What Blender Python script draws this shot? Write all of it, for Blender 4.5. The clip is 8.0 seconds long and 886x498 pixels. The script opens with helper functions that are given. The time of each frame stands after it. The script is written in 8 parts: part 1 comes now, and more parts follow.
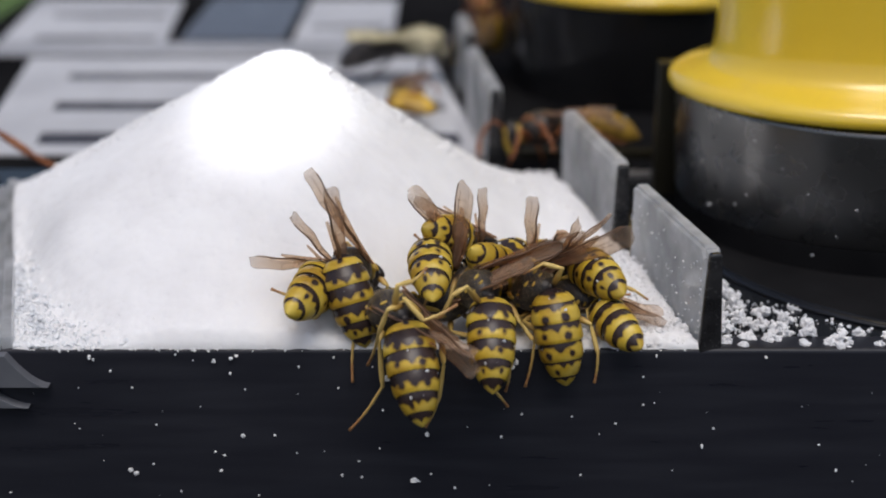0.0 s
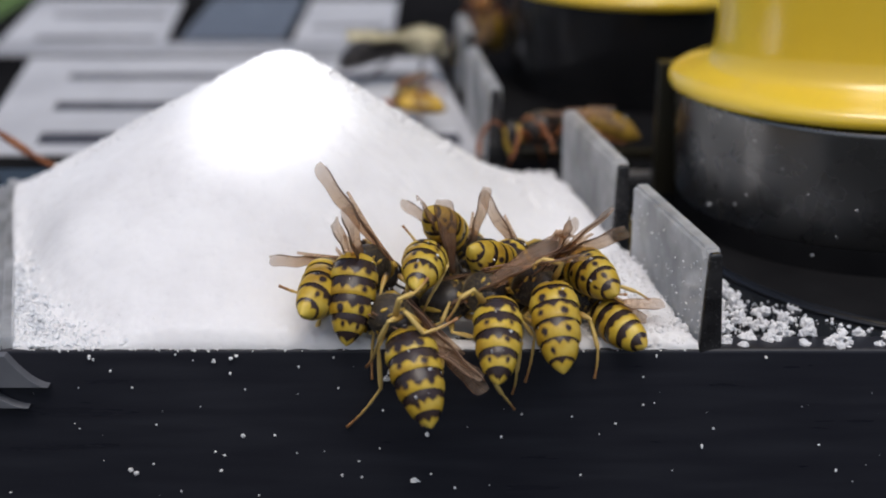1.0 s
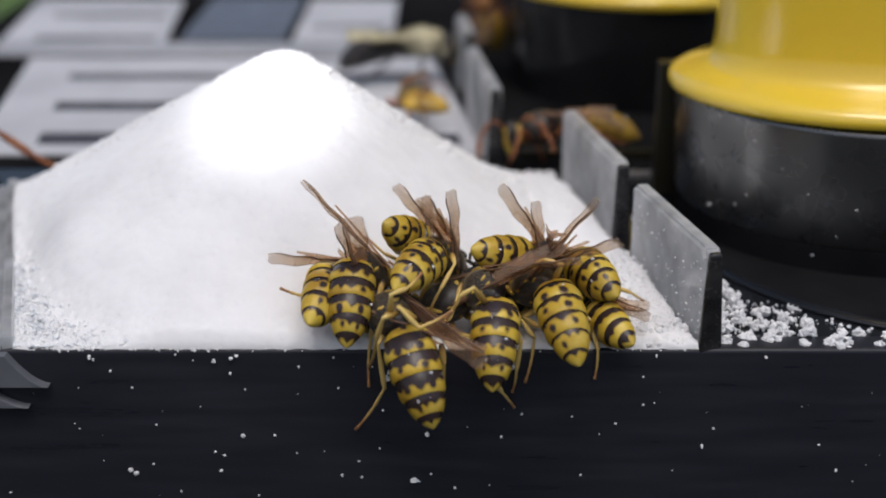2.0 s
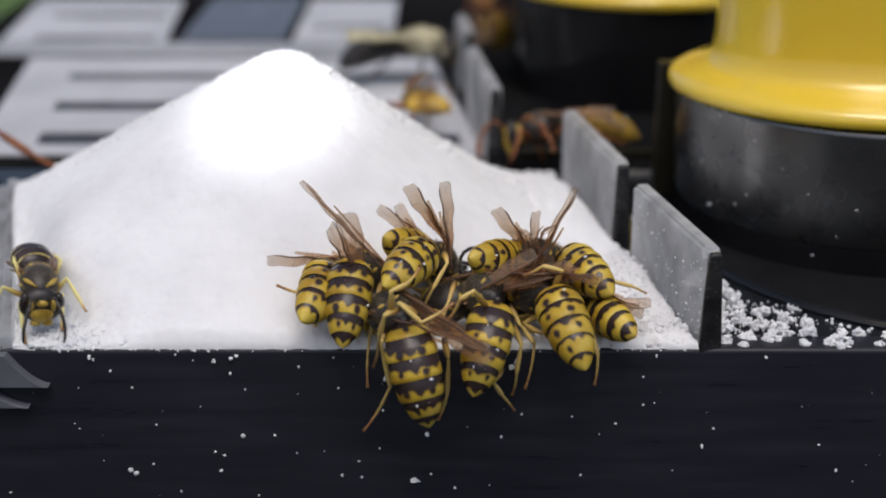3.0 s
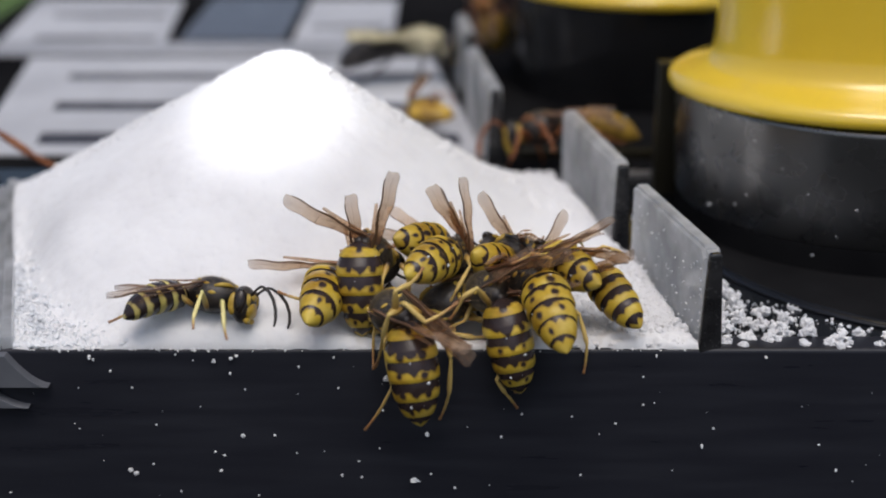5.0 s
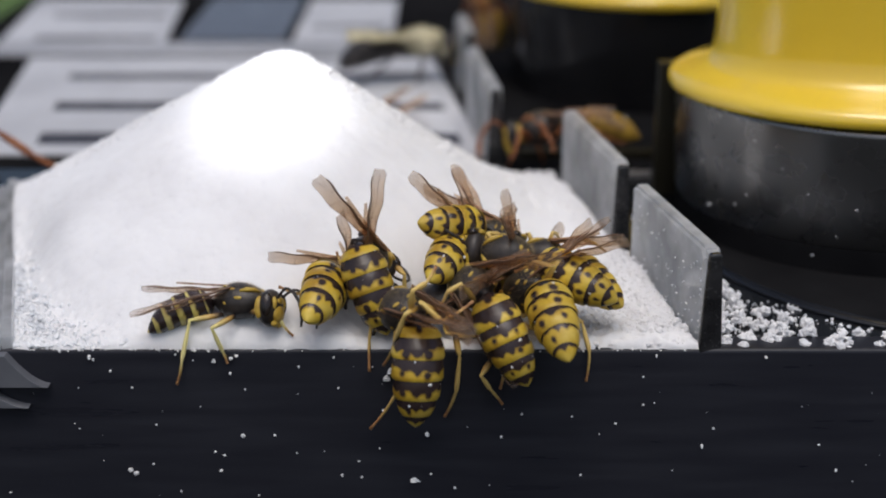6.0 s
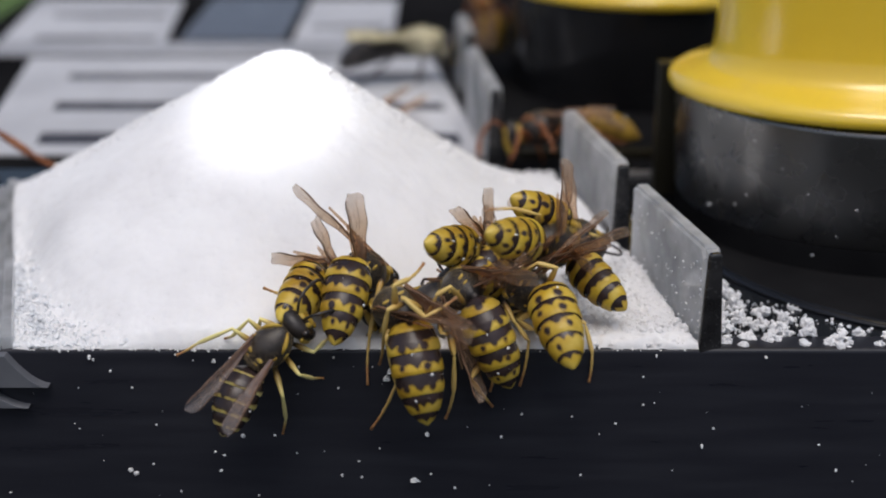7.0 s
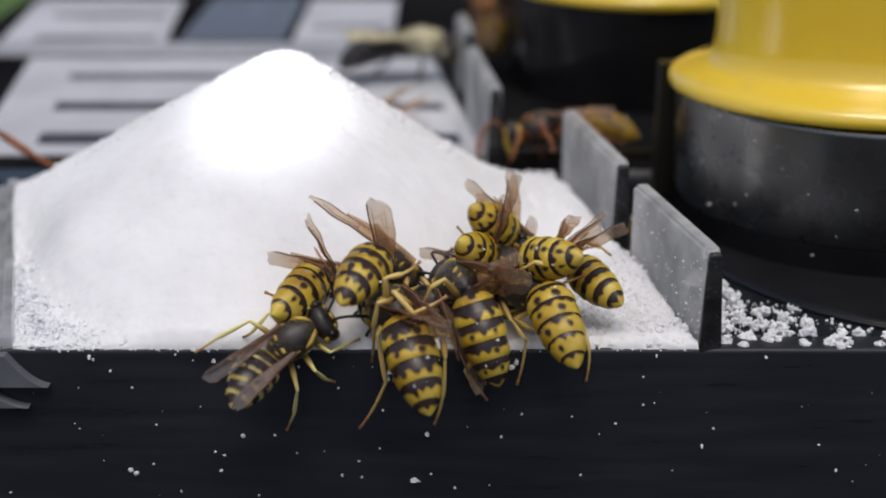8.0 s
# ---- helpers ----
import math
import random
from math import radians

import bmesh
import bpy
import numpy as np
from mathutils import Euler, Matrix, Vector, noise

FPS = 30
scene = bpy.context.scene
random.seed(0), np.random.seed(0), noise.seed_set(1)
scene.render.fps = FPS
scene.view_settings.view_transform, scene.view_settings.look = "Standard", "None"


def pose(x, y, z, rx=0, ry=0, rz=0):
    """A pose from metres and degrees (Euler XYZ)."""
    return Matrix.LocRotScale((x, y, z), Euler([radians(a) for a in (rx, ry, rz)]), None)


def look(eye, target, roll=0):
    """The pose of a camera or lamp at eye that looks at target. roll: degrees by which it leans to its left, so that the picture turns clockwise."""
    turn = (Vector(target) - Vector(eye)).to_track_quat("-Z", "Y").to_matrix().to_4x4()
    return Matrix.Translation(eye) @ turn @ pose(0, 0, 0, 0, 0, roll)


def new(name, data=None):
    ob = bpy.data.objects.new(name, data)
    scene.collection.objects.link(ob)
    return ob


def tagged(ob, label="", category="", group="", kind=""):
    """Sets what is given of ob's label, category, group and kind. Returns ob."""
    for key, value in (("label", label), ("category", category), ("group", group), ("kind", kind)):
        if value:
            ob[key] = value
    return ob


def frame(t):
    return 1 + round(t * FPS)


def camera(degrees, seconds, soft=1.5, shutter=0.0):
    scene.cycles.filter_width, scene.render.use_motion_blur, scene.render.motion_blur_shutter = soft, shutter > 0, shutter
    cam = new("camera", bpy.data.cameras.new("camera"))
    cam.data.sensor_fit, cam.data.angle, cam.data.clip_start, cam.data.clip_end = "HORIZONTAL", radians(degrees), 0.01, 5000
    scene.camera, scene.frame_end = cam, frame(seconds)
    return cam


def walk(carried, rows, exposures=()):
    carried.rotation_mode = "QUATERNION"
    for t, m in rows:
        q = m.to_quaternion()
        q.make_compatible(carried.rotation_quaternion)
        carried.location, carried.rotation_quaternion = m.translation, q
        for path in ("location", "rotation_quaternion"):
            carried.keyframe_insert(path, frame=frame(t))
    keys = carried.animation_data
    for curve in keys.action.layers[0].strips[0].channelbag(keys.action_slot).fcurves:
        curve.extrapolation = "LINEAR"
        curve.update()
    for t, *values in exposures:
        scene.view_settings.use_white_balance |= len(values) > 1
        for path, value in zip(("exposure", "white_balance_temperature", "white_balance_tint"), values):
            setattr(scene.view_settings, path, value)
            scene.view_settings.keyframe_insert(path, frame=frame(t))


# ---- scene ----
# ---- camera ----
cam = camera(35.0, 8.0, soft=1.9, shutter=0.5)
EYE = Vector((0.0, -0.0946, 0.0433))
AIM = EYE + Vector((0.0, math.cos(radians(20.5)), -math.sin(radians(20.5))))
walk(cam, [(0.0, look(EYE, AIM)), (8.0, look(EYE, AIM))], exposures=[(0.0, 0.0), (8.0, 0.0)])
cam.data.dof.use_dof = True
cam.data.dof.focus_distance = 0.104
cam.data.dof.aperture_fstop = 25.0

# ---- light: a bright overcast sky, and a torch beam on the heap ----
world = bpy.data.worlds.new("sky")
scene.world = world
world.use_nodes = True
wn = world.node_tree
sky = wn.nodes.new("ShaderNodeTexSky")
sky.sky_type, sky.sun_disc = "NISHITA", False
sky.sun_elevation, sky.sun_rotation = radians(68), radians(195)
sky.air_density, sky.dust_density, sky.ozone_density = 1.0, 4.0, 1.0
wn.nodes["Background"].inputs["Strength"].default_value = 0.11
wn.links.new(sky.outputs[0], wn.nodes["Background"].inputs["Color"])
sun = new("sun", bpy.data.lights.new("sun", "SUN"))
sun.data.energy, sun.data.angle, sun.data.color = 1.16, radians(40), (1.0, 0.98, 0.955)
sun.matrix_world = look((0.10, -0.28, 0.85), (0, 0.02, 0))
torch = new("torch_beam", bpy.data.lights.new("torch_beam", "SPOT"))
torch.data.energy, torch.data.spot_size, torch.data.spot_blend = 3.3, radians(4.8), 1.0
torch.data.shadow_soft_size, torch.data.color = 0.004, (0.93, 0.94, 1.0)
torch.matrix_world = look((-0.05, -0.16, 0.09), (-0.0142, 0.0212, 0.0147))

MM = 0.001


# ---- materials ----
def material(name, color, rough=0.5, metal=0.0, spec=0.5):
    mat = bpy.data.materials.new(name)
    mat.use_nodes = True
    b = mat.node_tree.nodes["Principled BSDF"]
    b.inputs["Base Color"].default_value = (*color, 1)
    b.inputs["Roughness"].default_value = rough
    b.inputs["Metallic"].default_value = metal
    b.inputs["Specular IOR Level"].default_value = spec
    return mat, mat.node_tree, b


def noise_node(nt, scale, detail=4.0, rough=0.55, coords="Object"):
    tc = nt.nodes.new("ShaderNodeTexCoord")
    n = nt.nodes.new("ShaderNodeTexNoise")
    n.inputs["Scale"].default_value = scale
    n.inputs["Detail"].default_value = detail
    n.inputs["Roughness"].default_value = rough
    nt.links.new(tc.outputs[coords], n.inputs["Vector"])
    return n


def ramp(nt, source, stops):
    r = nt.nodes.new("ShaderNodeValToRGB")
    while len(r.color_ramp.elements) < len(stops):
        r.color_ramp.elements.new(0.5)
    for e, (p, c) in zip(r.color_ramp.elements, stops):
        e.position = p
        e.color = (*c, 1) if len(c) == 3 else c
    nt.links.new(source, r.inputs["Fac"])
    return r


def grey(v):
    return (v, v, v)


def bumped(nt, b, source, distance, strength=0.5):
    n = nt.nodes.new("ShaderNodeBump")
    n.inputs["Distance"].default_value = distance
    n.inputs["Strength"].default_value = strength
    nt.links.new(source, n.inputs["Height"])
    nt.links.new(n.outputs[0], b.inputs["Normal"])
    return n


def mottled(name, dark, light, rough, scale, bump=0.0, spec=0.5, rough_var=0.1, low=0.35, high=0.65, metal=0.0):
    mat, nt, b = material(name, light, rough, metal, spec)
    n = noise_node(nt, scale)
    r = ramp(nt, n.outputs["Fac"], [(low, dark), (high, light)])
    nt.links.new(r.outputs[0], b.inputs["Base Color"])
    fine = noise_node(nt, scale * 7, 5)
    rr = ramp(nt, fine.outputs["Fac"], [(0.3, grey(max(0.02, rough - rough_var))), (0.7, grey(min(1, rough + rough_var)))])
    nt.links.new(rr.outputs[0], b.inputs["Roughness"])
    if bump:
        bumped(nt, b, fine.outputs["Fac"], bump)
    return mat


M_BLACK = mottled("black_plastic", (0.005, 0.006, 0.008), (0.010, 0.011, 0.014), 0.12, 90, 0.0, 0.4, 0.04)
def streaked():
    """Moulded black plastic with faint drawn lines along its length."""
    mat, nt, b = material("drawn_black_plastic", (0.008, 0.009, 0.013), 0.33, 0, 0.3)
    tc, mp, n = nt.nodes.new("ShaderNodeTexCoord"), nt.nodes.new("ShaderNodeMapping"), nt.nodes.new("ShaderNodeTexNoise")
    mp.inputs["Scale"].default_value = (90, 400, 900)
    n.inputs["Scale"].default_value, n.inputs["Detail"].default_value = 1.0, 5
    nt.links.new(tc.outputs["Object"], mp.inputs["Vector"])
    nt.links.new(mp.outputs[0], n.inputs["Vector"])
    r = ramp(nt, n.outputs["Fac"], [(0.3, (0.0145, 0.0155, 0.0220)), (0.7, (0.0230, 0.0245, 0.0325))])
    nt.links.new(r.outputs[0], b.inputs["Base Color"])
    rr = ramp(nt, n.outputs["Fac"], [(0.3, grey(0.26)), (0.7, grey(0.42))])
    nt.links.new(rr.outputs[0], b.inputs["Roughness"])
    bumped(nt, b, n.outputs["Fac"], 0.00003, 0.4)
    return mat


M_FRONT = streaked()
M_CUP = mottled("glossy_black_cup_plastic", (0.010, 0.010, 0.011), (0.016, 0.016, 0.017), 0.12, 60, 0.0, 0.2, 0.03)
M_COLLAR = mottled("satin_black_plastic", (0.003, 0.003, 0.003), (0.005, 0.005, 0.005), 0.28, 60, 0.0, 0.5, 0.03)
M_COLLAR.node_tree.nodes["Principled BSDF"].inputs["IOR"].default_value = 2.4
M_YELLOW = mottled("yellow_plastic", (0.82, 0.55, 0.035), (0.88, 0.62, 0.05), 0.20, 60, 0.0, 0.6, 0.05)
M_YELLOW.node_tree.nodes["Principled BSDF"].inputs["Coat Weight"].default_value = 0.7
M_YELLOW.node_tree.nodes["Principled BSDF"].inputs["Coat IOR"].default_value = 1.55
M_YELLOW.node_tree.nodes["Principled BSDF"].inputs["Coat Roughness"].default_value = 0.12
M_GRATE = mottled("pale_grey_plastic", (0.48, 0.48, 0.50), (0.60, 0.60, 0.62), 0.45, 70, 0.00002)
M_BAR = mottled("grey_plastic", (0.34, 0.34, 0.36), (0.44, 0.44, 0.46), 0.45, 70, 0.00002)
M_SLOT = mottled("dark_slate_plastic", (0.045, 0.046, 0.058), (0.075, 0.077, 0.095), 0.6, 70, 0.0, 0.15)
M_PANEL = mottled("slate_panel", (0.10, 0.11, 0.14), (0.13, 0.145, 0.18), 0.35, 40)
M_OLIVE = mottled("dark_olive_plastic", (0.009, 0.008, 0.005), (0.016, 0.014, 0.008), 0.4, 80, 0.0, 0.3)
# near black in place of dark surroundings, so the cup's front reflects little
M_PAVING = mottled("darkened_paving", (0.014, 0.014, 0.015), (0.03, 0.03, 0.031), 0.85, 18, 0.0006)
M_DECK = mottled("matt_black_plastic", (0.009, 0.009, 0.010), (0.016, 0.016, 0.017), 0.7, 90, 0.00001, 0.0)
M_RAIL = mottled("grey_rail_plastic", (0.16, 0.16, 0.165), (0.24, 0.24, 0.245), 0.5, 80)
M_GRASS = mottled("lawn", (0.03, 0.07, 0.015), (0.10, 0.17, 0.04), 0.9, 25, 0.002)


def frosted():
    mat, nt, b = material("hazy_clear_plastic", (0.55, 0.56, 0.57), 0.35)
    n = noise_node(nt, 300, 5)
    r = ramp(nt, n.outputs["Fac"], [(0.35, (0.66, 0.67, 0.68)), (0.68, (0.84, 0.85, 0.86))])
    nt.links.new(r.outputs[0], b.inputs["Base Color"])
    bumped(nt, b, n.outputs["Fac"], 0.00003)
    glow, mix = nt.nodes.new("ShaderNodeBsdfTranslucent"), nt.nodes.new("ShaderNodeMixShader")
    glow.inputs["Color"].default_value = (0.90, 0.91, 0.92, 1)
    mix.inputs["Fac"].default_value = 0.55
    nt.links.new(b.outputs[0], mix.inputs[1])
    nt.links.new(glow.outputs[0], mix.inputs[2])
    clear, haze = nt.nodes.new("ShaderNodeBsdfTransparent"), nt.nodes.new("ShaderNodeMixShader")
    thin = ramp(nt, noise_node(nt, 140, 5).outputs["Fac"], [(0.36, grey(0.16)), (0.66, grey(0.66))])
    nt.links.new(thin.outputs[0], haze.inputs["Fac"])
    nt.links.new(mix.outputs[0], haze.inputs[1])
    nt.links.new(clear.outputs[0], haze.inputs[2])
    nt.links.new(haze.outputs[0], nt.nodes["Material Output"].inputs["Surface"])
    return mat


M_FIN = frosted()
M_CAP = mottled("glossy_black_plastic", (0.008, 0.008, 0.009), (0.03, 0.03, 0.032), 0.22, 400, 0.00002)
M_TAB = mottled("dull_grey_plastic", (0.085, 0.09, 0.105), (0.13, 0.137, 0.155), 0.5, 120)


def powder():
    mat, nt, b = material("white_powder", (0.84, 0.84, 0.85), 0.9, 0, 0.25)
    big = noise_node(nt, 160, 5)
    r = ramp(nt, big.outputs["Fac"], [(0.3, (0.78, 0.775, 0.785)), (0.6, (0.86, 0.86, 0.87))])
    nt.links.new(r.outputs[0], b.inputs["Base Color"])
    fine = noise_node(nt, 3200, 6, 0.7)
    bumped(nt, b, fine.outputs["Fac"], 0.00012, 0.55)
    b.inputs["Subsurface Weight"].default_value = 0.15
    b.inputs["Subsurface Radius"].default_value = (0.0006, 0.0006, 0.0006)
    b.inputs["Subsurface Scale"].default_value = 1.0
    return mat


M_POWDER = powder()
M_CRUST = mottled("damp_powder_crust", (0.72, 0.74, 0.77), (0.90, 0.91, 0.92), 0.45, 900, 0.00006, 0.5)


def banded(name="banded_chitin", tones=((0.36, 0.20, 0.014), (0.62, 0.43, 0.042), (0.77, 0.60, 0.13))):
    """Glossy chitin, black bands and dots on yellow, by the distance stored in the attribute 'pattern'."""
    mat, nt, b = material(name, (0.6, 0.4, 0.03), 0.34, 0, 0.42)
    a = nt.nodes.new("ShaderNodeAttribute")
    a.attribute_name = "pattern"
    n = noise_node(nt, 1000, 5)
    who = nt.nodes.new("ShaderNodeObjectInfo")
    shift = nt.nodes.new("ShaderNodeVectorMath")
    shift.operation = "MULTIPLY_ADD"
    nt.links.new(who.outputs["Random"], shift.inputs[0])
    shift.inputs[1].default_value = (0.3, 0.2, 0.1)
    nt.links.new(n.inputs["Vector"].links[0].from_socket, shift.inputs[2])
    nt.links.new(shift.outputs[0], n.inputs["Vector"])
    mul = nt.nodes.new("ShaderNodeMath")
    mul.operation = "MULTIPLY_ADD"
    nt.links.new(n.outputs["Fac"], mul.inputs[0])
    mul.inputs[1].default_value = 0.44
    mul.inputs[2].default_value = 0.37
    add = nt.nodes.new("ShaderNodeMath")
    add.operation = "ADD"
    nt.links.new(a.outputs["Fac"], add.inputs[0])
    nt.links.new(mul.outputs[0], add.inputs[1])
    edge = ramp(nt, add.outputs[0], [(0.47, grey(0)), (0.53, grey(1))])
    tone = noise_node(nt, 420, 4)
    yel = ramp(nt, tone.outputs["Fac"], list(zip((0.30, 0.5, 0.70), tones)))
    mix = nt.nodes.new("ShaderNodeMix")
    mix.data_type = "RGBA"
    nt.links.new(edge.outputs[0], mix.inputs["Factor"])
    nt.links.new(yel.outputs[0], mix.inputs["A"])
    mix.inputs["B"].default_value = (0.5, 0.3, 0.02, 1)
    black = ramp(nt, tone.outputs["Fac"], [(0.3, (0.020, 0.012, 0.011)), (0.7, (0.058, 0.040, 0.040))])
    nt.links.new(black.outputs[0], mix.inputs["B"])
    rim = ramp(nt, add.outputs[0], [(0.40, grey(0)), (0.47, grey(0.7)), (0.53, grey(0.0))])
    warm = nt.nodes.new("ShaderNodeMix")
    warm.data_type = "RGBA"
    nt.links.new(rim.outputs[0], warm.inputs["Factor"])
    nt.links.new(mix.outputs["Result"], warm.inputs["A"])
    warm.inputs["B"].default_value = (0.15, 0.065, 0.012, 1)
    age = ramp(nt, who.outputs["Random"], [(0.0, (0.80, 0.76, 0.74)), (1.0, (1.0, 1.0, 1.0))])
    worn = nt.nodes.new("ShaderNodeMix")
    worn.data_type, worn.blend_type = "RGBA", "MULTIPLY"
    worn.inputs["Factor"].default_value = 1.0
    nt.links.new(warm.outputs["Result"], worn.inputs["A"])
    nt.links.new(age.outputs[0], worn.inputs["B"])
    nt.links.new(worn.outputs["Result"], b.inputs["Base Color"])
    gloss = ramp(nt, edge.outputs[0], [(0.0, grey(0.38)), (1.0, grey(0.27))])
    nt.links.new(gloss.outputs[0], b.inputs["Roughness"])
    fine = noise_node(nt, 5000, 3)
    bumped(nt, b, fine.outputs["Fac"], 0.00003, 0.35)
    return mat


M_BAND = banded()
M_PALE_BAND = banded("pale_banded_chitin", ((0.55, 0.45, 0.10), (0.72, 0.63, 0.20), (0.84, 0.77, 0.36)))
M_DARK = mottled("black_chitin", (0.010, 0.008, 0.008), (0.042, 0.034, 0.030), 0.42, 900, 0.00003)
M_FACE = mottled("yellow_chitin", (0.34, 0.20, 0.02), (0.58, 0.41, 0.07), 0.38, 900, 0.00002)
M_EYE = mottled("dark_compound_eye", (0.010, 0.008, 0.008), (0.03, 0.02, 0.015), 0.2, 2500, 0.00002)


def leg_chitin(name="ochre_leg_chitin", shank=(0.74, 0.54, 0.17), tarsus=(0.70, 0.49, 0.16)):
    """Dark at the hip, yellow along the shank, rusty towards the claw."""
    mat, nt, b = material(name, (0.5, 0.35, 0.1), 0.38)
    a = nt.nodes.new("ShaderNodeAttribute")
    a.attribute_name = "along"
    n = noise_node(nt, 900, 4)
    mul = nt.nodes.new("ShaderNodeMath")
    mul.operation = "MULTIPLY_ADD"
    nt.links.new(n.outputs["Fac"], mul.inputs[0])
    mul.inputs[1].default_value = 0.16
    nt.links.new(a.outputs["Fac"], mul.inputs[2])
    tone = ramp(nt, mul.outputs[0], [(0.11, (0.03, 0.018, 0.012)), (0.22, (0.46, 0.27, 0.06)), (0.42, shank), (0.76, tarsus), (0.90, (0.66, 0.45, 0.14)), (1.0, (0.40, 0.20, 0.08))])
    nt.links.new(tone.outputs[0], b.inputs["Base Color"])
    bumped(nt, b, n.outputs["Fac"], 0.00002)
    return mat


M_LEG = leg_chitin()
M_PALE_LEG = leg_chitin("lemon_leg_chitin", (0.86, 0.77, 0.30), (0.84, 0.74, 0.32))
M_VEIN = mottled("brown_wing_vein", (0.10, 0.05, 0.028), (0.22, 0.125, 0.07), 0.4, 900)
M_RUST = mottled("rusty_leg_chitin", (0.20, 0.06, 0.02), (0.32, 0.11, 0.03), 0.45, 700)
M_CREAM = mottled("cream_fur", (0.42, 0.38, 0.24), (0.62, 0.57, 0.40), 0.8, 800, 0.0001)
M_AMBER = mottled("amber_chitin", (0.12, 0.055, 0.008), (0.54, 0.34, 0.04), 0.45, 500, 0.00002)
M_HAIR = material("golden_bristle", (0.30, 0.23, 0.13), 0.5)[0]


def wing_film(name="smoky_wing_film", thin=(0.52, 0.37, 0.28), milky=(0.80, 0.65, 0.53)):
    """Thin smoky film, amber near the root and paler to the tip."""
    mat, nt, b = material(name, (0.5, 0.36, 0.26), 0.22)
    n = noise_node(nt, 700, 4)
    xyz, span = nt.nodes.new("ShaderNodeSeparateXYZ"), nt.nodes.new("ShaderNodeMapRange")
    nt.links.new(n.inputs["Vector"].links[0].from_socket, xyz.inputs[0])
    nt.links.new(xyz.outputs["Y"], span.inputs["Value"])
    span.inputs["From Max"].default_value = 0.009
    r = ramp(nt, n.outputs["Fac"], [(0.3, thin), (0.7, milky)])
    tint = ramp(nt, span.outputs[0], [(0.0, (0.84, 0.60, 0.40)), (0.5, (0.93, 0.80, 0.66)), (1.0, (0.98, 0.95, 0.92))])
    glow = nt.nodes.new("ShaderNodeBsdfTranslucent")
    for end in (b.inputs["Base Color"], glow.inputs["Color"]):
        nt.links.new(r.outputs[0], end)
    half, mix, tr = nt.nodes.new("ShaderNodeMixShader"), nt.nodes.new("ShaderNodeMixShader"), nt.nodes.new("ShaderNodeBsdfTransparent")
    half.inputs["Fac"].default_value = 0.45
    nt.links.new(b.outputs[0], half.inputs[1])
    nt.links.new(glow.outputs[0], half.inputs[2])
    nt.links.new(tint.outputs[0], tr.inputs["Color"])
    thick = nt.nodes.new("ShaderNodeMath")
    thick.operation = "MULTIPLY_ADD"
    nt.links.new(noise_node(nt, 300, 2).outputs["Fac"], thick.inputs[0])
    thick.inputs[1].default_value = 0.5
    nt.links.new(span.outputs[0], thick.inputs[2])
    alpha = ramp(nt, thick.outputs[0], [(0.3, grey(0.40)), (0.75, grey(0.36)), (1.15, grey(0.24))])
    nt.links.new(alpha.outputs[0], mix.inputs["Fac"])
    nt.links.new(tr.outputs[0], mix.inputs[1])
    nt.links.new(half.outputs[0], mix.inputs[2])
    nt.links.new(mix.outputs[0], nt.nodes["Material Output"].inputs["Surface"])
    bumped(nt, b, n.outputs["Fac"], 0.00008, 0.6)
    return mat


M_WING = wing_film()
M_GREY_WING = wing_film("grey_wing_film", (0.42, 0.38, 0.39), (0.66, 0.61, 0.62))


# ---- mesh helpers, all lengths in millimetres ----
def mesh_of(name, verts, faces, mat, smooth=True):
    me = bpy.data.meshes.new(name)
    me.from_pydata([tuple(c * MM for c in v) for v in verts], [], faces)
    me.materials.append(mat)
    if smooth:
        me.polygons.foreach_set("use_smooth", [True] * len(me.polygons))
    me.update()
    return me


def from_bm(name, bm, mat, smooth=False):
    bmesh.ops.recalc_face_normals(bm, faces=bm.faces)
    bmesh.ops.scale(bm, vec=(MM, MM, MM), verts=bm.verts)
    me = bpy.data.meshes.new(name)
    bm.to_mesh(me)
    bm.free()
    me.materials.append(mat)
    if smooth:
        me.polygons.foreach_set("use_smooth", [True] * len(me.polygons))
    return me


def part(name, me, parent, label=""):
    ob = new(name, me)
    ob.parent = parent
    return tagged(ob, label)


def block(x0, x1, y0, y1, z0, z1, bevel=0.2, segments=2):
    bm = bmesh.new()
    bmesh.ops.create_cube(bm, size=1)
    for v in bm.verts:
        v.co = Vector(((x0 + x1) / 2 + v.co.x * (x1 - x0), (y0 + y1) / 2 + v.co.y * (y1 - y0), (z0 + z1) / 2 + v.co.z * (z1 - z0)))
    if bevel:
        bmesh.ops.bevel(bm, geom=bm.edges[:], offset=bevel, segments=segments, affect="EDGES", profile=0.6)
    return bm


def lathe(profile, steps=96):
    """A turned shape from (radius, height) rings."""
    verts, faces = [], []
    for r, z in profile:
        for i in range(steps):
            a = 2 * math.pi * i / steps
            verts.append((r * math.cos(a), r * math.sin(a), z))
    for k in range(len(profile) - 1):
        for i in range(steps):
            j = (i + 1) % steps
            faces.append((k * steps + i, k * steps + j, (k + 1) * steps + j, (k + 1) * steps + i))
    return verts, faces


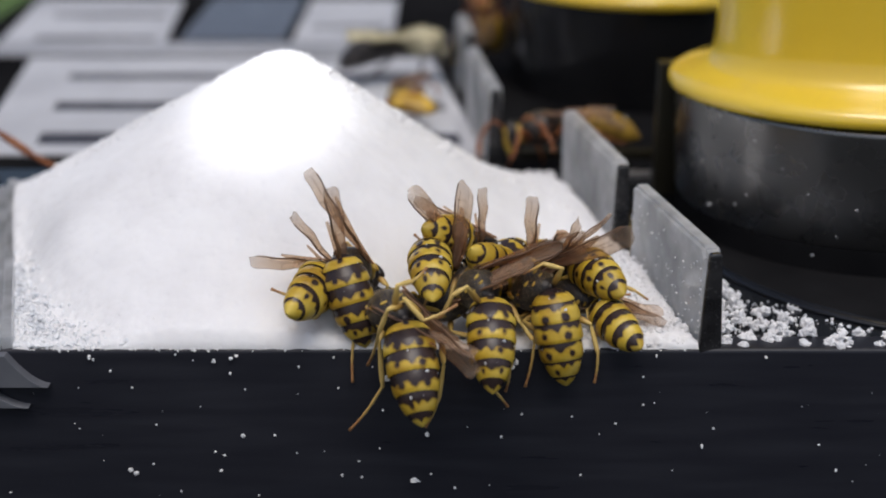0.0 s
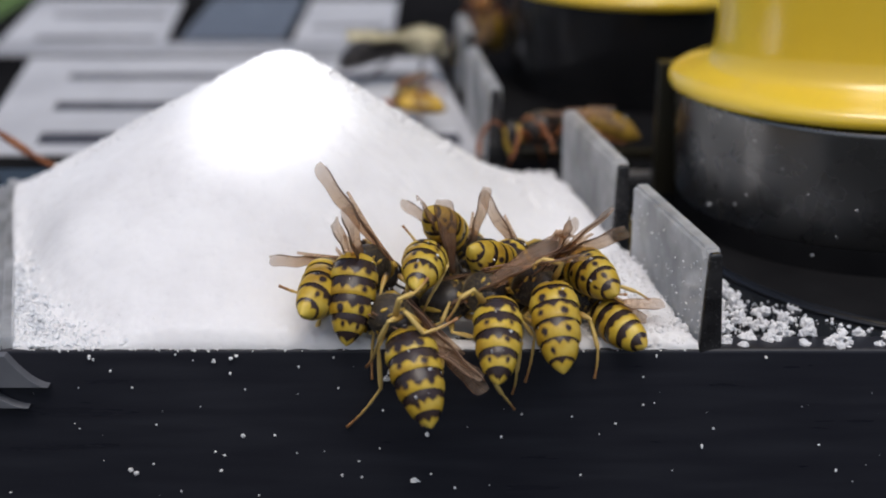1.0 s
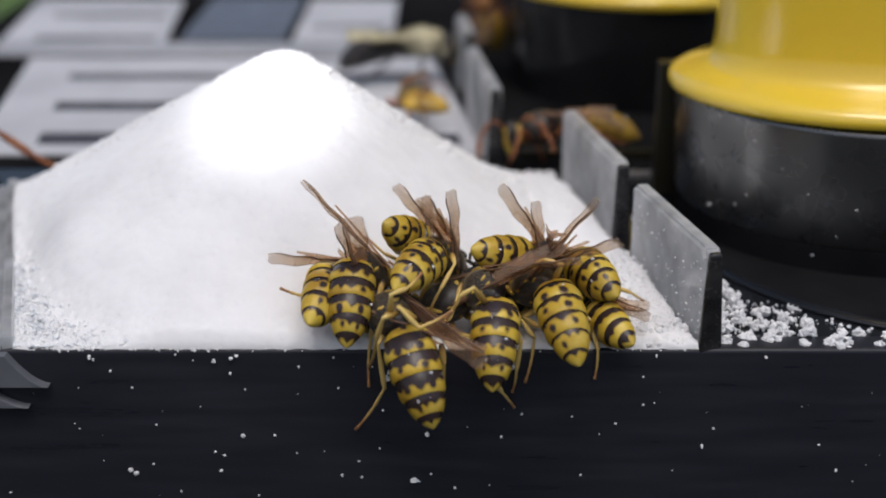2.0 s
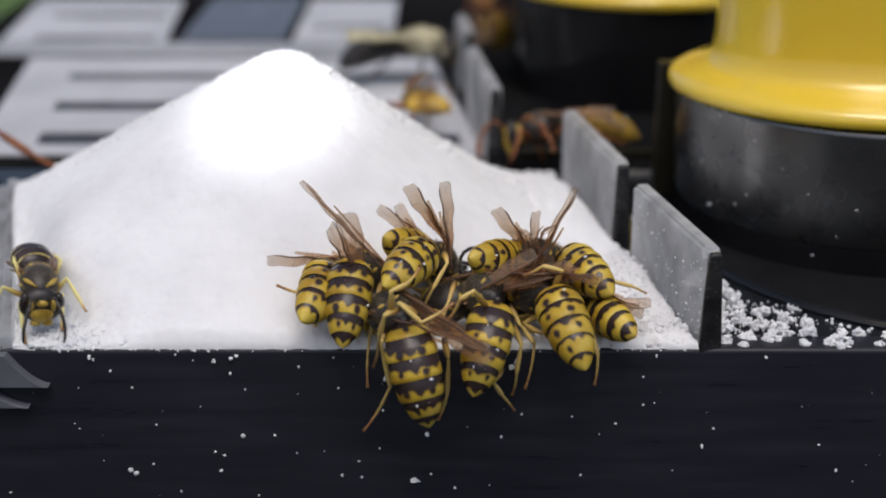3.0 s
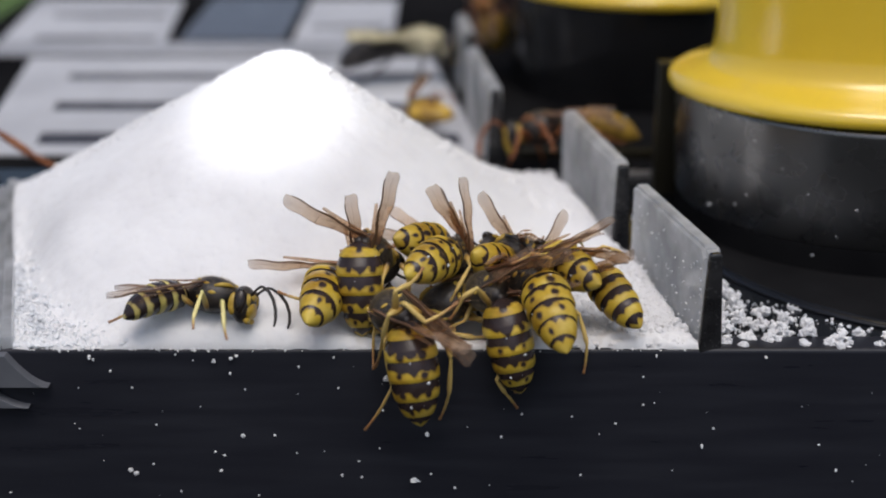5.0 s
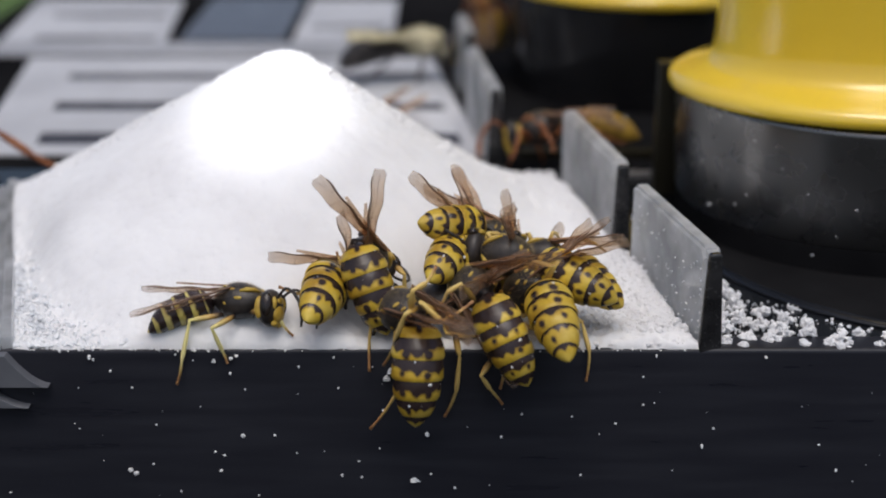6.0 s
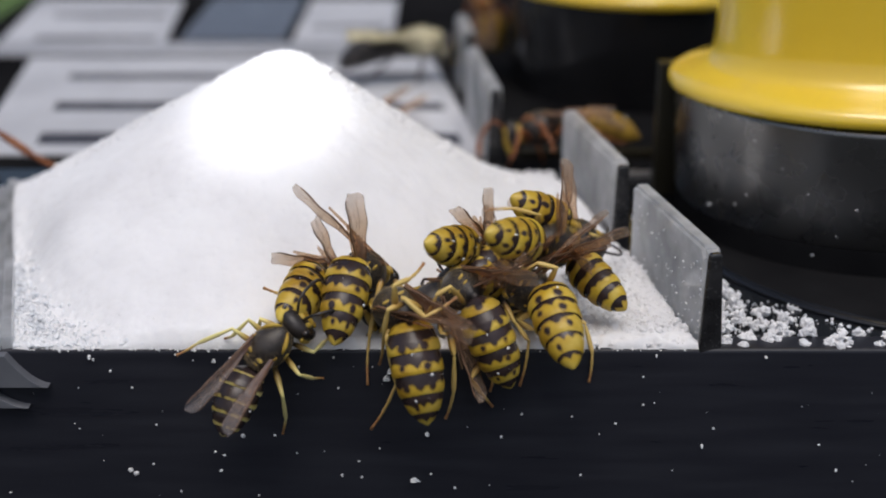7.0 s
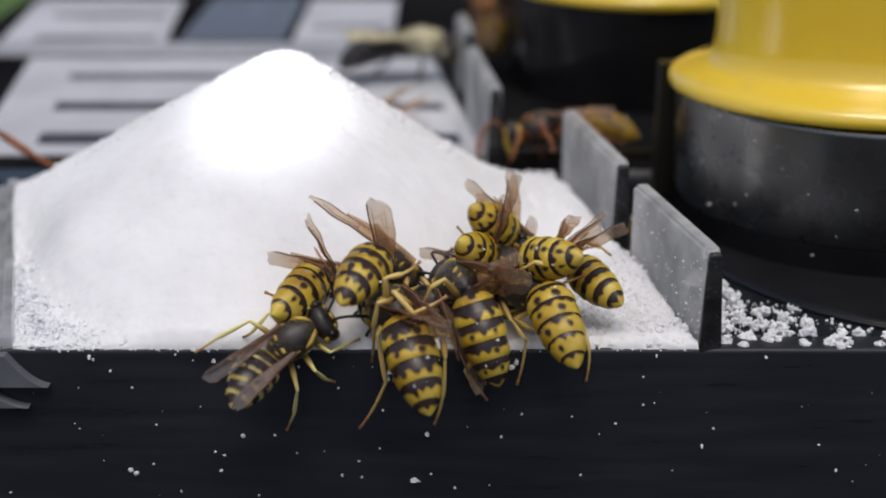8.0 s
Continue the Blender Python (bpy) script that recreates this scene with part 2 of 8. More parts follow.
def tube(points, radii, sides=8):
    """A bent limb along points, with a radius at each."""
    pts = [Vector(p) for p in points]
    verts, faces = [], []
    for i, p in enumerate(pts):
        d = (pts[min(i + 1, len(pts) - 1)] - pts[max(i - 1, 0)]).normalized()
        side = d.cross(Vector((0.31, 0.2, 0.93))).normalized()
        up = side.cross(d)
        for k in range(sides):
            a = 2 * math.pi * k / sides
            verts.append(tuple(p + (side * math.cos(a) + up * math.sin(a)) * radii[i]))
    for i in range(len(pts) - 1):
        for k in range(sides):
            j = (k + 1) % sides
            faces.append((i * sides + k, i * sides + j, (i + 1) * sides + j, (i + 1) * sides + k))
    faces.append(tuple(range(sides))[::-1])
    faces.append(tuple((len(pts) - 1) * sides + k for k in range(sides)))
    return verts, faces


def egg(rx, ry, rz, cx=0, cy=0, cz=0, rings=18, steps=24, shape=None):
    """An egg with its poles on y; shape(s) scales each ring from s = -1 to 1."""
    verts, faces = [], []
    for k in range(rings + 1):
        a = -math.pi / 2 + math.pi * k / rings
        y, r = math.sin(a), max(math.cos(a), 0.002)
        f = shape(y) if shape else 1
        for i in range(steps):
            b = 2 * math.pi * i / steps
            verts.append((cx + rx * r * f * math.sin(b), cy + ry * y, cz + rz * r * f * math.cos(b)))
    for k in range(rings):
        for i in range(steps):
            j = (i + 1) % steps
            faces.append((k * steps + i, k * steps + j, (k + 1) * steps + j, (k + 1) * steps + i))
    return verts, faces


def joined(*shapes):
    verts, faces = [], []
    for v, f in shapes:
        n = len(verts)
        verts += list(v)
        faces += [tuple(i + n for i in g) for g in f]
    return verts, faces


def single(name, me, label, category, kind="", group=""):
    return tagged(new(name, me), label, category, group, kind)


# ---- the setting ----
def setting():
    bm = bmesh.new()
    bmesh.ops.create_grid(bm, x_segments=1, y_segments=1, size=400000)
    bmesh.ops.translate(bm, vec=(0, 0, -32), verts=bm.verts)
    single("ground", from_bm("ground", bm, M_GRASS), "green lawn out of focus", "lawn", "structure")
    # added out of view; its dark colour keeps the cup's reflection dark
    single("paving", from_bm("paving", block(-900, 900, -1500, 190, -34, -31.8, 0), M_PAVING), "unseen paving under the feeder, darkened for the cup's reflection", "paving", "structure")
    base = tagged(new("feeder_base"), "black plastic feeder base with a flat front", "feeder base", "", "structure")
    part("front_beam", from_bm("front_beam", block(-70.2, 110, 0, 2.6, -31.8, 0.0, 0.35, 3), M_FRONT, True), base)
    part("front_deck", from_bm("front_deck", block(-70.2, 110, 2.6, 46, -31.8, -0.35, 0), M_BLACK), base, "polished black deck")
    part("deck", from_bm("deck", block(-70.2, 110, 46, 150, -31.8, -0.352, 0), M_DECK), base)


def grate(name, x0, x1, y0, y1, slots, sx0, sx1, skew=0.0, top=-0.02):
    """A pale plate with real slots between its bars; skew leans its sides."""
    ob = tagged(new(name), "pale grey plastic grating plate with long slots", "grating plate", "grating plates")

    def piece(title, a, b, c, d):
        bm = block(a, b, c, d, -0.36, top, 0.1)
        for v in bm.verts:
            v.co.x += skew * (v.co.y - y0)
        part(title, from_bm(title, bm, M_GRATE), ob)

    for a, b in ((x0, sx0), (sx1, x1)):
        piece("plate_end", a, b, y0, y1)
    bm = block(sx0 - 1, sx1 + 1, y0 + 1, y1 - 1, -0.355, -0.28, 0)
    for v in bm.verts:
        v.co.x += skew * (v.co.y - y0)
    part("liner", from_bm("liner", bm, M_SLOT), ob, "dark grey liner under the slots")
    edges = [y0] + [v for s in slots for v in s] + [y1]
    for a, b in zip(edges[0::2], edges[1::2]):
        piece("bar", sx0, sx1, a, b)
    return ob


def fin(x0, y0, x1, y1, h, label, thick=1.4):
    """An upright divider with a chamfered front top corner and a rounded upper edge."""
    a, b = Vector((x0, y0, 0)), Vector((x1, y1, 0))
    length = (b - a).length
    ob = tagged(new("divider_fin"), label, "divider", "divider fins")
    bm = bmesh.new()
    outline = [(0.0, -0.35), (0.05, h * 0.55), (0.2, h * 0.9), (0.7, h), (length, h), (length, -0.35)]
    face = bm.faces.new([bm.verts.new((-thick / 2, p, z)) for p, z in outline])
    r = bmesh.ops.extrude_face_region(bm, geom=[face])
    bmesh.ops.translate(bm, vec=(thick, 0, 0), verts=[v for v in r["geom"] if isinstance(v, bmesh.types.BMVert)])
    bmesh.ops.recalc_face_normals(bm, faces=bm.faces)
    bmesh.ops.bevel(bm, geom=bm.edges[:], offset=0.28, segments=2, affect="EDGES")
    part("blade", from_bm("blade", bm, M_FIN), ob)
    bm = block(-thick * 0.5, thick * 0.5, -0.5, 0.12, -0.35, h * 0.97, 0.27, 4)
    for v in bm.verts:
        v.co.x *= (1.30 - 0.30 * v.co.z / h) * (1 - 0.45 * max(0, v.co.z / h - 0.86) / 0.11)
        v.co.y += 0.35 * max(0, v.co.z / h - 0.85)
    part("end_cap", from_bm("end_cap", bm, M_CAP, True), ob, "glossy black end strip")
    ang = math.atan2(-(b - a).x, (b - a).y)
    ob.matrix_world = Matrix.Translation(a * MM) @ Matrix.Rotation(ang, 4, "Z")
    return ob


def cup(x, y, lean, collar):
    ob = tagged(new("feeder_cup"), "black round feeder cup with a yellow flanged lid", "feeder cup", "feeder cups")
    v, f = lathe([(0.01, -0.35), (16.85, -0.35), (16.85, -0.3), (16.85, -0.2), (16.96, 2.15), (16.96, 2.27), (16.9, 2.28), (0.01, 2.28)])
    part("cup_wall", mesh_of("cup_wall", v, f, M_DECK), ob)
    v, f = lathe([(16.2, 12.45), (17.7, 12.1), (18.1, 12.2), (18.25, 12.7), (18.08, 13.25), (17.6, 13.6), (16.9, 13.9), (16.0, 14.2), (15.2, 14.5), (14.7, 14.9), (14.4, 15.4), (14.2, 16.1), (14.1, 17), (14.05, 19),
                  (13.9, 45), (13.7, 62), (13.0, 63.2), (0.01, 63.4)])
    lid_mesh = mesh_of("lid", v, f, M_YELLOW)
    v, f = lathe([(0.01, 2.3), (16.93, 2.3), (16.97, 2.32), (17.0, 2.5), (17.36, 8.5), (17.45, 12.0), (17.45, 12.2), (17.2, 12.6), (0.01, 12.6)])
    part("cup_collar", mesh_of("cup_collar", v, f, collar), ob, "satin dark grey collar under the lid")
    lid = part("lid", lid_mesh, ob, "glossy yellow lid")
    lid.matrix_basis = pose(0, 0, 0, lean, 0, 0)
    ob.location = (x * MM, y * MM, 0)
    return ob


def heap_height(x, y):
    cx, cy = -13.3, 25.0
    dx, dy = x - cx, y - cy
    r = math.sqrt(dx * dx + dy * dy + 1.2)
    c = dx / (r + 0.001)
    slope = 0.655 + 0.088 * c + 0.05 * max(0, -dy / (r + 0.001)) ** 2
    n1 = noise.noise((x * 0.10, y * 0.10, 1.7)) * 0.45
    n2 = noise.noise((x * 0.9, y * 0.9, 9.0)) * 0.05 + noise.noise((x * 2.3, y * 2.3, 2.0)) * 0.06 + noise.noise((x * 4.9, y * 4.9, 6.0)) * 0.05
    crest = max(0.0, min(1.0, (y - 22.5) / 3))
    n2 += crest * (0.22 * noise.noise((x * 1.1, y * 1.1, 31.0)) + 0.20 * noise.noise((x * 2.3, y * 2.3, 33.0)) + 0.10 * noise.noise((x * 4.0, y * 4.0, 35.0)))
    cone = min(17.9 - slope * r, 16.8 - 0.06 * r)
    flat = 0.75 + 0.25 * noise.noise((x * 0.2, y * 0.2, 7.0))
    k = 0.8
    h = math.log(math.exp(cone / k) + math.exp(flat / k)) * k + n1 * min(1, max(0.25, cone / 8)) + n2
    grain = max(math.exp(-((max(0, 9 - x) / 4) ** 2 + (max(0, y - 12) / 6) ** 2)), math.exp(-max(0, y - 0.5) / 1.2))
    h += grain * (0.20 * noise.noise((x * 1.9, y * 1.9, 3.0)) + 0.14 * noise.noise((x * 3.6, y * 3.6, 8.0)))
    h += 1.3 * math.exp(-((x - 11.5) ** 2 / 45 + (y - 30) ** 2 / 130))
    h += 1.1 * math.exp(-((x - 16.5) ** 2 / 8 + (y - 13) ** 2 / 60))
    h -= 1.4 * math.exp(-((x - 1) ** 2 / 90 + (y - 7) ** 2 / 30))
    crust = math.exp(-(max(0, x - tray_left(y) - max(0.5, 6.5 - 0.6 * y)) / 3.0) ** 2) * math.exp(-(max(0, y - 16) / 4) ** 2)
    flakes = 0.27 + 0.45 * noise.noise((x * 1.1, y * 1.6, 21.0)) + 0.5 * noise.noise((x * 2.7, y * 3.2, 23.0))
    h += crust * 0.88 * (flakes - h)
    return h


def tray_left(y):
    return -32.2 - 0.275 * y


def heap():
    """The heap spreads over a tray that widens to the back."""
    nx, ny = 260, 260
    verts, faces = [], []
    for j in range(ny + 1):
        for i in range(nx + 1):
            u = i / nx
            back = 43.6 - 6.1 * max(0, 1 - u / 0.16) ** 1.5 - 3.6 * max(0, min(1, (u - 0.85) / 0.12)) + 0.5 * noise.noise((u * 40, 8.0, 0.0)) + 0.5 * noise.noise((u * 130, 2.0, 0.0))
            y = 0.13 + (back - 0.13) * max(0, j - 1) / (ny - 1)
            left = tray_left(y) + 0.3
            right = 18.9 - 0.2 * y + 0.35 * noise.noise((y * 1.1, 3.0, 0.0)) + 0.25 * noise.noise((y * 3.1, 5.0, 0.0))
            x = left + (right - left) * u
            edge = max(0.0, min(1.0, (right - x) / 1.2 + 0.45, (x - left) / 0.5 + 0.35, (y - 0.13) / 0.9 + 0.12 + 0.08 * noise.noise((x * 1.7, 4.0, 2.0)), (back - y) / 1.4 + 0.05))
            h = heap_height(x, y) * (1 - (1 - edge) ** 2) - 0.05
            bare = max(0.0, min(1.0, noise.noise((x * 1.0, y * 2.0, 12.0)) * 5 - 0.3))
            bare *= max(0.4 * math.exp(-(max(0, x + 24.5) / 2.5) ** 2 - (max(0, y - 0.5) / 0.5) ** 2), 0.9 * math.exp(-(max(0, 10 - x) / 2) ** 2 - (max(0, y - 0.7) / 0.6) ** 2))
            h = h * (1 - bare) - 0.2 * bare
            verts.append((x, y + (0.1 * noise.noise((x, y, 5.0)) if j else 0.03), max(h, -0.3) if j else -0.3))
    for j in range(ny):
        for i in range(nx):
            a = j * (nx + 1) + i
            faces.append((a, a + 1, a + nx + 2, a + nx + 1))
    single("powder_heap", mesh_of("powder_heap", verts, faces, M_POWDER), "heap of fine white powder filling the feeder tray", "powder heap", "stuff")


def lump(rng, size):
    """A small angular grain."""
    v, f = egg(size, size, size, 0, 0, 0, 4, 6)
    q = [rng.uniform(0.7, 1.3) for _ in range(3)]
    w = [rng.uniform(0.6, 1.3) for _ in v]
    return [(a * q[0] * k, b * q[1] * k, c * q[2] * k) for (a, b, c), k in zip(v, w)], f


def grains(name, places, label, seed, rough=False, mat=None):
    rng = random.Random(seed)
    shapes = []
    for x, y, z, size in places:
        v, f = lump(rng, size)
        shapes.append(([(a + x, b + y, c + z) for a, b, c in v], f))
    single(name, mesh_of(name, *joined(*shapes), mat or M_POWDER, rough), label, "powder grains", "stuff")


def spilled():
    rng = random.Random(11)
    out = []
    outside = lambda x, y: math.hypot(x - 45.3, y - 25.5) > 24.3
    for _ in range(330):
        x = 20.9 + min(abs(rng.gauss(0, 8)), rng.uniform(0, 15))
        y = rng.uniform(0.3, 10.0)
        if outside(x, y):
            size = rng.choice((0.04, 0.06, 0.09, 0.13, 0.19))
            out.append((x, y, -0.32 + size * 0.8, size))
    heaps = [(21.2, 12.6, 1.3, 2.2), (22.3, 10.6, 1.1, 1.7), (21.4, 9.0, 1.1, 1.3), (23.4, 8.6, 0.8, 1.1), (21.5, 6.4, 1.0, 1.2), (23.0, 5.4, 0.8, 0.9), (21.4, 4.0, 0.7, 1.0), (24.3, 4.4, 0.7, 1.2), (25.6, 3.0, 0.9, 1.3),
             (24.6, 1.8, 0.6, 0.8), (23.0, 2.2, 0.5, 0.7), (27.6, 2.6, 0.6, 1.3), (29.6, 1.2, 1.0, 1.0), (27.0, 0.9, 0.35, 0.5), (26.6, 5.6, 0.5, 0.7), (28.0, 5.0, 0.4, 0.6), (31.6, 3.0, 0.35, 0.7), (32.6, 0.9, 0.3, 0.4), (33.6, 2.4, 0.4, 0.5),
             (21.2, 1.4, 0.45, 0.6), (22.2, 0.8, 0.3, 0.3), (24.9, 7.0, 0.6, 0.8), (30.4, 3.4, 0.3, 0.4)]
    for cx, cy, r, high in heaps:
        if not outside(cx, cy):
            continue
        for _ in range(int(75 * r)):
            size = rng.uniform(0.06, 0.22) + (0.16 if rng.random() < 0.12 else 0)
            a, q = rng.uniform(0, 6.3), rng.random() ** 0.6
            out.append((cx + r * q * math.cos(a), cy + 0.8 * r * q * math.sin(a), -0.32 + size * 0.8 + rng.random() * high * (1 - 0.8 * q), size))
    grains("spilled_powder", out, "white powder crumbs spilled on the black base", 5)
    rng = random.Random(23)
    face = []
    for _ in range(34):
        size = rng.choice((0.03, 0.04, 0.055, 0.07)) * rng.uniform(0.8, 1.3)
        face.append((rng.uniform(-33, 34), -size * 0.4, -12.5 * rng.random() ** 1.3 - 0.2, size))
    for _ in range(160):
        face.append((rng.uniform(-31, 19) if rng.random() < 0.6 else rng.uniform(-31, -16), rng.uniform(-0.02, 0.3), rng.uniform(-0.15, 0.05), rng.uniform(0.04, 0.12)))
    for x, z, size in ((-23.8, -10.0, 0.24), (-23.4, -10.3, 0.18), (-2.1, -10.9, 0.30), (-1.2, -7.0, 0.20), (4.4, -7.2, 0.14), (19.6, -8.0, 0.16), (-15.1, -7.1, 0.17), (-12.7, -7.1, 0.11), (-16.9, -10.1, 0.14), (-26.2, -0.6, 0.18), (-25.9, -0.8, 0.12), (-15.8, -1.9, 0.14), (-24.7, -1.7, 0.12), (-10.7, -1.4, 0.11), (-7.8, -3.1, 0.10), (-32.1, -1.7, 0.13), (15.0, -4.5, 0.11)):
        face.append((x, -size * 0.5, z, size))
    for x, z, size in ((10.5, -10.5, 0.10), (-7.7, -10.5, 0.13), (-20.1, -11.9, 0.10), (30.0, -10.1, 0.12), (-27.2, -3.1, 0.09), (-17.3, -8.5, 0.10), (-3.9, -1.7, 0.40), (-4.2, -2.3, 0.30), (5.1, -1.4, 0.28), (5.4, -1.0, 0.22), (11.8, -7.0, 0.08), (20.4, -6.5, 0.09), (17.5, -10.1, 0.07), (28.5, -7.9, 0.09), (-15.7, -0.7, 0.16), (-15.3, -0.5, 0.13), (-19.8, -0.4, 0.12), (-8.1, -0.6, 0.12)):
        face.append((x, -size * 0.5, z, size))
    for x, z, size in ((-16.6, -8.8, 0.11), (-11.1, -8.6, 0.09), (-6.4, -9.3, 0.09), (-6.2, -10.7, 0.08), (-4.8, -8.2, 0.08), (-0.9, -10.4, 0.09), (0.9, -11.6, 0.10), (5.9, -5.3, 0.09), (9.7, -5.5, 0.09), (14.9, -2.2, 0.09), (13.0, -6.1, 0.09), (-17.0, -0.9, 0.17), (-23.2, -3.1, 0.11), (-21.6, -6.2, 0.07), (-4.5, -5.0, 0.10), (15.8, -0.5, 0.12), (-33.2, -12.0, 0.08), (23.9, -0.6, 0.13)):
        face.append((x, -size * 0.5, z, size))
    for x, y, z, size in ((23.5, 22.9, 3.6, 0.14), (25.2, 20.3, 4.5, 0.09), (25.9, 19.4, 5.6, 0.07), (30.2, 15.9, 6.8, 0.09), (33.9, 14.2, 6.0, 0.12), (30.9, 15.5, 1.6, 0.10), (26.2, 19.1, 10.5, 0.08), (22.9, 24.2, 7.2, 0.07), (23.8, 22.3, 11.8, 0.06), (28.2, 17.2, 8.6, 0.05), (24.6, 21.1, 7.4, 0.05), (32.6, 14.7, 3.5, 0.06)):
        face.append((x, y, z, size))
    grains("powder_specks", face, "white powder specks clinging to the black front", 7)
    rng = random.Random(31)
    top = []
    for _ in range(5200):
        pick = rng.random()
        if pick < 0.45:
            y = rng.uniform(0.6, 17) if rng.random() < 0.7 else rng.uniform(0.4, 4)
            x, size = rng.uniform(6 + 0.3 * y, 18.8 - 0.2 * y), rng.uniform(0.07, 0.2) + (0.2 * rng.random() if rng.random() < 0.2 else 0)
        elif pick < 0.49:
            x, y, size = -32 + abs(rng.gauss(0, 3.0)), 0.4 + abs(rng.gauss(0, 1.0)), rng.uniform(0.08, 0.22)
        elif pick < 0.60:
            x, y, size = rng.uniform(-22, 17), rng.uniform(0.4, 1.6), rng.uniform(0.05, 0.15)
        elif pick < 0.68:
            x, y, size = rng.uniform(-4, 11), rng.uniform(35, 40), rng.uniform(0.12, 0.4)
        else:
            x, y, size = rng.uniform(-36, 12), rng.uniform(23.5, 33), rng.uniform(0.10, 0.30)
        if not tray_left(y) + 0.9 < x < 18.7 - 0.2 * y:
            continue
        lift = heap_height(x, y) if y > 1.6 else 0.4 * heap_height(x, y)
        top.append((x, y, lift - 0.05 - (0.3 if x > 0 and y < 20 else 0.55) * size, size))
    for _ in range(110):
        t, h = rng.random() ** 1.3, rng.random() ** 1.6
        top.append((19.7 - 3.3 * t - 0.73, 0.6 + 15.6 * t, 0.4 + 6.0 * h, rng.uniform(0.03, 0.11)))
    grains("powder_clods", top, "loose white powder grains on the heap", 9, True)
    rng = random.Random(43)
    crust = []
    for _ in range(1300):
        y = 0.35 + 15 * rng.random() ** 2.0
        x = tray_left(y) + 0.55 + min(abs(rng.gauss(0, 1)) * max(0.7, 3.6 - 0.32 * y), 9.5)
        size = rng.uniform(0.06, 0.16) + (0.14 * rng.random() if rng.random() < 0.2 else 0)
        lift = max(0.10, heap_height(x, y) * min(1, 0.25 + 0.4 * y))
        crust.append((x, y, lift + rng.uniform(-0.04, 0.03), size))
    grains("powder_crust", crust, "greyish damp crust of powder along the tray's side", 13, True, M_CRUST)


def tray_wall():
    """The low clear wall on the tray's far side from the cup, and two clear corner tabs on the front."""
    ob = tagged(new("tray_wall"), "low hazy clear plastic wall beside the powder", "tray wall")
    bm = block(-0.45, 0.45, 0.0, 40.0, -0.35, 0.9, 0.15)
    me = from_bm("wall_blade", bm, M_FIN)
    part("wall_blade", me, ob)
    part("wall_foot", from_bm("wall_foot", block(-4.0, -0.5, 0.0, 40.0, -0.36, 0.25, 0.1), M_FIN), ob)
    part("tray_floor", from_bm("tray_floor", block(0.5, 13.0, 0.2, 30.0, -0.34, 0.13, 0.03), M_TAB), ob)
    ob.matrix_world = Matrix.Translation((tray_left(0) * MM, 0.25 * MM, 0)) @ Matrix.Rotation(math.atan(0.275), 4, "Z")
    for x1, x2, z0, z1 in ((-31.2, -29.2, -2.7, -0.15), (-32.6, -30.8, -4.4, -3.1)):
        bm = bmesh.new()
        front = [(-36, z0), (x2, z0)] + [(x2 + (x1 - 1.0 - x2) * q, z0 + (z1 - z0) * q ** 1.7) for q in (0.15, 0.3, 0.45, 0.6, 0.75, 0.9, 1.0)] + [(-36, z1)]
        face = bm.faces.new([bm.verts.new((x, -0.9, z)) for x, z in front])
        r = bmesh.ops.extrude_face_region(bm, geom=[face])
        bmesh.ops.translate(bm, vec=(0, 0.88, 0), verts=[v for v in r["geom"] if isinstance(v, bmesh.types.BMVert)])
        bmesh.ops.recalc_face_normals(bm, faces=bm.faces)
        bmesh.ops.bevel(bm, geom=bm.edges[:], offset=0.03, segments=1, affect="EDGES")
        single("corner_tab", from_bm("corner_tab", bm, M_TAB), "dull grey plastic corner tab on the black front", "tab", "", "corner tabs")


# ---- wasps ----
PROFILE = [(0.0, 0.16), (0.03, 0.40), (0.08, 0.70), (0.15, 0.90), (0.25, 0.99), (0.38, 1.0), (0.52, 0.97), (0.66, 0.89), (0.78, 0.75), (0.88, 0.55), (0.945, 0.34), (0.98, 0.17), (1.0, 0.03)]
CUTS = [0.0, 0.14, 0.335, 0.53, 0.715, 0.875, 1.0]
LENGTH, RADIUS = 8.0, 1.85


def girth(s):
    for (a, ra), (b, rb) in zip(PROFILE, PROFILE[1:]):
        if s <= b:
            f = (s - a) / (b - a)
            return ra + (rb - ra) * f
    return PROFILE[-1][1]


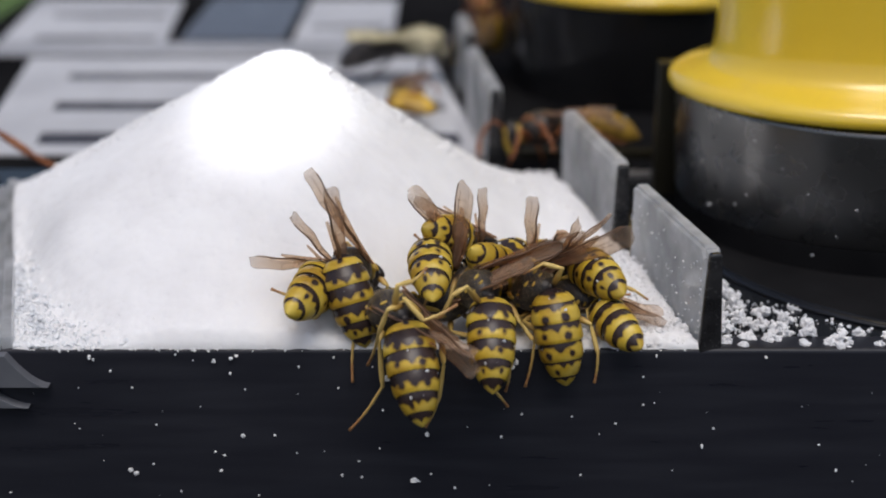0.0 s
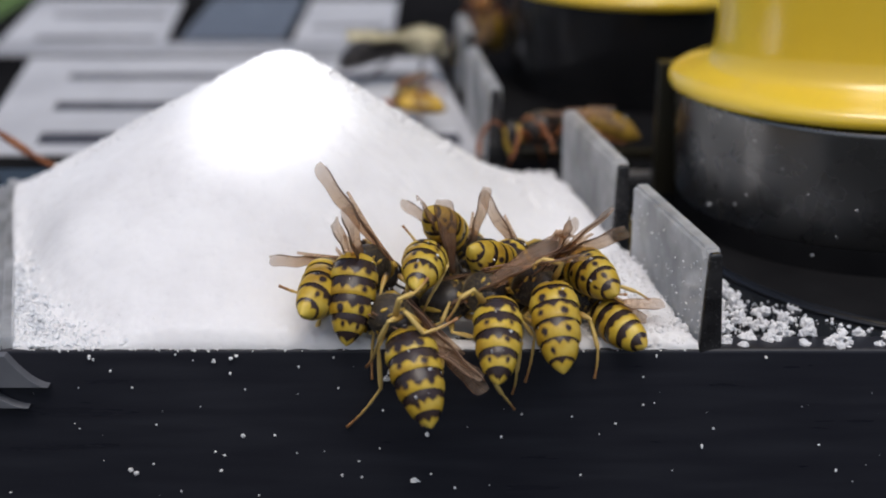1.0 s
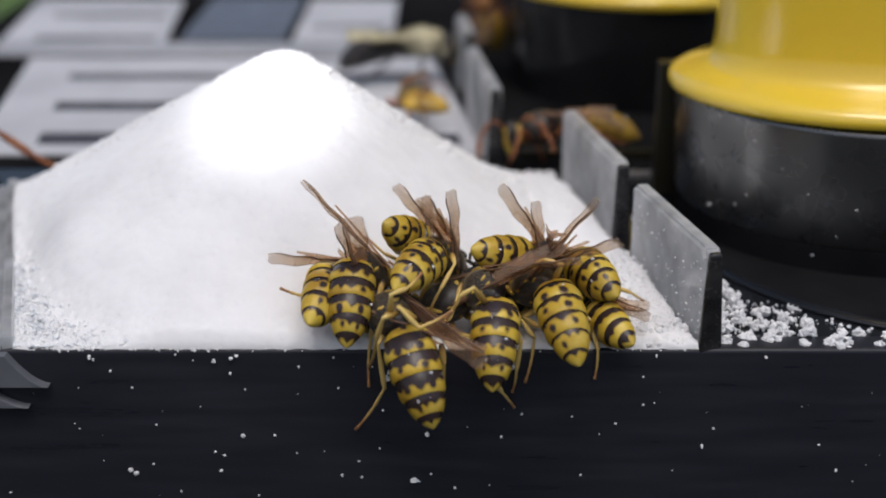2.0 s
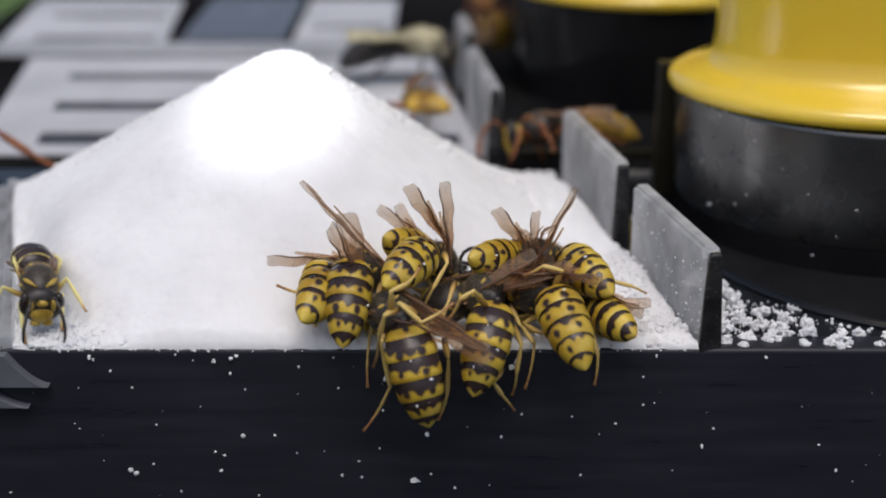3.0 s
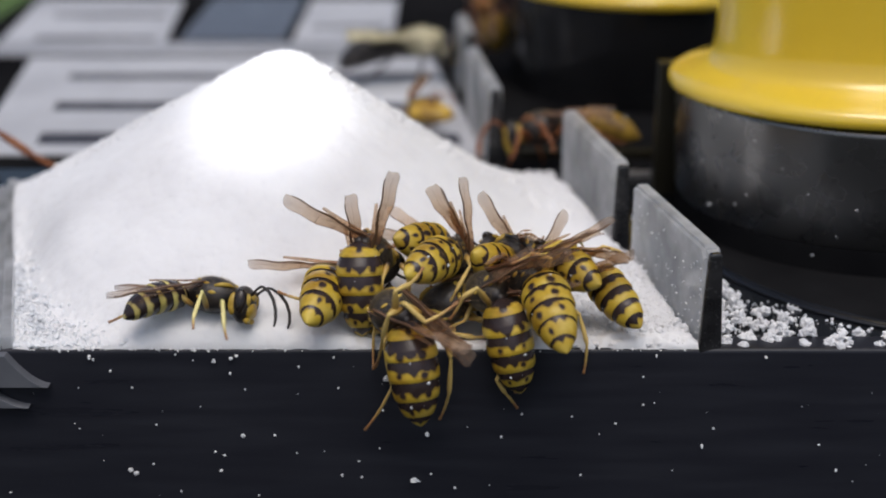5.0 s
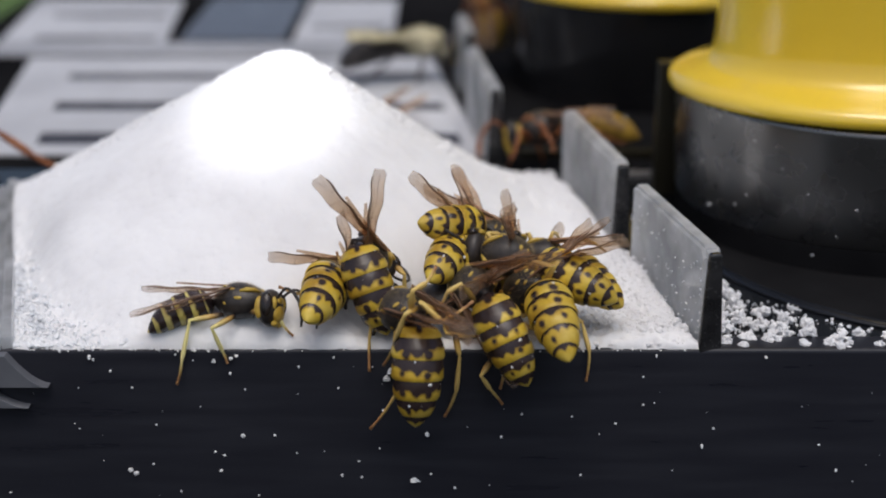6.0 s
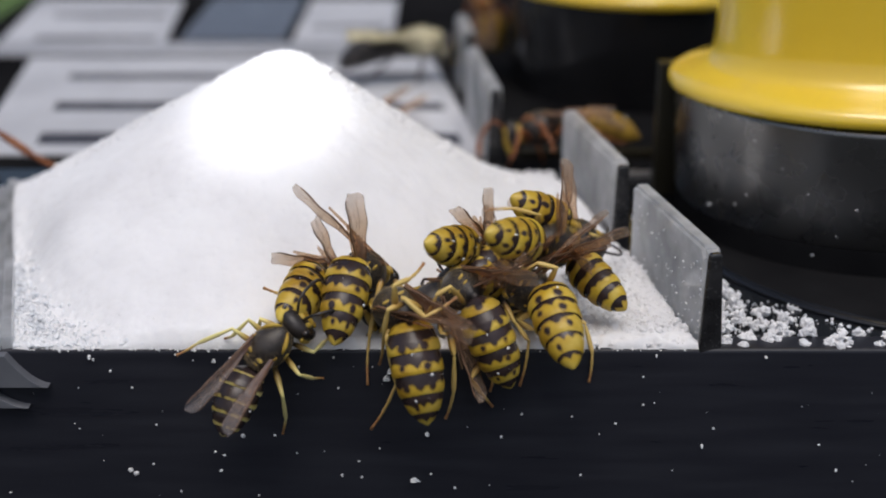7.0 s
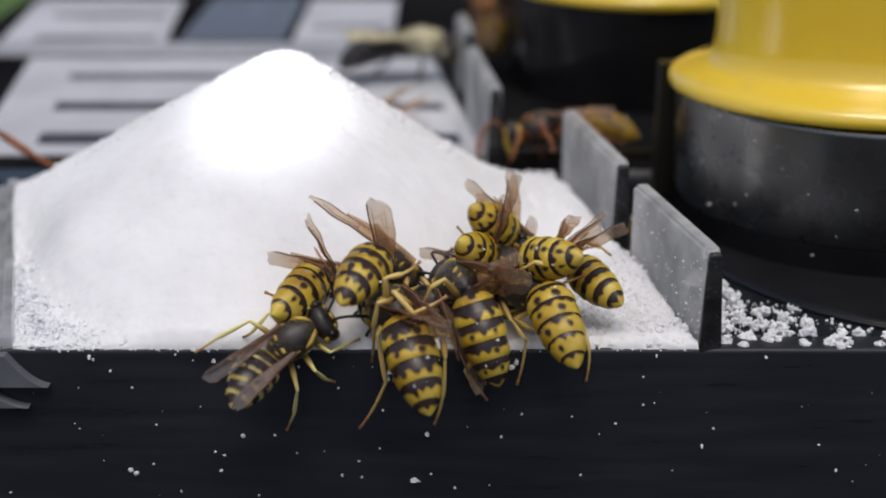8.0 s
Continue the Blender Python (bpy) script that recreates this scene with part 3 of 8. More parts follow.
def segment_mesh(k, band, marking, variant):
    rng = random.Random(100 * variant + 10 * k + len(marking))
    tilt = rng.uniform(-0.05, 0.05)
    tall = {"bold": (0, 0.42, 0.30, 0.26, 0.20, 0), "fine": (0, 0.36, 0.30, 0.26, 0.22, 0), "thin": (0, 0.30, 0.30, 0.28, 0.22, 0)}.get(marking, (0.1,) * 6)[k]
    wide = 1.9 if k == 1 and marking == "bold" else 1.0
    teeth = [(rng.uniform(-0.08, 0.08), tall * rng.uniform(0.75, 1.2), wide * rng.uniform(0.13, 0.22))]
    dots = []
    for side in (-1, 1):
        if rng.random() < 0.25:
            teeth.append((side * rng.uniform(0.38, 0.60), tall * rng.uniform(0.4, 0.95), rng.uniform(0.10, 0.17)))
        else:
            dots.append((side * rng.uniform(0.40, 0.66), rng.uniform(0.68, 0.80), rng.uniform(0.06, 0.12) * (1.2 if k == 1 else 1)))
        if rng.random() < 0.35:
            teeth.append((side * rng.uniform(0.9, 1.2), 0.5 * tall * rng.uniform(0.5, 1.0), rng.uniform(0.14, 0.26)))
    s0, s1 = CUTS[k], CUTS[k + 1]
    rows, steps = 14, 60
    verts, faces, values = [], [], []
    for i in range(rows + 1):
        v = i / rows
        s = s0 + (s1 - s0) * v + (0.012 if i == rows and k < 5 else 0)
        g = girth(min(s, 1.0)) * RADIUS
        g = g * (1.0 + 0.07 * v - 0.035 * (1 - v) + 0.02 * math.sin(math.pi * v)) if k < 5 else g * (1 - 0.02 * (1 - v))
        if i == rows and k < 5:
            g *= 0.95
        for j in range(steps):
            u = -math.pi + 2 * math.pi * j / steps
            z = g * math.cos(u) * (0.90 if math.cos(u) > 0 else 0.78)
            bend = 0.35 * math.sin(math.pi * min(s, 1)) - 1.5 * max(0, s - 0.45) ** 2
            verts.append((g * math.sin(u), -LENGTH * s, z + bend))
            au = abs(u)
            tooth = lambda c, w: max(0.0, 1 - abs(au - c) / w)
            spot = lambda c, h, r: r - math.hypot(1.37 * (u - c), v - h)
            b = band * (1 - (0.10 if marking == "dark" else 0.13) * min(au, 1.7) ** 2) + tilt * math.sin(u)
            b += 0.11 * noise.noise((2.6 * u, 3.0 * k + variant, len(marking))) + max(h * max(0.0, 1 - abs(u - c) / w) ** 0.8 for c, h, w in teeth)
            d = b - v
            if 0 < k < 5 and marking in ("bold", "fine", "thin"):
                d = max([d] + [spot(*dot) for dot in dots])
            if k == 0:
                d = max(0.34 - v, spot(0, 0.52, 0.16)) if marking != "dark" else 0.8 - v
            if k == 5:
                d = {"fine": 0.22, "thin": 0.16, "bold": 0.40, "even": 0.34, "dark": 0.7}[marking] + 0.30 * tooth(0.1 * variant - 0.2, 0.5) + 0.12 * noise.noise((2 * u, variant, 5.0)) - v
            values.append(d)
    for i in range(rows):
        for j in range(steps):
            q = (j + 1) % steps
            faces.append((i * steps + j, i * steps + q, (i + 1) * steps + q, (i + 1) * steps + j))
    me = mesh_of("segment", verts, faces, M_BAND)
    at = me.attributes.new("pattern", "FLOAT", "POINT")
    at.data.foreach_set("value", values)
    return me


def abdomen_core():
    verts, faces = [], []
    steps, rows = 16, 14
    for i in range(rows + 1):
        s = i / rows
        g = girth(s) * RADIUS * 0.86
        for j in range(steps):
            u = 2 * math.pi * j / steps
            bend = 0.35 * math.sin(math.pi * s) - 1.5 * max(0, s - 0.45) ** 2
            verts.append((g * math.sin(u), -LENGTH * s * 0.985, g * math.cos(u) * 0.80 + bend))
    for i in range(rows):
        for j in range(steps):
            q = (j + 1) % steps
            faces.append((i * steps + j, i * steps + q, (i + 1) * steps + q, (i + 1) * steps + j))
    return mesh_of("abdomen", verts, faces, M_DARK)


CORE = abdomen_core()
MARKINGS = {"bold": 0.51, "even": 0.52, "fine": 0.36, "thin": 0.21, "dark": 0.84}
SEGMENTS = {(m, n): [segment_mesh(k, b - 0.012 * k, m, n) for k in range(6)] for m, b in MARKINGS.items() for n in range(6)}


def thorax_mesh():
    shape = lambda s: 1 - 0.10 * max(0, s) - 0.28 * max(0, -s) ** 2
    v, f = egg(1.75, 2.45, 1.65, 0, 2.45, 0.1, 24, 32, shape)
    waist = tube([(0, -0.25, 0.0), (0, 0.1, 0.0), (0, 0.5, 0.05)], [0.32, 0.30, 0.6], 10)
    return mesh_of("thorax", *joined((v, f), waist), M_DARK)


def hairs_mesh(seed, count):
    rng = random.Random(seed)
    verts, faces = [], []
    for _ in range(count):
        a, b = rng.uniform(-1.5, 1.5), rng.uniform(-1.2, 1.3)
        n = Vector((math.cos(b) * math.sin(a) / 1.75, math.sin(b) / 2.45, math.cos(b) * math.cos(a) / 1.65)).normalized()
        p = Vector((1.68 * math.cos(b) * math.sin(a), 2.45 + 2.36 * math.sin(b), 0.1 + 1.58 * math.cos(b) * math.cos(a)))
        q = p + (n + Vector((rng.uniform(-.4, .4), rng.uniform(-.5, .2), rng.uniform(-.3, .3)))) * rng.uniform(0.12, 0.30)
        s = n.cross(Vector((0.3, 0.5, 0.8))).normalized() * 0.010
        t = n.cross(s).normalized() * 0.010
        k = len(verts)
        verts += [tuple(p + s), tuple(p - s), tuple(p + t), tuple(q)]
        faces += [(k, k + 1, k + 3), (k + 1, k + 2, k + 3), (k + 2, k, k + 3)]
    return mesh_of("hair_coat", verts, faces, M_HAIR)


def wing_mesh(side):
    """A lengthwise folded forewing, long and narrow, with thickness and a slight wave."""
    rows, cols, length = 40, 6, 9.0
    top, faces = [], []
    for i in range(rows + 1):
        s = i / rows
        w = 0.36 + 1.34 * min(1, s * 1.6) ** 0.8
        if s > 0.86:
            w *= math.sqrt(max(0.0, 1 - ((s - 0.86) / 0.141) ** 2)) * 0.96 + 0.04
        for j in range(cols + 1):
            c = j / cols
            x = side * (-0.25 * w + c * w - 0.25 * s * s)
            z = 0.16 * math.sin(c * 5.5 + s * 3) * min(1, s * 4) + 0.35 * s * s + 0.06 * math.sin(s * 19 + c * 2)
            top.append((x, s * length, z))
    n = len(top)
    verts = top + [(x, y, z - 0.035) for x, y, z in top]
    for i in range(rows):
        for j in range(cols):
            a = i * (cols + 1) + j
            q = (a, a + 1, a + cols + 2, a + cols + 1)
            faces += [q, tuple(reversed([k + n for k in q]))]
    ring = [i * (cols + 1) for i in range(rows + 1)] + [rows * (cols + 1) + j for j in range(1, cols + 1)] + [i * (cols + 1) + cols for i in range(rows - 1, -1, -1)] + list(range(cols - 1, 0, -1))
    for a, b in zip(ring, ring[1:] + ring[:1]):
        faces.append((a, b, b + n, a + n))
    vein = []
    for c, lo, hi, r in ((0, 0, 38, 0.105), (1, 0, 35, 0.045), (3, 3, 32, 0.026), (4, 9, 37, 0.022), (6, 5, 37, 0.03)):
        pts = [top[i * (cols + 1) + c] for i in range(lo, hi + 1)]
        vein.append(tube(pts, [r * (1 - 0.5 * i / len(pts)) for i in range(len(pts))], 5))
    for i, a, b in ((14, 1, 3), (21, 1, 4), (26, 3, 6), (31, 0, 3)):
        vein.append(tube([top[i * (cols + 1) + c] for c in range(a, b + 1)], [0.02] * (b - a + 1), 5))
    return mesh_of("wing", verts, faces, M_WING), mesh_of("venation", *joined(*vein), M_VEIN)


def hind_wing_mesh(side):
    """The shorter hind wing, hooked behind the forewing."""
    rows, cols, length = 18, 4, 6.3
    top, faces = [], []
    for i in range(rows + 1):
        s = i / rows
        w = 0.2 + 0.95 * math.sin(math.pi * min(0.98, 0.12 + 0.88 * s)) ** 0.8
        for j in range(cols + 1):
            c = j / cols
            top.append((side * (c * w), s * length, 0.08 * math.sin(c * 6 + s * 4)))
    n = len(top)
    verts = top + [(x, y, z - 0.03) for x, y, z in top]
    for i in range(rows):
        for j in range(cols):
            a = i * (cols + 1) + j
            q = (a, a + 1, a + cols + 2, a + cols + 1)
            faces += [q, tuple(reversed([k + n for k in q]))]
    return mesh_of("hind_wing", verts, faces, M_WING)


def dust_mesh(seed):
    """A few powder grains sticking to the abdomen."""
    rng = random.Random(seed)
    shapes = []
    for _ in range(7):
        s, u, size = rng.uniform(0.05, 0.8), rng.gauss(0, 0.9), rng.choice((0.03, 0.04, 0.06, 0.13)) * rng.uniform(0.8, 1.2)
        g = girth(s) * RADIUS * 1.02
        at = (g * math.sin(u), -LENGTH * s, g * math.cos(u) * 0.9 + 0.35 * math.sin(math.pi * s) - 1.5 * max(0, s - 0.45) ** 2)
        v, f = lump(rng, size)
        shapes.append(([(a + at[0], b + at[1], c + at[2]) for a, b, c in v], f))
    return mesh_of("powder_dust", *joined(*shapes), M_POWDER)


DUST = [dust_mesh(n) for n in range(3)]
HIND = {"left": hind_wing_mesh(-1), "right": hind_wing_mesh(1)}
THORAX, HAIR = thorax_mesh(), hairs_mesh(3, 2000)
WINGS = {"left": wing_mesh(-1), "right": wing_mesh(1)}
V, F = egg(1.86, 1.0, 1.66, 0, 5.45, -0.5, 18, 28)
HEAD = mesh_of("head", V, F, M_DARK)
FACE = [egg(1.0, 0.40, 0.80, 0, 6.22, -1.0, 12, 18), egg(0.55, 0.22, 0.34, 0, 6.34, 0.12, 8, 12)]
FACE += [egg(0.26, 0.24, 0.60, sx * 0.92, 6.20, -0.15, 8, 12) for sx in (-1, 1)]
CLYPEUS = mesh_of("clypeus", *joined(*FACE), M_FACE)
EYES, ANTENNAE, CHEEKS, JAWS, MARKS = [], [], [], [], []
for sx in (-1, 1):
    EYES.append(mesh_of("eye", *egg(0.50, 0.60, 1.10, sx * 1.46, 5.68, -0.25, 14, 18), M_EYE))
    V, F = tube([(sx * 0.42, 6.3, 0.35), (sx * 0.62, 6.75, 0.85), (sx * 0.85, 7.2, 1.15), (sx * 0.98, 7.5, 1.15), (sx * 1.3, 8.2, 0.75), (sx * 1.55, 8.8, 0.05), (sx * 1.72, 9.15, -0.8), (sx * 1.75, 9.25, -1.6), (sx * 1.68, 9.15, -2.2)],
                [0.13, 0.12, 0.13, 0.11, 0.15, 0.155, 0.15, 0.14, 0.08], 10)
    ANTENNAE.append(mesh_of("antenna", V, F, M_DARK))
    CHEEKS.append(mesh_of("cheek_mark", *egg(0.30, 0.40, 1.0, sx * 1.55, 5.05, -0.55, 10, 14), M_FACE))
    V, F = egg(0.50, 0.26, 0.30, sx * 0.50, 6.12, -1.92, 8, 12)
    JAWS.append(mesh_of("mandible", V, F, M_FACE))
    spots = [egg(0.36, 0.19, 0.12, sx * 0.60, 1.36, 1.34, 8, 12), egg(0.30, 0.12, 0.12, sx * 0.46, 0.78, 1.01, 8, 12), egg(0.14, 0.30, 0.15, sx * 1.36, 2.35, 1.02, 8, 10),
             egg(0.12, 0.40, 0.17, sx * 1.63, 3.0, 0.25, 8, 12), egg(0.12, 0.22, 0.20, sx * 1.53, 1.8, -0.2, 8, 12)]
    collar = tube([(sx * 0.40, 4.62, 0.86), (sx * 0.85, 4.25, 1.02), (sx * 1.22, 3.7, 1.02), (sx * 1.46, 3.1, 0.88)], [0.08, 0.19, 0.22, 0.09], 8)
    MARKS.append(mesh_of("thorax_mark", *joined(*spots, collar), M_FACE))
TUCKED = [((0.9, 3.9, -1.1), (2.1, 4.6, -0.6), (2.2, 5.0, -2.2), (1.9, 5.4, -3.3)),
          ((1.1, 2.6, -1.3), (2.7, 2.4, -0.5), (3.0, 2.0, -2.4), (2.9, 1.8, -3.6)),
          ((1.0, 1.4, -1.2), (2.6, -0.2, -0.3), (2.8, -1.9, -2.0), (2.6, -2.9, -3.2))]
FOLDED = [((0.8, 3.9, -1.2), (1.7, 4.6, -1.2), (1.9, 3.7, -2.4), (1.4, 2.9, -2.9)),
          ((0.9, 2.6, -1.4), (2.5, 2.7, -0.8), (2.9, 1.2, -1.6), (2.8, -0.2, -2.2)),
          ((0.9, 1.4, -1.3), (2.3, 0.2, -0.3), (2.6, -2.3, -0.9), (2.2, -4.6, -1.6))]
STRIDE = [((0.9, 3.9, -1.1), (2.4, 4.9, -0.3), (3.0, 5.8, -2.4), (3.4, 6.5, -3.4)),
          ((1.1, 2.6, -1.3), (3.2, 2.9, -0.1), (4.2, 2.2, -2.5), (4.8, 2.3, -3.5)),
          ((1.0, 1.4, -1.2), (3.1, -0.2, 0.1), (4.1, -2.9, -2.2), (4.4, -4.9, -3.5))]


SNUG = [((0.8, 3.9, -1.2), (1.3, 4.8, -1.6), (1.0, 5.9, -2.0), (0.6, 6.8, -2.2)),
        ((0.9, 2.6, -1.4), (1.5, 3.6, -2.0), (1.3, 5.0, -2.4), (0.9, 6.2, -2.6)),
        ((0.9, 1.4, -1.3), (1.4, 2.6, -2.1), (1.3, 4.2, -2.4), (1.0, 5.6, -2.6))]


def leg_mesh(path, mat=None):
    """Femur, tibia and a jointed tarsus along four joints; the attribute 'along' runs from hip to claw."""
    a, k, t, e = [Vector(p) for p in path]
    sag = Vector((0, 0, -0.04 * (e - t).length))
    spine = [(a, 0.20, 0.0), (a.lerp(k, 0.2), 0.27, 0.08), (a.lerp(k, 0.5), 0.29, 0.18), (a.lerp(k, 0.85), 0.20, 0.29), (k, 0.17, 0.34), (k.lerp(t, 0.10), 0.14, 0.37),
             (k.lerp(t, 0.45), 0.21, 0.50), (k.lerp(t, 0.85), 0.22, 0.63), (t, 0.16, 0.68)]
    for i, r in ((0.06, 0.12), (0.34, 0.155), (0.38, 0.11), (0.56, 0.145), (0.60, 0.105), (0.74, 0.135), (0.78, 0.10), (0.90, 0.125), (1.0, 0.15)):
        spine.append((t.lerp(e, i) + sag * math.sin(math.pi * i), r, 0.68 + 0.32 * i))
    sides = 8
    v, f = tube([p for p, _, _ in spine], [0.93 * r for _, r, _ in spine], sides)
    me = mesh_of("leg", v, f, mat or M_LEG)
    at = me.attributes.new("along", "FLOAT", "POINT")
    at.data.foreach_set("value", [c for _, _, c in spine for _ in range(sides)])
    return me


STANCES = {}
for stance, paths in (("tucked", TUCKED), ("folded", FOLDED), ("stride", STRIDE), ("snug", SNUG)):
    STANCES[stance] = [leg_mesh([(p[0] * sx, p[1], p[2]) for p in path]) for sx in (1, -1) for path in paths]


def wasp(label, marking, legs=None, size=1.0, stance="tucked", wing=1.0, snug=(), group="wasps feeding on the powder"):
    """A wasp with its origin at the waist: head towards +y, back towards +z. legs: joints of legs that differ, by number; snug: legs drawn in under the thorax."""
    ob = tagged(new("wasp"), label, "wasp", group)
    ob.scale = (size, size, size)
    got = {"body": ob}
    th = part("thorax", THORAX, ob, "black thorax with yellow marks")
    part("hair_coat", HAIR, th)
    for me in MARKS:
        part("thorax_mark", me, th)
    hd = part("head", HEAD, ob)
    part("clypeus", CLYPEUS, hd, "yellow face plate")
    for me in EYES:
        part("eye", me, hd)
    for me in CHEEKS:
        part("cheek_mark", me, hd)
    for me in JAWS:
        part("mandible", me, hd)
    for me in ANTENNAE:
        part("antenna", me, hd)
    ab = got["abdomen"] = part("abdomen", CORE, ob, "yellow abdomen with black bands and dots")
    for me in SEGMENTS[marking, (len(label) + sum(map(ord, label))) % 6]:
        part("segment", me, ab)
    part("powder_dust", DUST[len(label) % 3], ab, "white powder grains stuck on the abdomen")
    got["legs"] = []
    for i, me in enumerate(STANCES[stance]):
        if legs and i in legs:
            me = leg_mesh(legs[i])
        elif i in snug:
            me = STANCES["snug"][i]
        got["legs"].append(part("leg", me, ob))
    for side in ("left", "right"):
        film, veins = WINGS[side]
        w = got[side] = part("wing", film, ob, "smoky brown folded wing")
        sx = -1 if side == "left" else 1
        w.matrix_basis = Matrix.Translation((sx * 1.3 * MM, 2.2 * MM, 1.2 * MM)) @ Euler((radians(168), 0, radians(sx * 12))).to_matrix().to_4x4() @ pose(0, 0, 0, 0, 180, 0)
        w.scale = (wing, wing, wing)
        part("venation", veins, w)
        hind = part("hind_wing", HIND[side], w)
        hind.matrix_basis = pose(-sx * 0.25 * MM, -0.3 * MM, -0.22 * MM, 0, sx * 12, sx * 1)
    return got


def recoat(got, mat, names):
    """Another coat on a wasp's own parts."""
    for o in got["body"].children_recursive:
        if o.name.split(".")[0] in names:
            o.material_slots[0].link = "OBJECT"
            o.material_slots[0].material = mat


setting()
heap()
tray_wall()
spilled()
fin(19.7, 0.6, 16.4, 16.2, 7.7, "hazy upright plastic divider fin beside the powder")
fin(15.4, 20.6, 12.3, 38.0, 8.2, "hazy upright plastic divider fin behind the powder")
fin(5.4, 45.8, 3.3, 65.5, 8.5, "pale upright divider fin beside the grating")
fin(3.2, 74.0, 2.3, 85.0, 8.5, "pale upright divider fin beside the grating")
grate("grating_plate", -51.0, 4.6, 50.5, 97.0, [(54.2, 59.5), (68.7, 73.3), (84.4, 88.2)], -44.4, 2.8, -0.13)
grate("grating_plate", -64.6, -40.4, 107.6, 141, [(108.6, 111.7), (126, 129.5)], -60, -42.2, -0.09)
grate("grating_plate", -22, -7.5, 108, 141, [(117, 120)], -20, -9)
single("crossbar", from_bm("crossbar", block(-66, -10, 98.8, 106.7, -0.35, 0.12, 0.2), M_BAR), "pale grey crossbar between the grating plates", "crossbar")
single("slate_panel", from_bm("slate_panel", block(-38.4, -23.2, 108.3, 141, -0.35, 0.3, 0.2), M_PANEL), "smooth slate grey panel set between the gratings", "panel", "structure")
single("rail", from_bm("rail", block(15.5, 22.5, 43.0, 43.7, -0.35, 0.25, 0.1), M_RAIL), "thin grey rail on the black base", "rail", "", "rails")
single("rail", from_bm("rail", block(8.0, 24.0, 49.5, 51.5, -0.35, 0.5, 0.1), M_OLIVE), "dark brown rail on the black base", "rail", "", "rails")
saucer = tagged(new("saucer"), "shallow black plastic disc under the cup", "saucer")
part("disc", mesh_of("disc", *lathe([(0.01, -0.36), (23.1, -0.36), (23.1, 0.0), (23.05, 0.06), (22.9, 0.06), (0.01, 0.02)]), M_DECK), saucer)
part("rim", mesh_of("rim", *lathe([(23.1, -0.36), (23.9, -0.36), (24.0, -0.28), (23.8, -0.06), (23.4, 0.06), (23.1, 0.07)]), M_BLACK), saucer)
saucer.location = (45.3 * MM, 25.5 * MM, 0)
cup(39.0, 31, -2.0, M_COLLAR)
cup(25.8, 85, 0.0, M_CUP)
single("post", from_bm("post", block(20.75, 24.2, 37.4, 39.4, -0.35, 12.9, 0.25), M_OLIVE), "dark olive upright post beside the cup", "post")

# ---- the wasps ----
amber = wasp("yellow and black wasp feeding at the heap's foot", "fine", {5: ((3.0, 0.1, -1.0), (3.7, -0.3, -1.6), (4.6, -0.6, -1.9), (5.5, -1.9, -3.1))}, 0.95, "folded", 1.05, (4,))
bronze = wasp("large wasp with bold black bands and raised wings", "bold", {2: ((-0.4, 1.7, 2.4), (0.8, 1.7, 3.1), (3.7, 3.1, 4.5), (6.7, 5.6, 6.1)), 1: ((-1.0, 2.6, 2.7), (-1.0, 2.9, 3.7), (0.1, 4.3, 4.1), (1.2, 5.3, 3.9))}, 0.90, "folded", 1.10, (3, 4, 5))
copper = wasp("wasp with fine black bands riding on the others", "fine", {2: ((0.9, -0.4, 1.6), (2.5, -1.1, 2.0), (4.4, -1.0, 0.4), (6.0, 0.4, -1.6)), 5: ((2.9, 1.2, 1.8), (5.0, 0.9, 1.0), (6.4, 1.0, 0.1), (6.9, 0.9, -2.7))}, 0.86, "folded", 1.00, (4,))
dusk = wasp("wasp hanging over the tray edge with bold bands", "bold", {5: ((-0.7, 2.1, -0.4), (-2.0, 1.3, -1.1), (-2.7, 2.1, -4.8), (-5.6, 4.7, -7.9)), 2: ((2.3, 0.6, -3.2), (1.7, 0.2, -4.8), (0.6, 0.9, -7.4), (-0.6, 2.3, -9.5)), 0: ((0.8, -1.5, 0.3), (-0.2, -2.1, 2.2), (0.4, -2.7, 0.3), (3.0, -3.4, 0.5)), 1: ((-0.1, -1.0, 1.4), (-1.4, -1.5, 1.8), (-2.2, -0.1, -0.0), (-2.9, 3.2, -3.2)), 4: ((-0.8, -0.9, 1.3), (-0.3, -2.0, 3.3), (1.0, -1.5, 2.9), (2.8, -0.3, 2.9))}, 0.98, "tucked", 1.10, (0, 1, 3, 4))
ember = wasp("wasp hanging over the tray edge, wings swept sideways", "bold", {2: ((-4.0, -0.2, -3.8), (-5.4, -0.3, -3.8), (-5.8, 0.2, -5.4), (-6.2, 0.9, -7.5)), 5: ((-0.7, -0.5, -1.8), (-1.7, -1.2, -3.4), (-3.7, -0.5, -4.9), (-5.3, 0.7, -6.4)), 4: ((-1.0, -1.1, 0.9), (-0.7, -2.6, 3.4), (-1.8, -2.2, 3.7), (-3.8, -1.1, 3.0))}, 0.92, "tucked", 1.00, (1,))
flint = wasp("wasp with a pointed tail and thin black bands", "thin", {5: ((-2.4, 2.3, 1.3), (-3.3, 1.7, -0.2), (-3.8, 1.3, -2.0), (-6.2, 3.5, -4.4)), 2: ((-0.2, 0.2, -3.3), (-0.2, -0.6, -4.3), (-1.5, -0.4, -6.3), (-3.0, 0.8, -8.0)), 1: ((0.0, -0.5, 0.1), (0.6, -2.4, 1.0), (-0.0, -1.8, 2.3), (-1.3, -0.8, 2.8))}, 0.93, "folded", 1.10)
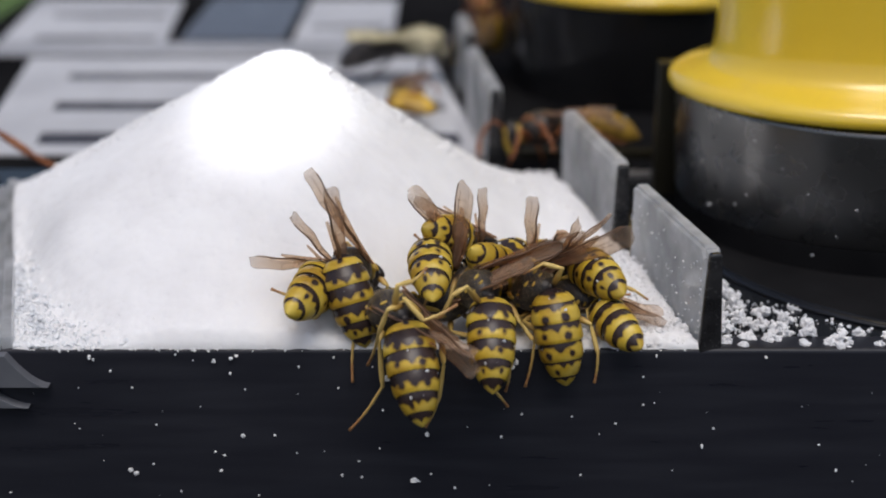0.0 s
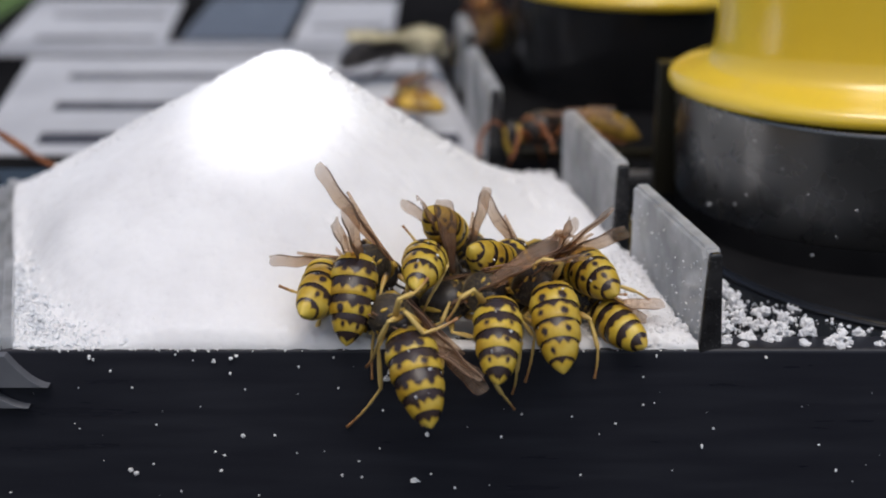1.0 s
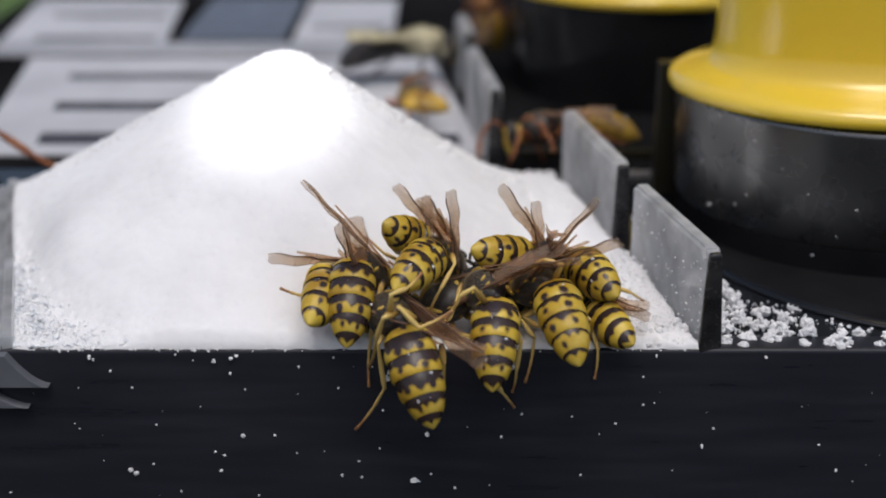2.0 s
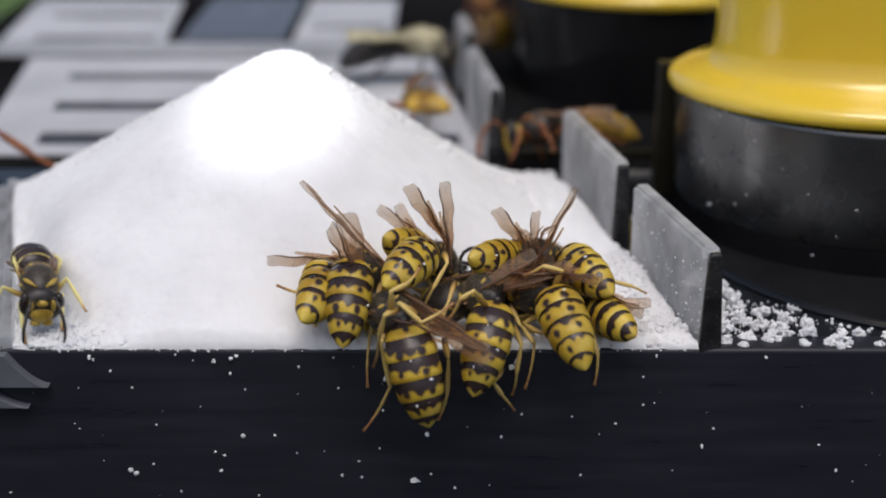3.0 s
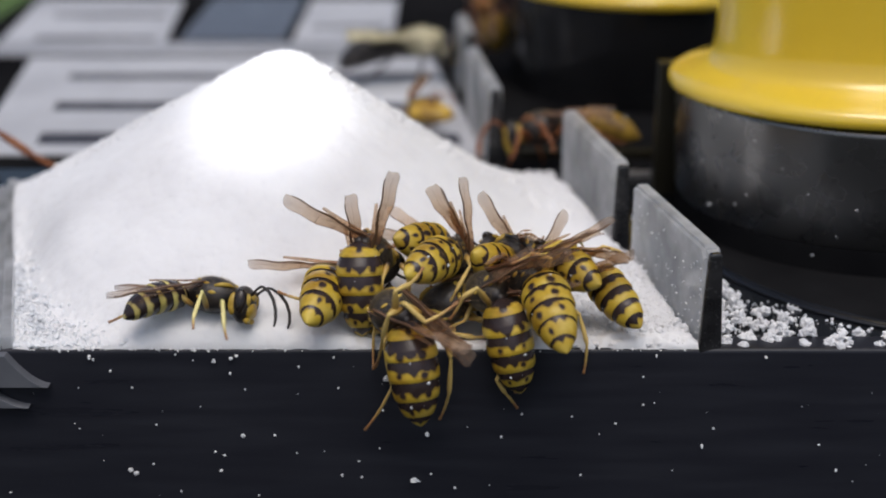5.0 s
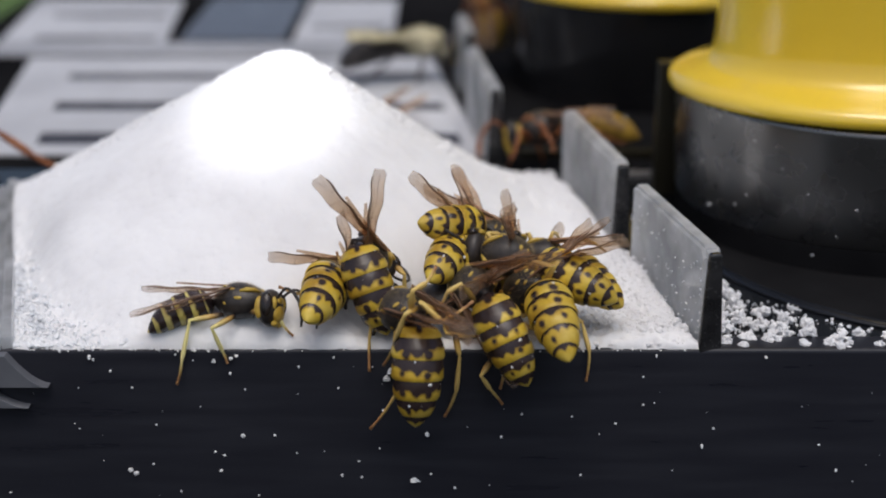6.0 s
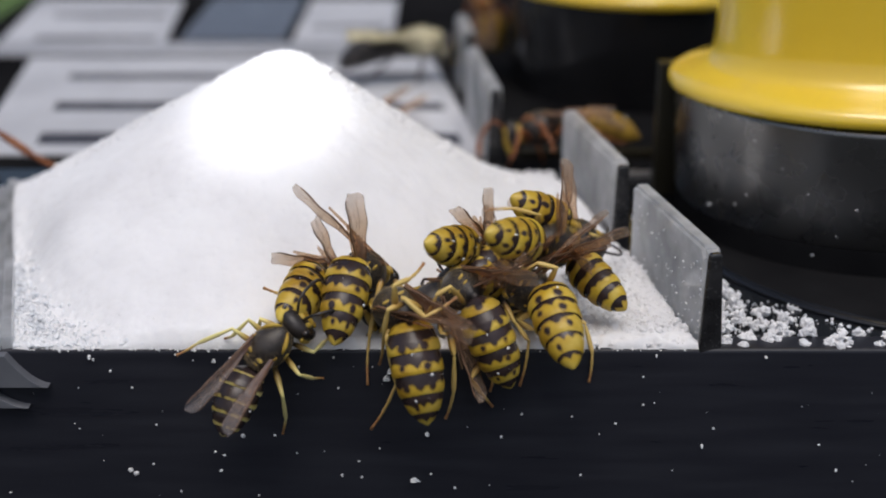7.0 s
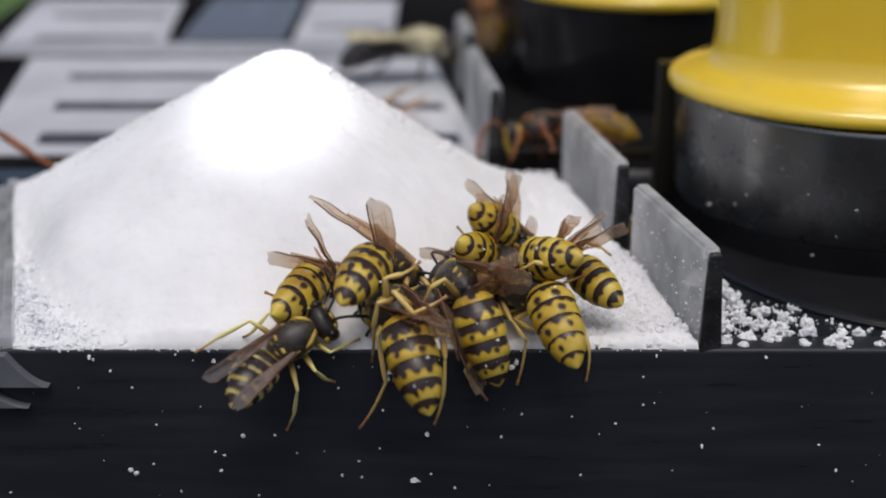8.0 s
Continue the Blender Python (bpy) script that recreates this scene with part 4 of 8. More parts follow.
gold = wasp("small wasp with narrow yellow bands beside the divider", "even", {5: ((0.0, -0.4, 0.6), (-1.0, 0.0, 1.5), (-1.8, -1.1, 2.0), (-2.9, -2.3, 2.1))}, 0.80, "tucked", 1.00)
honey = wasp("wasp climbing over the feeding cluster", "fine", None, 0.88, "folded", 1.00, (1, 2, 4))
ivory = wasp("wasp behind the cluster facing the heap", "fine", None, 0.82, "folded", 1.00, (3, 4, 5))
jet = wasp("wasp deep in the cluster with pale raised wings", "fine", None, 0.85, "folded", 1.00, (2, 3, 4, 5))
nook = wasp("dark wasp in the middle of the cluster", "bold", None, 0.92, "folded", 1.00)
walker = wasp("dark wasp walking along the tray edge", "dark", None, 0.84, "stride", 1.08)
recoat(walker, M_PALE_BAND, ("segment",))
recoat(walker, M_PALE_LEG, ("leg",))
recoat(walker, M_GREY_WING, ("wing", "hind_wing"))
amber["left"].scale = (0.70, 1.05, 1.05)
walker["abdomen"].scale = (1.0, 0.80, 0.88)
for side in ("left", "right"):
    walker[side].scale = (0.72, 1.0, 1.0)
back_one = wasp("blurred wasp on the base behind a divider", "fine", None, 1.00, "stride", 1.00, group="wasps further back")
recoat(back_one, M_AMBER, ('segment',))
recoat(back_one, M_RUST, ('leg', 'antenna', 'thorax_mark'))
back_one["body"].matrix_basis = pose(0.01262, 0.04600, 0.00440, -6.6, 27.2, 92.9) @ Matrix.Scale(1.00, 4)
back_one["abdomen"].matrix_basis = pose(0.00000, 0.00000, 0.00000, 17.1, 5.6, -17.7)
back_one["left"].matrix_basis = pose(-0.00130, 0.00220, 0.00120, -18.4, 35.6, 123.7)
back_one["right"].matrix_basis = pose(0.00130, 0.00220, 0.00120, -166.8, 25.6, -11.3)
back_two = wasp("blurred insect with cream fur and a dark body", "dark", None, 1.12, "stride", 0.62, group="wasps further back")
recoat(back_two, M_CREAM, ('thorax', 'hair_coat', 'thorax_mark'))
recoat(back_two, M_DARK, ('segment',))
recoat(back_two, M_CREAM, ('wing', 'hind_wing', 'venation', 'clypeus', 'cheek_mark'))
recoat(back_two, M_DARK, ('leg', 'head'))
back_two["body"].matrix_basis = pose(-0.00523, 0.08400, 0.00500, -1.2, 16.3, -96.2) @ Matrix.Scale(1.12, 4)
back_two["abdomen"].matrix_basis = pose(0.00000, 0.00000, 0.00000, 10.3, -4.6, 23.8)
back_two["left"].matrix_basis = pose(-0.00130, 0.00220, 0.00120, -161.2, -63.0, -1.0)
back_two["right"].matrix_basis = pose(0.00130, 0.00220, 0.00120, 10.8, -8.4, -154.8)
back_three = wasp("blurred wasp with a yellow tail by the grating", "fine", None, 0.75, "tucked", 1.00, group="wasps further back")
recoat(back_three, M_RUST, ('leg', 'antenna'))
recoat(back_three, M_AMBER, ('segment',))
back_four = wasp("blurred amber wasp climbing behind the dividers", "fine", None, 0.90, "tucked", 1.00, group="wasps further back")
recoat(back_four, M_AMBER, ('segment',))
recoat(back_four, M_RUST, ('leg', 'thorax', 'head'))
side_one = wasp("blurred wasp at the end of the grating", "bold", {0: ((-0.1, 6.0, 1.6), (-0.3, 8.8, 2.8), (-0.6, 10.8, 1.9), (-0.8, 12.5, 1.5))}, 2.00, "tucked", 1.00, group="wasps further back")
recoat(side_one, M_RUST, ('leg',))
side_one["body"].matrix_basis = pose(-0.06305, 0.04100, 0.00414, -12.5, -4.3, -95.4) @ Matrix.Scale(2.00, 4)
side_one["abdomen"].matrix_basis = pose(0.00000, 0.00000, 0.00000, -2.2, 3.3, 56.2)
side_one["left"].matrix_basis = pose(-0.00130, 0.00220, 0.00120, 158.5, -47.1, 121.9)
side_one["right"].matrix_basis = pose(0.00130, 0.00220, 0.00120, 22.4, -38.9, -81.0)


def motions():
    walk(amber["body"], [(0.0, pose(-0.00926, 0.00500, 0.00399, -42.5, 34.1, -74.7)),
        (0.5, pose(-0.00910, 0.00500, 0.00409, -42.5, 34.1, -74.7)),
        (1.0, pose(-0.00866, 0.00500, 0.00423, -42.5, 34.1, -74.7)),
        (1.5, pose(-0.00857, 0.00500, 0.00396, -42.5, 34.1, -74.7)),
        (3.0, pose(-0.00884, 0.00500, 0.00428, -42.5, 34.1, -74.7)),
        (3.5, pose(-0.00907, 0.00500, 0.00402, -42.5, 34.1, -74.7)),
        (4.0, pose(-0.00928, 0.00500, 0.00381, -42.5, 34.1, -74.7)),
        (4.5, pose(-0.00901, 0.00500, 0.00365, -42.5, 34.1, -74.7)),
        (6.0, pose(-0.00868, 0.00500, 0.00416, -42.5, 34.1, -74.7)),
        (6.5, pose(-0.00864, 0.00500, 0.00378, -42.5, 34.1, -74.7)),
        (7.0, pose(-0.00983, 0.00500, 0.00408, -42.5, 34.1, -74.7)),
        (7.5, pose(-0.00980, 0.00500, 0.00375, -42.5, 34.1, -74.7)),
        (8.0, pose(-0.00973, 0.00500, 0.00374, -42.5, 34.1, -74.7))])
    walk(amber["abdomen"], [(0.0, pose(0.00000, 0.00000, 0.00000, -4.1, 16.8, 46.8)),
        (0.5, pose(0.00000, 0.00000, 0.00000, -6.3, 9.6, 48.5)),
        (1.0, pose(0.00000, 0.00000, 0.00000, -5.4, 6.3, 50.5)),
        (1.5, pose(0.00000, 0.00000, 0.00000, -6.4, -4.5, 56.4)),
        (3.0, pose(0.00000, 0.00000, 0.00000, -4.1, -1.4, 54.9)),
        (3.5, pose(0.00000, 0.00000, 0.00000, -6.2, -3.7, 57.7)),
        (4.0, pose(0.00000, 0.00000, 0.00000, -8.7, -2.0, 58.4)),
        (4.5, pose(0.00000, 0.00000, 0.00000, -8.3, -1.6, 54.2)),
        (6.0, pose(0.00000, 0.00000, 0.00000, -5.7, -2.8, 55.1)),
        (6.5, pose(0.00000, 0.00000, 0.00000, -3.1, 1.2, 55.6)),
        (7.0, pose(0.00000, 0.00000, 0.00000, -1.0, 8.1, 50.7)),
        (7.5, pose(0.00000, 0.00000, 0.00000, 0.8, 12.6, 47.7)),
        (8.0, pose(0.00000, 0.00000, 0.00000, -0.8, 18.8, 44.6))])
    walk(amber["left"], [(0.0, pose(-0.00130, 0.00220, 0.00120, -48.9, -66.1, -125.8)),
        (0.5, pose(-0.00130, 0.00220, 0.00120, -46.2, -72.1, -124.5)),
        (1.0, pose(-0.00130, 0.00220, 0.00120, -43.9, -75.2, -123.8)),
        (1.5, pose(-0.00130, 0.00220, 0.00120, -67.7, -78.7, -103.0)),
        (3.0, pose(-0.00130, 0.00220, 0.00120, -59.3, -78.1, -107.6)),
        (3.5, pose(-0.00130, 0.00220, 0.00120, -67.6, -76.0, -100.9)),
        (4.0, pose(-0.00130, 0.00220, 0.00120, -86.4, -69.1, -88.5)),
        (4.5, pose(-0.00130, 0.00220, 0.00120, -97.7, -62.4, -81.4)),
        (6.0, pose(-0.00130, 0.00220, 0.00120, -63.1, -79.1, -106.4)),
        (6.5, pose(-0.00130, 0.00220, 0.00120, -51.1, -80.0, -119.3)),
        (7.0, pose(-0.00130, 0.00220, 0.00120, 3.4, -80.1, -166.3)),
        (7.5, pose(-0.00130, 0.00220, 0.00120, -7.0, -69.8, -158.8)),
        (8.0, pose(-0.00130, 0.00220, 0.00120, -4.2, -69.5, -162.6))])
    walk(amber["right"], [(0.0, pose(0.00130, 0.00220, 0.00120, 10.4, 8.4, 167.3)),
        (0.5, pose(0.00130, 0.00220, 0.00120, 20.5, -1.6, 175.0)),
        (1.0, pose(0.00130, 0.00220, 0.00120, 26.5, -9.9, 174.3)),
        (1.5, pose(0.00130, 0.00220, 0.00120, 29.3, -14.3, 169.9)),
        (3.0, pose(0.00130, 0.00220, 0.00120, 25.3, -13.5, 176.2)),
        (3.5, pose(0.00130, 0.00220, 0.00120, 32.5, -4.3, 162.7)),
        (4.0, pose(0.00130, 0.00220, 0.00120, 35.0, -16.0, 147.5)),
        (4.5, pose(0.00130, 0.00220, 0.00120, 39.2, -17.3, 133.8)),
        (6.0, pose(0.00130, 0.00220, 0.00120, 30.4, -13.1, 166.7)),
        (6.5, pose(0.00130, 0.00220, 0.00120, 31.9, -14.4, 166.5)),
        (7.0, pose(0.00130, 0.00220, 0.00120, 25.4, -11.3, 170.4)),
        (7.5, pose(0.00130, 0.00220, 0.00120, 5.6, 6.6, 139.7)),
        (8.0, pose(0.00130, 0.00220, 0.00120, 21.3, 5.6, 172.5))])
    walk(bronze["body"], [(0.0, pose(-0.00776, 0.00250, 0.00659, 66.9, 140.5, 26.0)),
        (0.5, pose(-0.00709, 0.00250, 0.00704, 66.9, 140.5, 26.0)),
        (1.0, pose(-0.00630, 0.00250, 0.00682, 66.9, 140.5, 26.0)),
        (1.5, pose(-0.00643, 0.00250, 0.00637, 66.9, 140.5, 26.0)),
        (3.0, pose(-0.00665, 0.00250, 0.00615, 66.9, 140.5, 26.0)),
        (3.5, pose(-0.00651, 0.00250, 0.00659, 66.9, 140.5, 26.0)),
        (4.0, pose(-0.00650, 0.00250, 0.00704, 66.9, 140.5, 26.0)),
        (4.5, pose(-0.00607, 0.00250, 0.00771, 66.9, 140.5, 26.0)),
        (6.0, pose(-0.00649, 0.00250, 0.00748, 66.9, 140.5, 26.0)),
        (6.5, pose(-0.00599, 0.00250, 0.00748, 66.9, 140.5, 26.0)),
        (7.0, pose(-0.00664, 0.00250, 0.00637, 66.9, 140.5, 26.0)),
        (7.5, pose(-0.00622, 0.00250, 0.00659, 66.9, 140.5, 26.0)),
        (8.0, pose(-0.00468, 0.00250, 0.00659, 66.9, 140.5, 26.0))])
    walk(bronze["abdomen"], [(0.0, pose(0.00000, 0.00000, 0.00000, -52.0, -23.7, 162.4)),
        (0.5, pose(0.00000, 0.00000, 0.00000, -40.8, -34.2, 152.0)),
        (1.0, pose(0.00000, 0.00000, 0.00000, -57.6, -40.8, 143.4)),
        (1.5, pose(0.00000, 0.00000, 0.00000, -67.5, -38.5, 143.7)),
        (3.0, pose(0.00000, 0.00000, 0.00000, -70.4, -41.5, 145.6)),
        (3.5, pose(0.00000, 0.00000, 0.00000, -66.9, -39.7, 146.6)),
        (4.0, pose(0.00000, 0.00000, 0.00000, -30.3, -37.6, 148.0)),
        (4.5, pose(0.00000, 0.00000, 0.00000, -30.1, -39.5, 145.5)),
        (6.0, pose(0.00000, 0.00000, 0.00000, -53.2, -22.4, 165.6)),
        (6.5, pose(0.00000, 0.00000, 0.00000, -50.5, -28.6, 159.6)),
        (7.0, pose(0.00000, 0.00000, 0.00000, -63.5, -44.2, 138.8)),
        (7.5, pose(0.00000, 0.00000, 0.00000, -75.8, -35.5, 153.7)),
        (8.0, pose(0.00000, 0.00000, 0.00000, -75.8, -58.7, 119.7))])
    walk(bronze["left"], [(0.0, pose(-0.00130, 0.00220, 0.00120, -62.8, -59.5, -135.1)),
        (0.5, pose(-0.00130, 0.00220, 0.00120, -47.1, -57.0, -148.7)),
        (1.0, pose(-0.00130, 0.00220, 0.00120, -71.9, -45.4, -129.2)),
        (1.5, pose(-0.00130, 0.00220, 0.00120, -90.8, -45.3, -94.9)),
        (3.0, pose(-0.00130, 0.00220, 0.00120, -91.2, -41.4, -94.7)),
        (3.5, pose(-0.00130, 0.00220, 0.00120, -82.1, -40.5, -95.6)),
        (4.0, pose(-0.00130, 0.00220, 0.00120, -55.3, -26.5, -126.1)),
        (4.5, pose(-0.00130, 0.00220, 0.00120, -50.1, -23.3, -123.9)),
        (6.0, pose(-0.00130, 0.00220, 0.00120, -33.1, -55.1, -154.7)),
        (6.5, pose(-0.00130, 0.00220, 0.00120, -42.5, -45.2, -143.7)),
        (7.0, pose(-0.00130, 0.00220, 0.00120, -75.2, -38.6, -111.8)),
        (7.5, pose(-0.00130, 0.00220, 0.00120, -82.1, -40.4, -97.9)),
        (8.0, pose(-0.00130, 0.00220, 0.00120, -102.5, -39.8, -58.0))])
    walk(bronze["right"], [(0.0, pose(0.00130, 0.00220, 0.00120, -11.8, 23.1, 150.2)),
        (0.5, pose(0.00130, 0.00220, 0.00120, -9.8, 37.2, 159.7)),
        (1.0, pose(0.00130, 0.00220, 0.00120, 0.2, 31.9, 165.7)),
        (1.5, pose(0.00130, 0.00220, 0.00120, 3.4, 2.1, 162.3)),
        (3.0, pose(0.00130, 0.00220, 0.00120, -0.7, -2.7, 162.3)),
        (3.5, pose(0.00130, 0.00220, 0.00120, -6.2, -4.3, 159.7)),
        (4.0, pose(0.00130, 0.00220, 0.00120, -3.2, 20.2, 149.3)),
        (4.5, pose(0.00130, 0.00220, 0.00120, -1.3, 12.2, 137.1)),
        (6.0, pose(0.00130, 0.00220, 0.00120, -7.1, 16.9, 136.8)),
        (6.5, pose(0.00130, 0.00220, 0.00120, -11.5, 22.3, 142.9)),
        (7.0, pose(0.00130, 0.00220, 0.00120, -7.0, 9.2, 151.8)),
        (7.5, pose(0.00130, 0.00220, 0.00120, -8.6, -8.9, 146.8)),
        (8.0, pose(0.00130, 0.00220, 0.00120, -4.1, -37.5, 158.9))])
    walk(copper["body"], [(0.0, pose(-0.00107, 0.00450, 0.00642, -62.1, 39.2, -81.4)),
        (0.5, pose(-0.00115, 0.00450, 0.00597, -62.1, 39.2, -81.4)),
        (1.0, pose(-0.00114, 0.00450, 0.00590, -62.1, 39.2, -81.4)),
        (1.5, pose(-0.00041, 0.00450, 0.00600, -62.1, 39.2, -81.4)),
        (3.0, pose(-0.00115, 0.00450, 0.00617, -62.1, 39.2, -81.4)),
        (3.5, pose(-0.00074, 0.00450, 0.00611, -62.1, 39.2, -81.4)),
        (4.0, pose(-0.00077, 0.00450, 0.00609, -62.1, 39.2, -81.4)),
        (4.5, pose(-0.00015, 0.00450, 0.00573, -62.1, 39.2, -81.4)),
        (6.0, pose(0.00126, 0.00700, 0.00581, -54.8, 38.5, -75.1)),
        (6.5, pose(0.00135, 0.00700, 0.00607, -48.6, 31.5, -64.4)),
        (7.0, pose(0.00209, 0.00700, 0.00543, -91.4, 50.2, -125.6)),
        (7.5, pose(0.00421, 0.00700, 0.00461, -91.3, 50.2, -125.4)),
        (8.0, pose(0.00315, 0.00700, 0.00450, 76.9, 131.1, 39.1))])
    walk(copper["abdomen"], [(0.0, pose(0.00000, 0.00000, 0.00000, -22.6, -69.4, 83.5)),
        (0.5, pose(0.00000, 0.00000, 0.00000, -9.5, -58.7, 60.6)),
        (1.0, pose(0.00000, 0.00000, 0.00000, -7.7, -53.7, 53.0)),
        (1.5, pose(0.00000, 0.00000, 0.00000, 13.3, -27.1, 40.2)),
        (3.0, pose(0.00000, 0.00000, 0.00000, 16.0, -28.3, 35.8)),
        (3.5, pose(0.00000, 0.00000, 0.00000, 11.7, -30.9, 37.2)),
        (4.0, pose(0.00000, 0.00000, 0.00000, 16.9, -23.5, 35.6)),
        (4.5, pose(0.00000, 0.00000, 0.00000, 13.2, -7.9, 30.8)),
        (6.0, pose(0.00000, 0.00000, 0.00000, 9.4, -22.9, 40.3)),
        (6.5, pose(0.00000, 0.00000, 0.00000, 14.7, -24.8, 36.7)),
        (7.0, pose(0.00000, 0.00000, 0.00000, -5.3, -5.2, 19.7)),
        (7.5, pose(0.00000, 0.00000, 0.00000, -15.1, 0.3, 13.0)),
        (8.0, pose(0.00000, 0.00000, 0.00000, -16.8, 0.7, 6.0))])
    walk(copper["left"], [(0.0, pose(-0.00130, 0.00220, 0.00120, 177.0, 38.3, -3.0)),
        (0.5, pose(-0.00130, 0.00220, 0.00120, 173.8, 2.7, -2.3)),
        (1.0, pose(-0.00130, 0.00220, 0.00120, 171.4, -10.9, 1.6)),
        (1.5, pose(-0.00130, 0.00220, 0.00120, 165.0, -67.5, 13.2)),
        (3.0, pose(-0.00130, 0.00220, 0.00120, 173.7, -62.2, -5.4)),
        (3.5, pose(-0.00130, 0.00220, 0.00120, -174.0, -66.0, -14.9)),
        (4.0, pose(-0.00130, 0.00220, 0.00120, 174.0, -72.2, 0.9)),
        (4.5, pose(-0.00130, 0.00220, 0.00120, 157.8, -67.3, 13.4)),
        (6.0, pose(-0.00130, 0.00220, 0.00120, -152.3, -61.0, -54.5)),
        (6.5, pose(-0.00130, 0.00220, 0.00120, 163.3, -45.9, 22.9)),
        (7.0, pose(-0.00130, 0.00220, 0.00120, 1.1, -80.9, 176.6)),
        (7.5, pose(-0.00130, 0.00220, 0.00120, -79.6, -33.4, -115.9)),
        (8.0, pose(-0.00130, 0.00220, 0.00120, -40.1, -31.9, -127.2))])
    walk(copper["right"], [(0.0, pose(0.00130, 0.00220, 0.00120, 128.1, -50.0, 15.4)),
        (0.5, pose(0.00130, 0.00220, 0.00120, 55.5, -62.4, 111.9)),
        (1.0, pose(0.00130, 0.00220, 0.00120, 30.4, -57.5, 135.6)),
        (1.5, pose(0.00130, 0.00220, 0.00120, 16.3, -24.1, 153.7)),
        (3.0, pose(0.00130, 0.00220, 0.00120, 17.3, -23.5, 142.9)),
        (3.5, pose(0.00130, 0.00220, 0.00120, 10.6, -21.5, 145.2)),
        (4.0, pose(0.00130, 0.00220, 0.00120, 13.3, -17.3, 150.4)),
        (4.5, pose(0.00130, 0.00220, 0.00120, 15.9, -13.3, 146.1)),
        (6.0, pose(0.00130, 0.00220, 0.00120, 4.1, -19.7, 122.0)),
        (6.5, pose(0.00130, 0.00220, 0.00120, 41.0, -25.5, 117.5)),
        (7.0, pose(0.00130, 0.00220, 0.00120, 3.9, 3.1, 141.4)),
        (7.5, pose(0.00130, 0.00220, 0.00120, -28.6, 0.9, 126.7)),
        (8.0, pose(0.00130, 0.00220, 0.00120, -18.4, 12.4, 135.0))])
    walk(dusk["body"], [(0.0, pose(-0.00274, -0.00260, 0.00357, -10.1, -15.3, 28.6)),
        (0.5, pose(-0.00266, -0.00260, 0.00314, -5.4, -15.3, 28.0)),
        (1.0, pose(-0.00274, -0.00260, 0.00292, -3.2, -16.8, 26.5)),
        (1.5, pose(-0.00298, -0.00260, 0.00300, -4.7, -18.3, 24.3)),
        (3.0, pose(-0.00282, -0.00260, 0.00344, -9.4, -23.0, 28.6)),
        (3.5, pose(-0.00290, -0.00260, 0.00335, -8.6, -23.3, 27.4)),
        (4.0, pose(-0.00290, -0.00260, 0.00335, -8.6, -23.1, 27.3)),
        (4.5, pose(-0.00290, -0.00260, 0.00344, -9.5, -23.0, 27.8)),
        (6.0, pose(-0.00169, -0.00260, 0.00357, -7.2, -21.6, 34.8)),
        (6.5, pose(-0.00169, -0.00260, 0.00401, -11.9, -21.4, 37.0)),
        (7.0, pose(-0.00249, -0.00260, 0.00379, -11.6, -23.0, 27.5)),
        (7.5, pose(-0.00297, -0.00260, 0.00401, -14.8, -23.3, 23.6)),
        (8.0, pose(-0.00305, -0.00260, 0.00401, -14.4, -18.8, 21.5))])
    walk(dusk["abdomen"], [(0.0, pose(0.00000, 0.00000, 0.00000, 53.2, 10.0, -21.5)),
        (0.5, pose(0.00000, 0.00000, 0.00000, 39.6, 6.8, -21.5)),
        (1.0, pose(0.00000, 0.00000, 0.00000, 36.1, 4.4, -18.0)),
        (1.5, pose(0.00000, 0.00000, 0.00000, 41.4, 4.7, -13.8)),
        (3.0, pose(0.00000, 0.00000, 0.00000, 66.7, 12.8, -19.7)),
        (3.5, pose(0.00000, 0.00000, 0.00000, 72.1, 13.4, -19.1)),
        (4.0, pose(0.00000, 0.00000, 0.00000, 73.1, 14.1, -19.4)),
        (4.5, pose(0.00000, 0.00000, 0.00000, 73.1, 14.9, -19.8)),
        (6.0, pose(0.00000, 0.00000, 0.00000, 66.0, 24.0, -34.9)),
        (6.5, pose(0.00000, 0.00000, 0.00000, 58.9, 26.8, -35.8)),
        (7.0, pose(0.00000, 0.00000, 0.00000, 64.4, 16.6, -19.6)),
        (7.5, pose(0.00000, 0.00000, 0.00000, 75.1, 15.4, -13.8)),
        (8.0, pose(0.00000, 0.00000, 0.00000, 52.8, 7.8, -10.6))])
    walk(dusk["left"], [(0.0, pose(-0.00130, 0.00220, 0.00120, -25.3, -22.9, -150.7)),
        (0.5, pose(-0.00130, 0.00220, 0.00120, -30.0, -23.7, -146.3)),
        (1.0, pose(-0.00130, 0.00220, 0.00120, -34.6, -23.9, -139.1)),
        (1.5, pose(-0.00130, 0.00220, 0.00120, -25.0, -23.8, -139.3)),
        (3.0, pose(-0.00130, 0.00220, 0.00120, -30.9, -23.9, -136.9)),
        (3.5, pose(-0.00130, 0.00220, 0.00120, -33.2, -20.8, -128.7)),
        (4.0, pose(-0.00130, 0.00220, 0.00120, -42.9, -14.0, -119.0)),
        (4.5, pose(-0.00130, 0.00220, 0.00120, -35.1, -22.8, -137.0)),
        (6.0, pose(-0.00130, 0.00220, 0.00120, -0.8, -35.8, -173.1)),
        (6.5, pose(-0.00130, 0.00220, 0.00120, -8.6, -37.9, -169.6)),
        (7.0, pose(-0.00130, 0.00220, 0.00120, -13.8, -32.5, -155.3)),
        (7.5, pose(-0.00130, 0.00220, 0.00120, -15.3, -30.0, -155.1)),
        (8.0, pose(-0.00130, 0.00220, 0.00120, -12.5, -28.1, -159.0))])
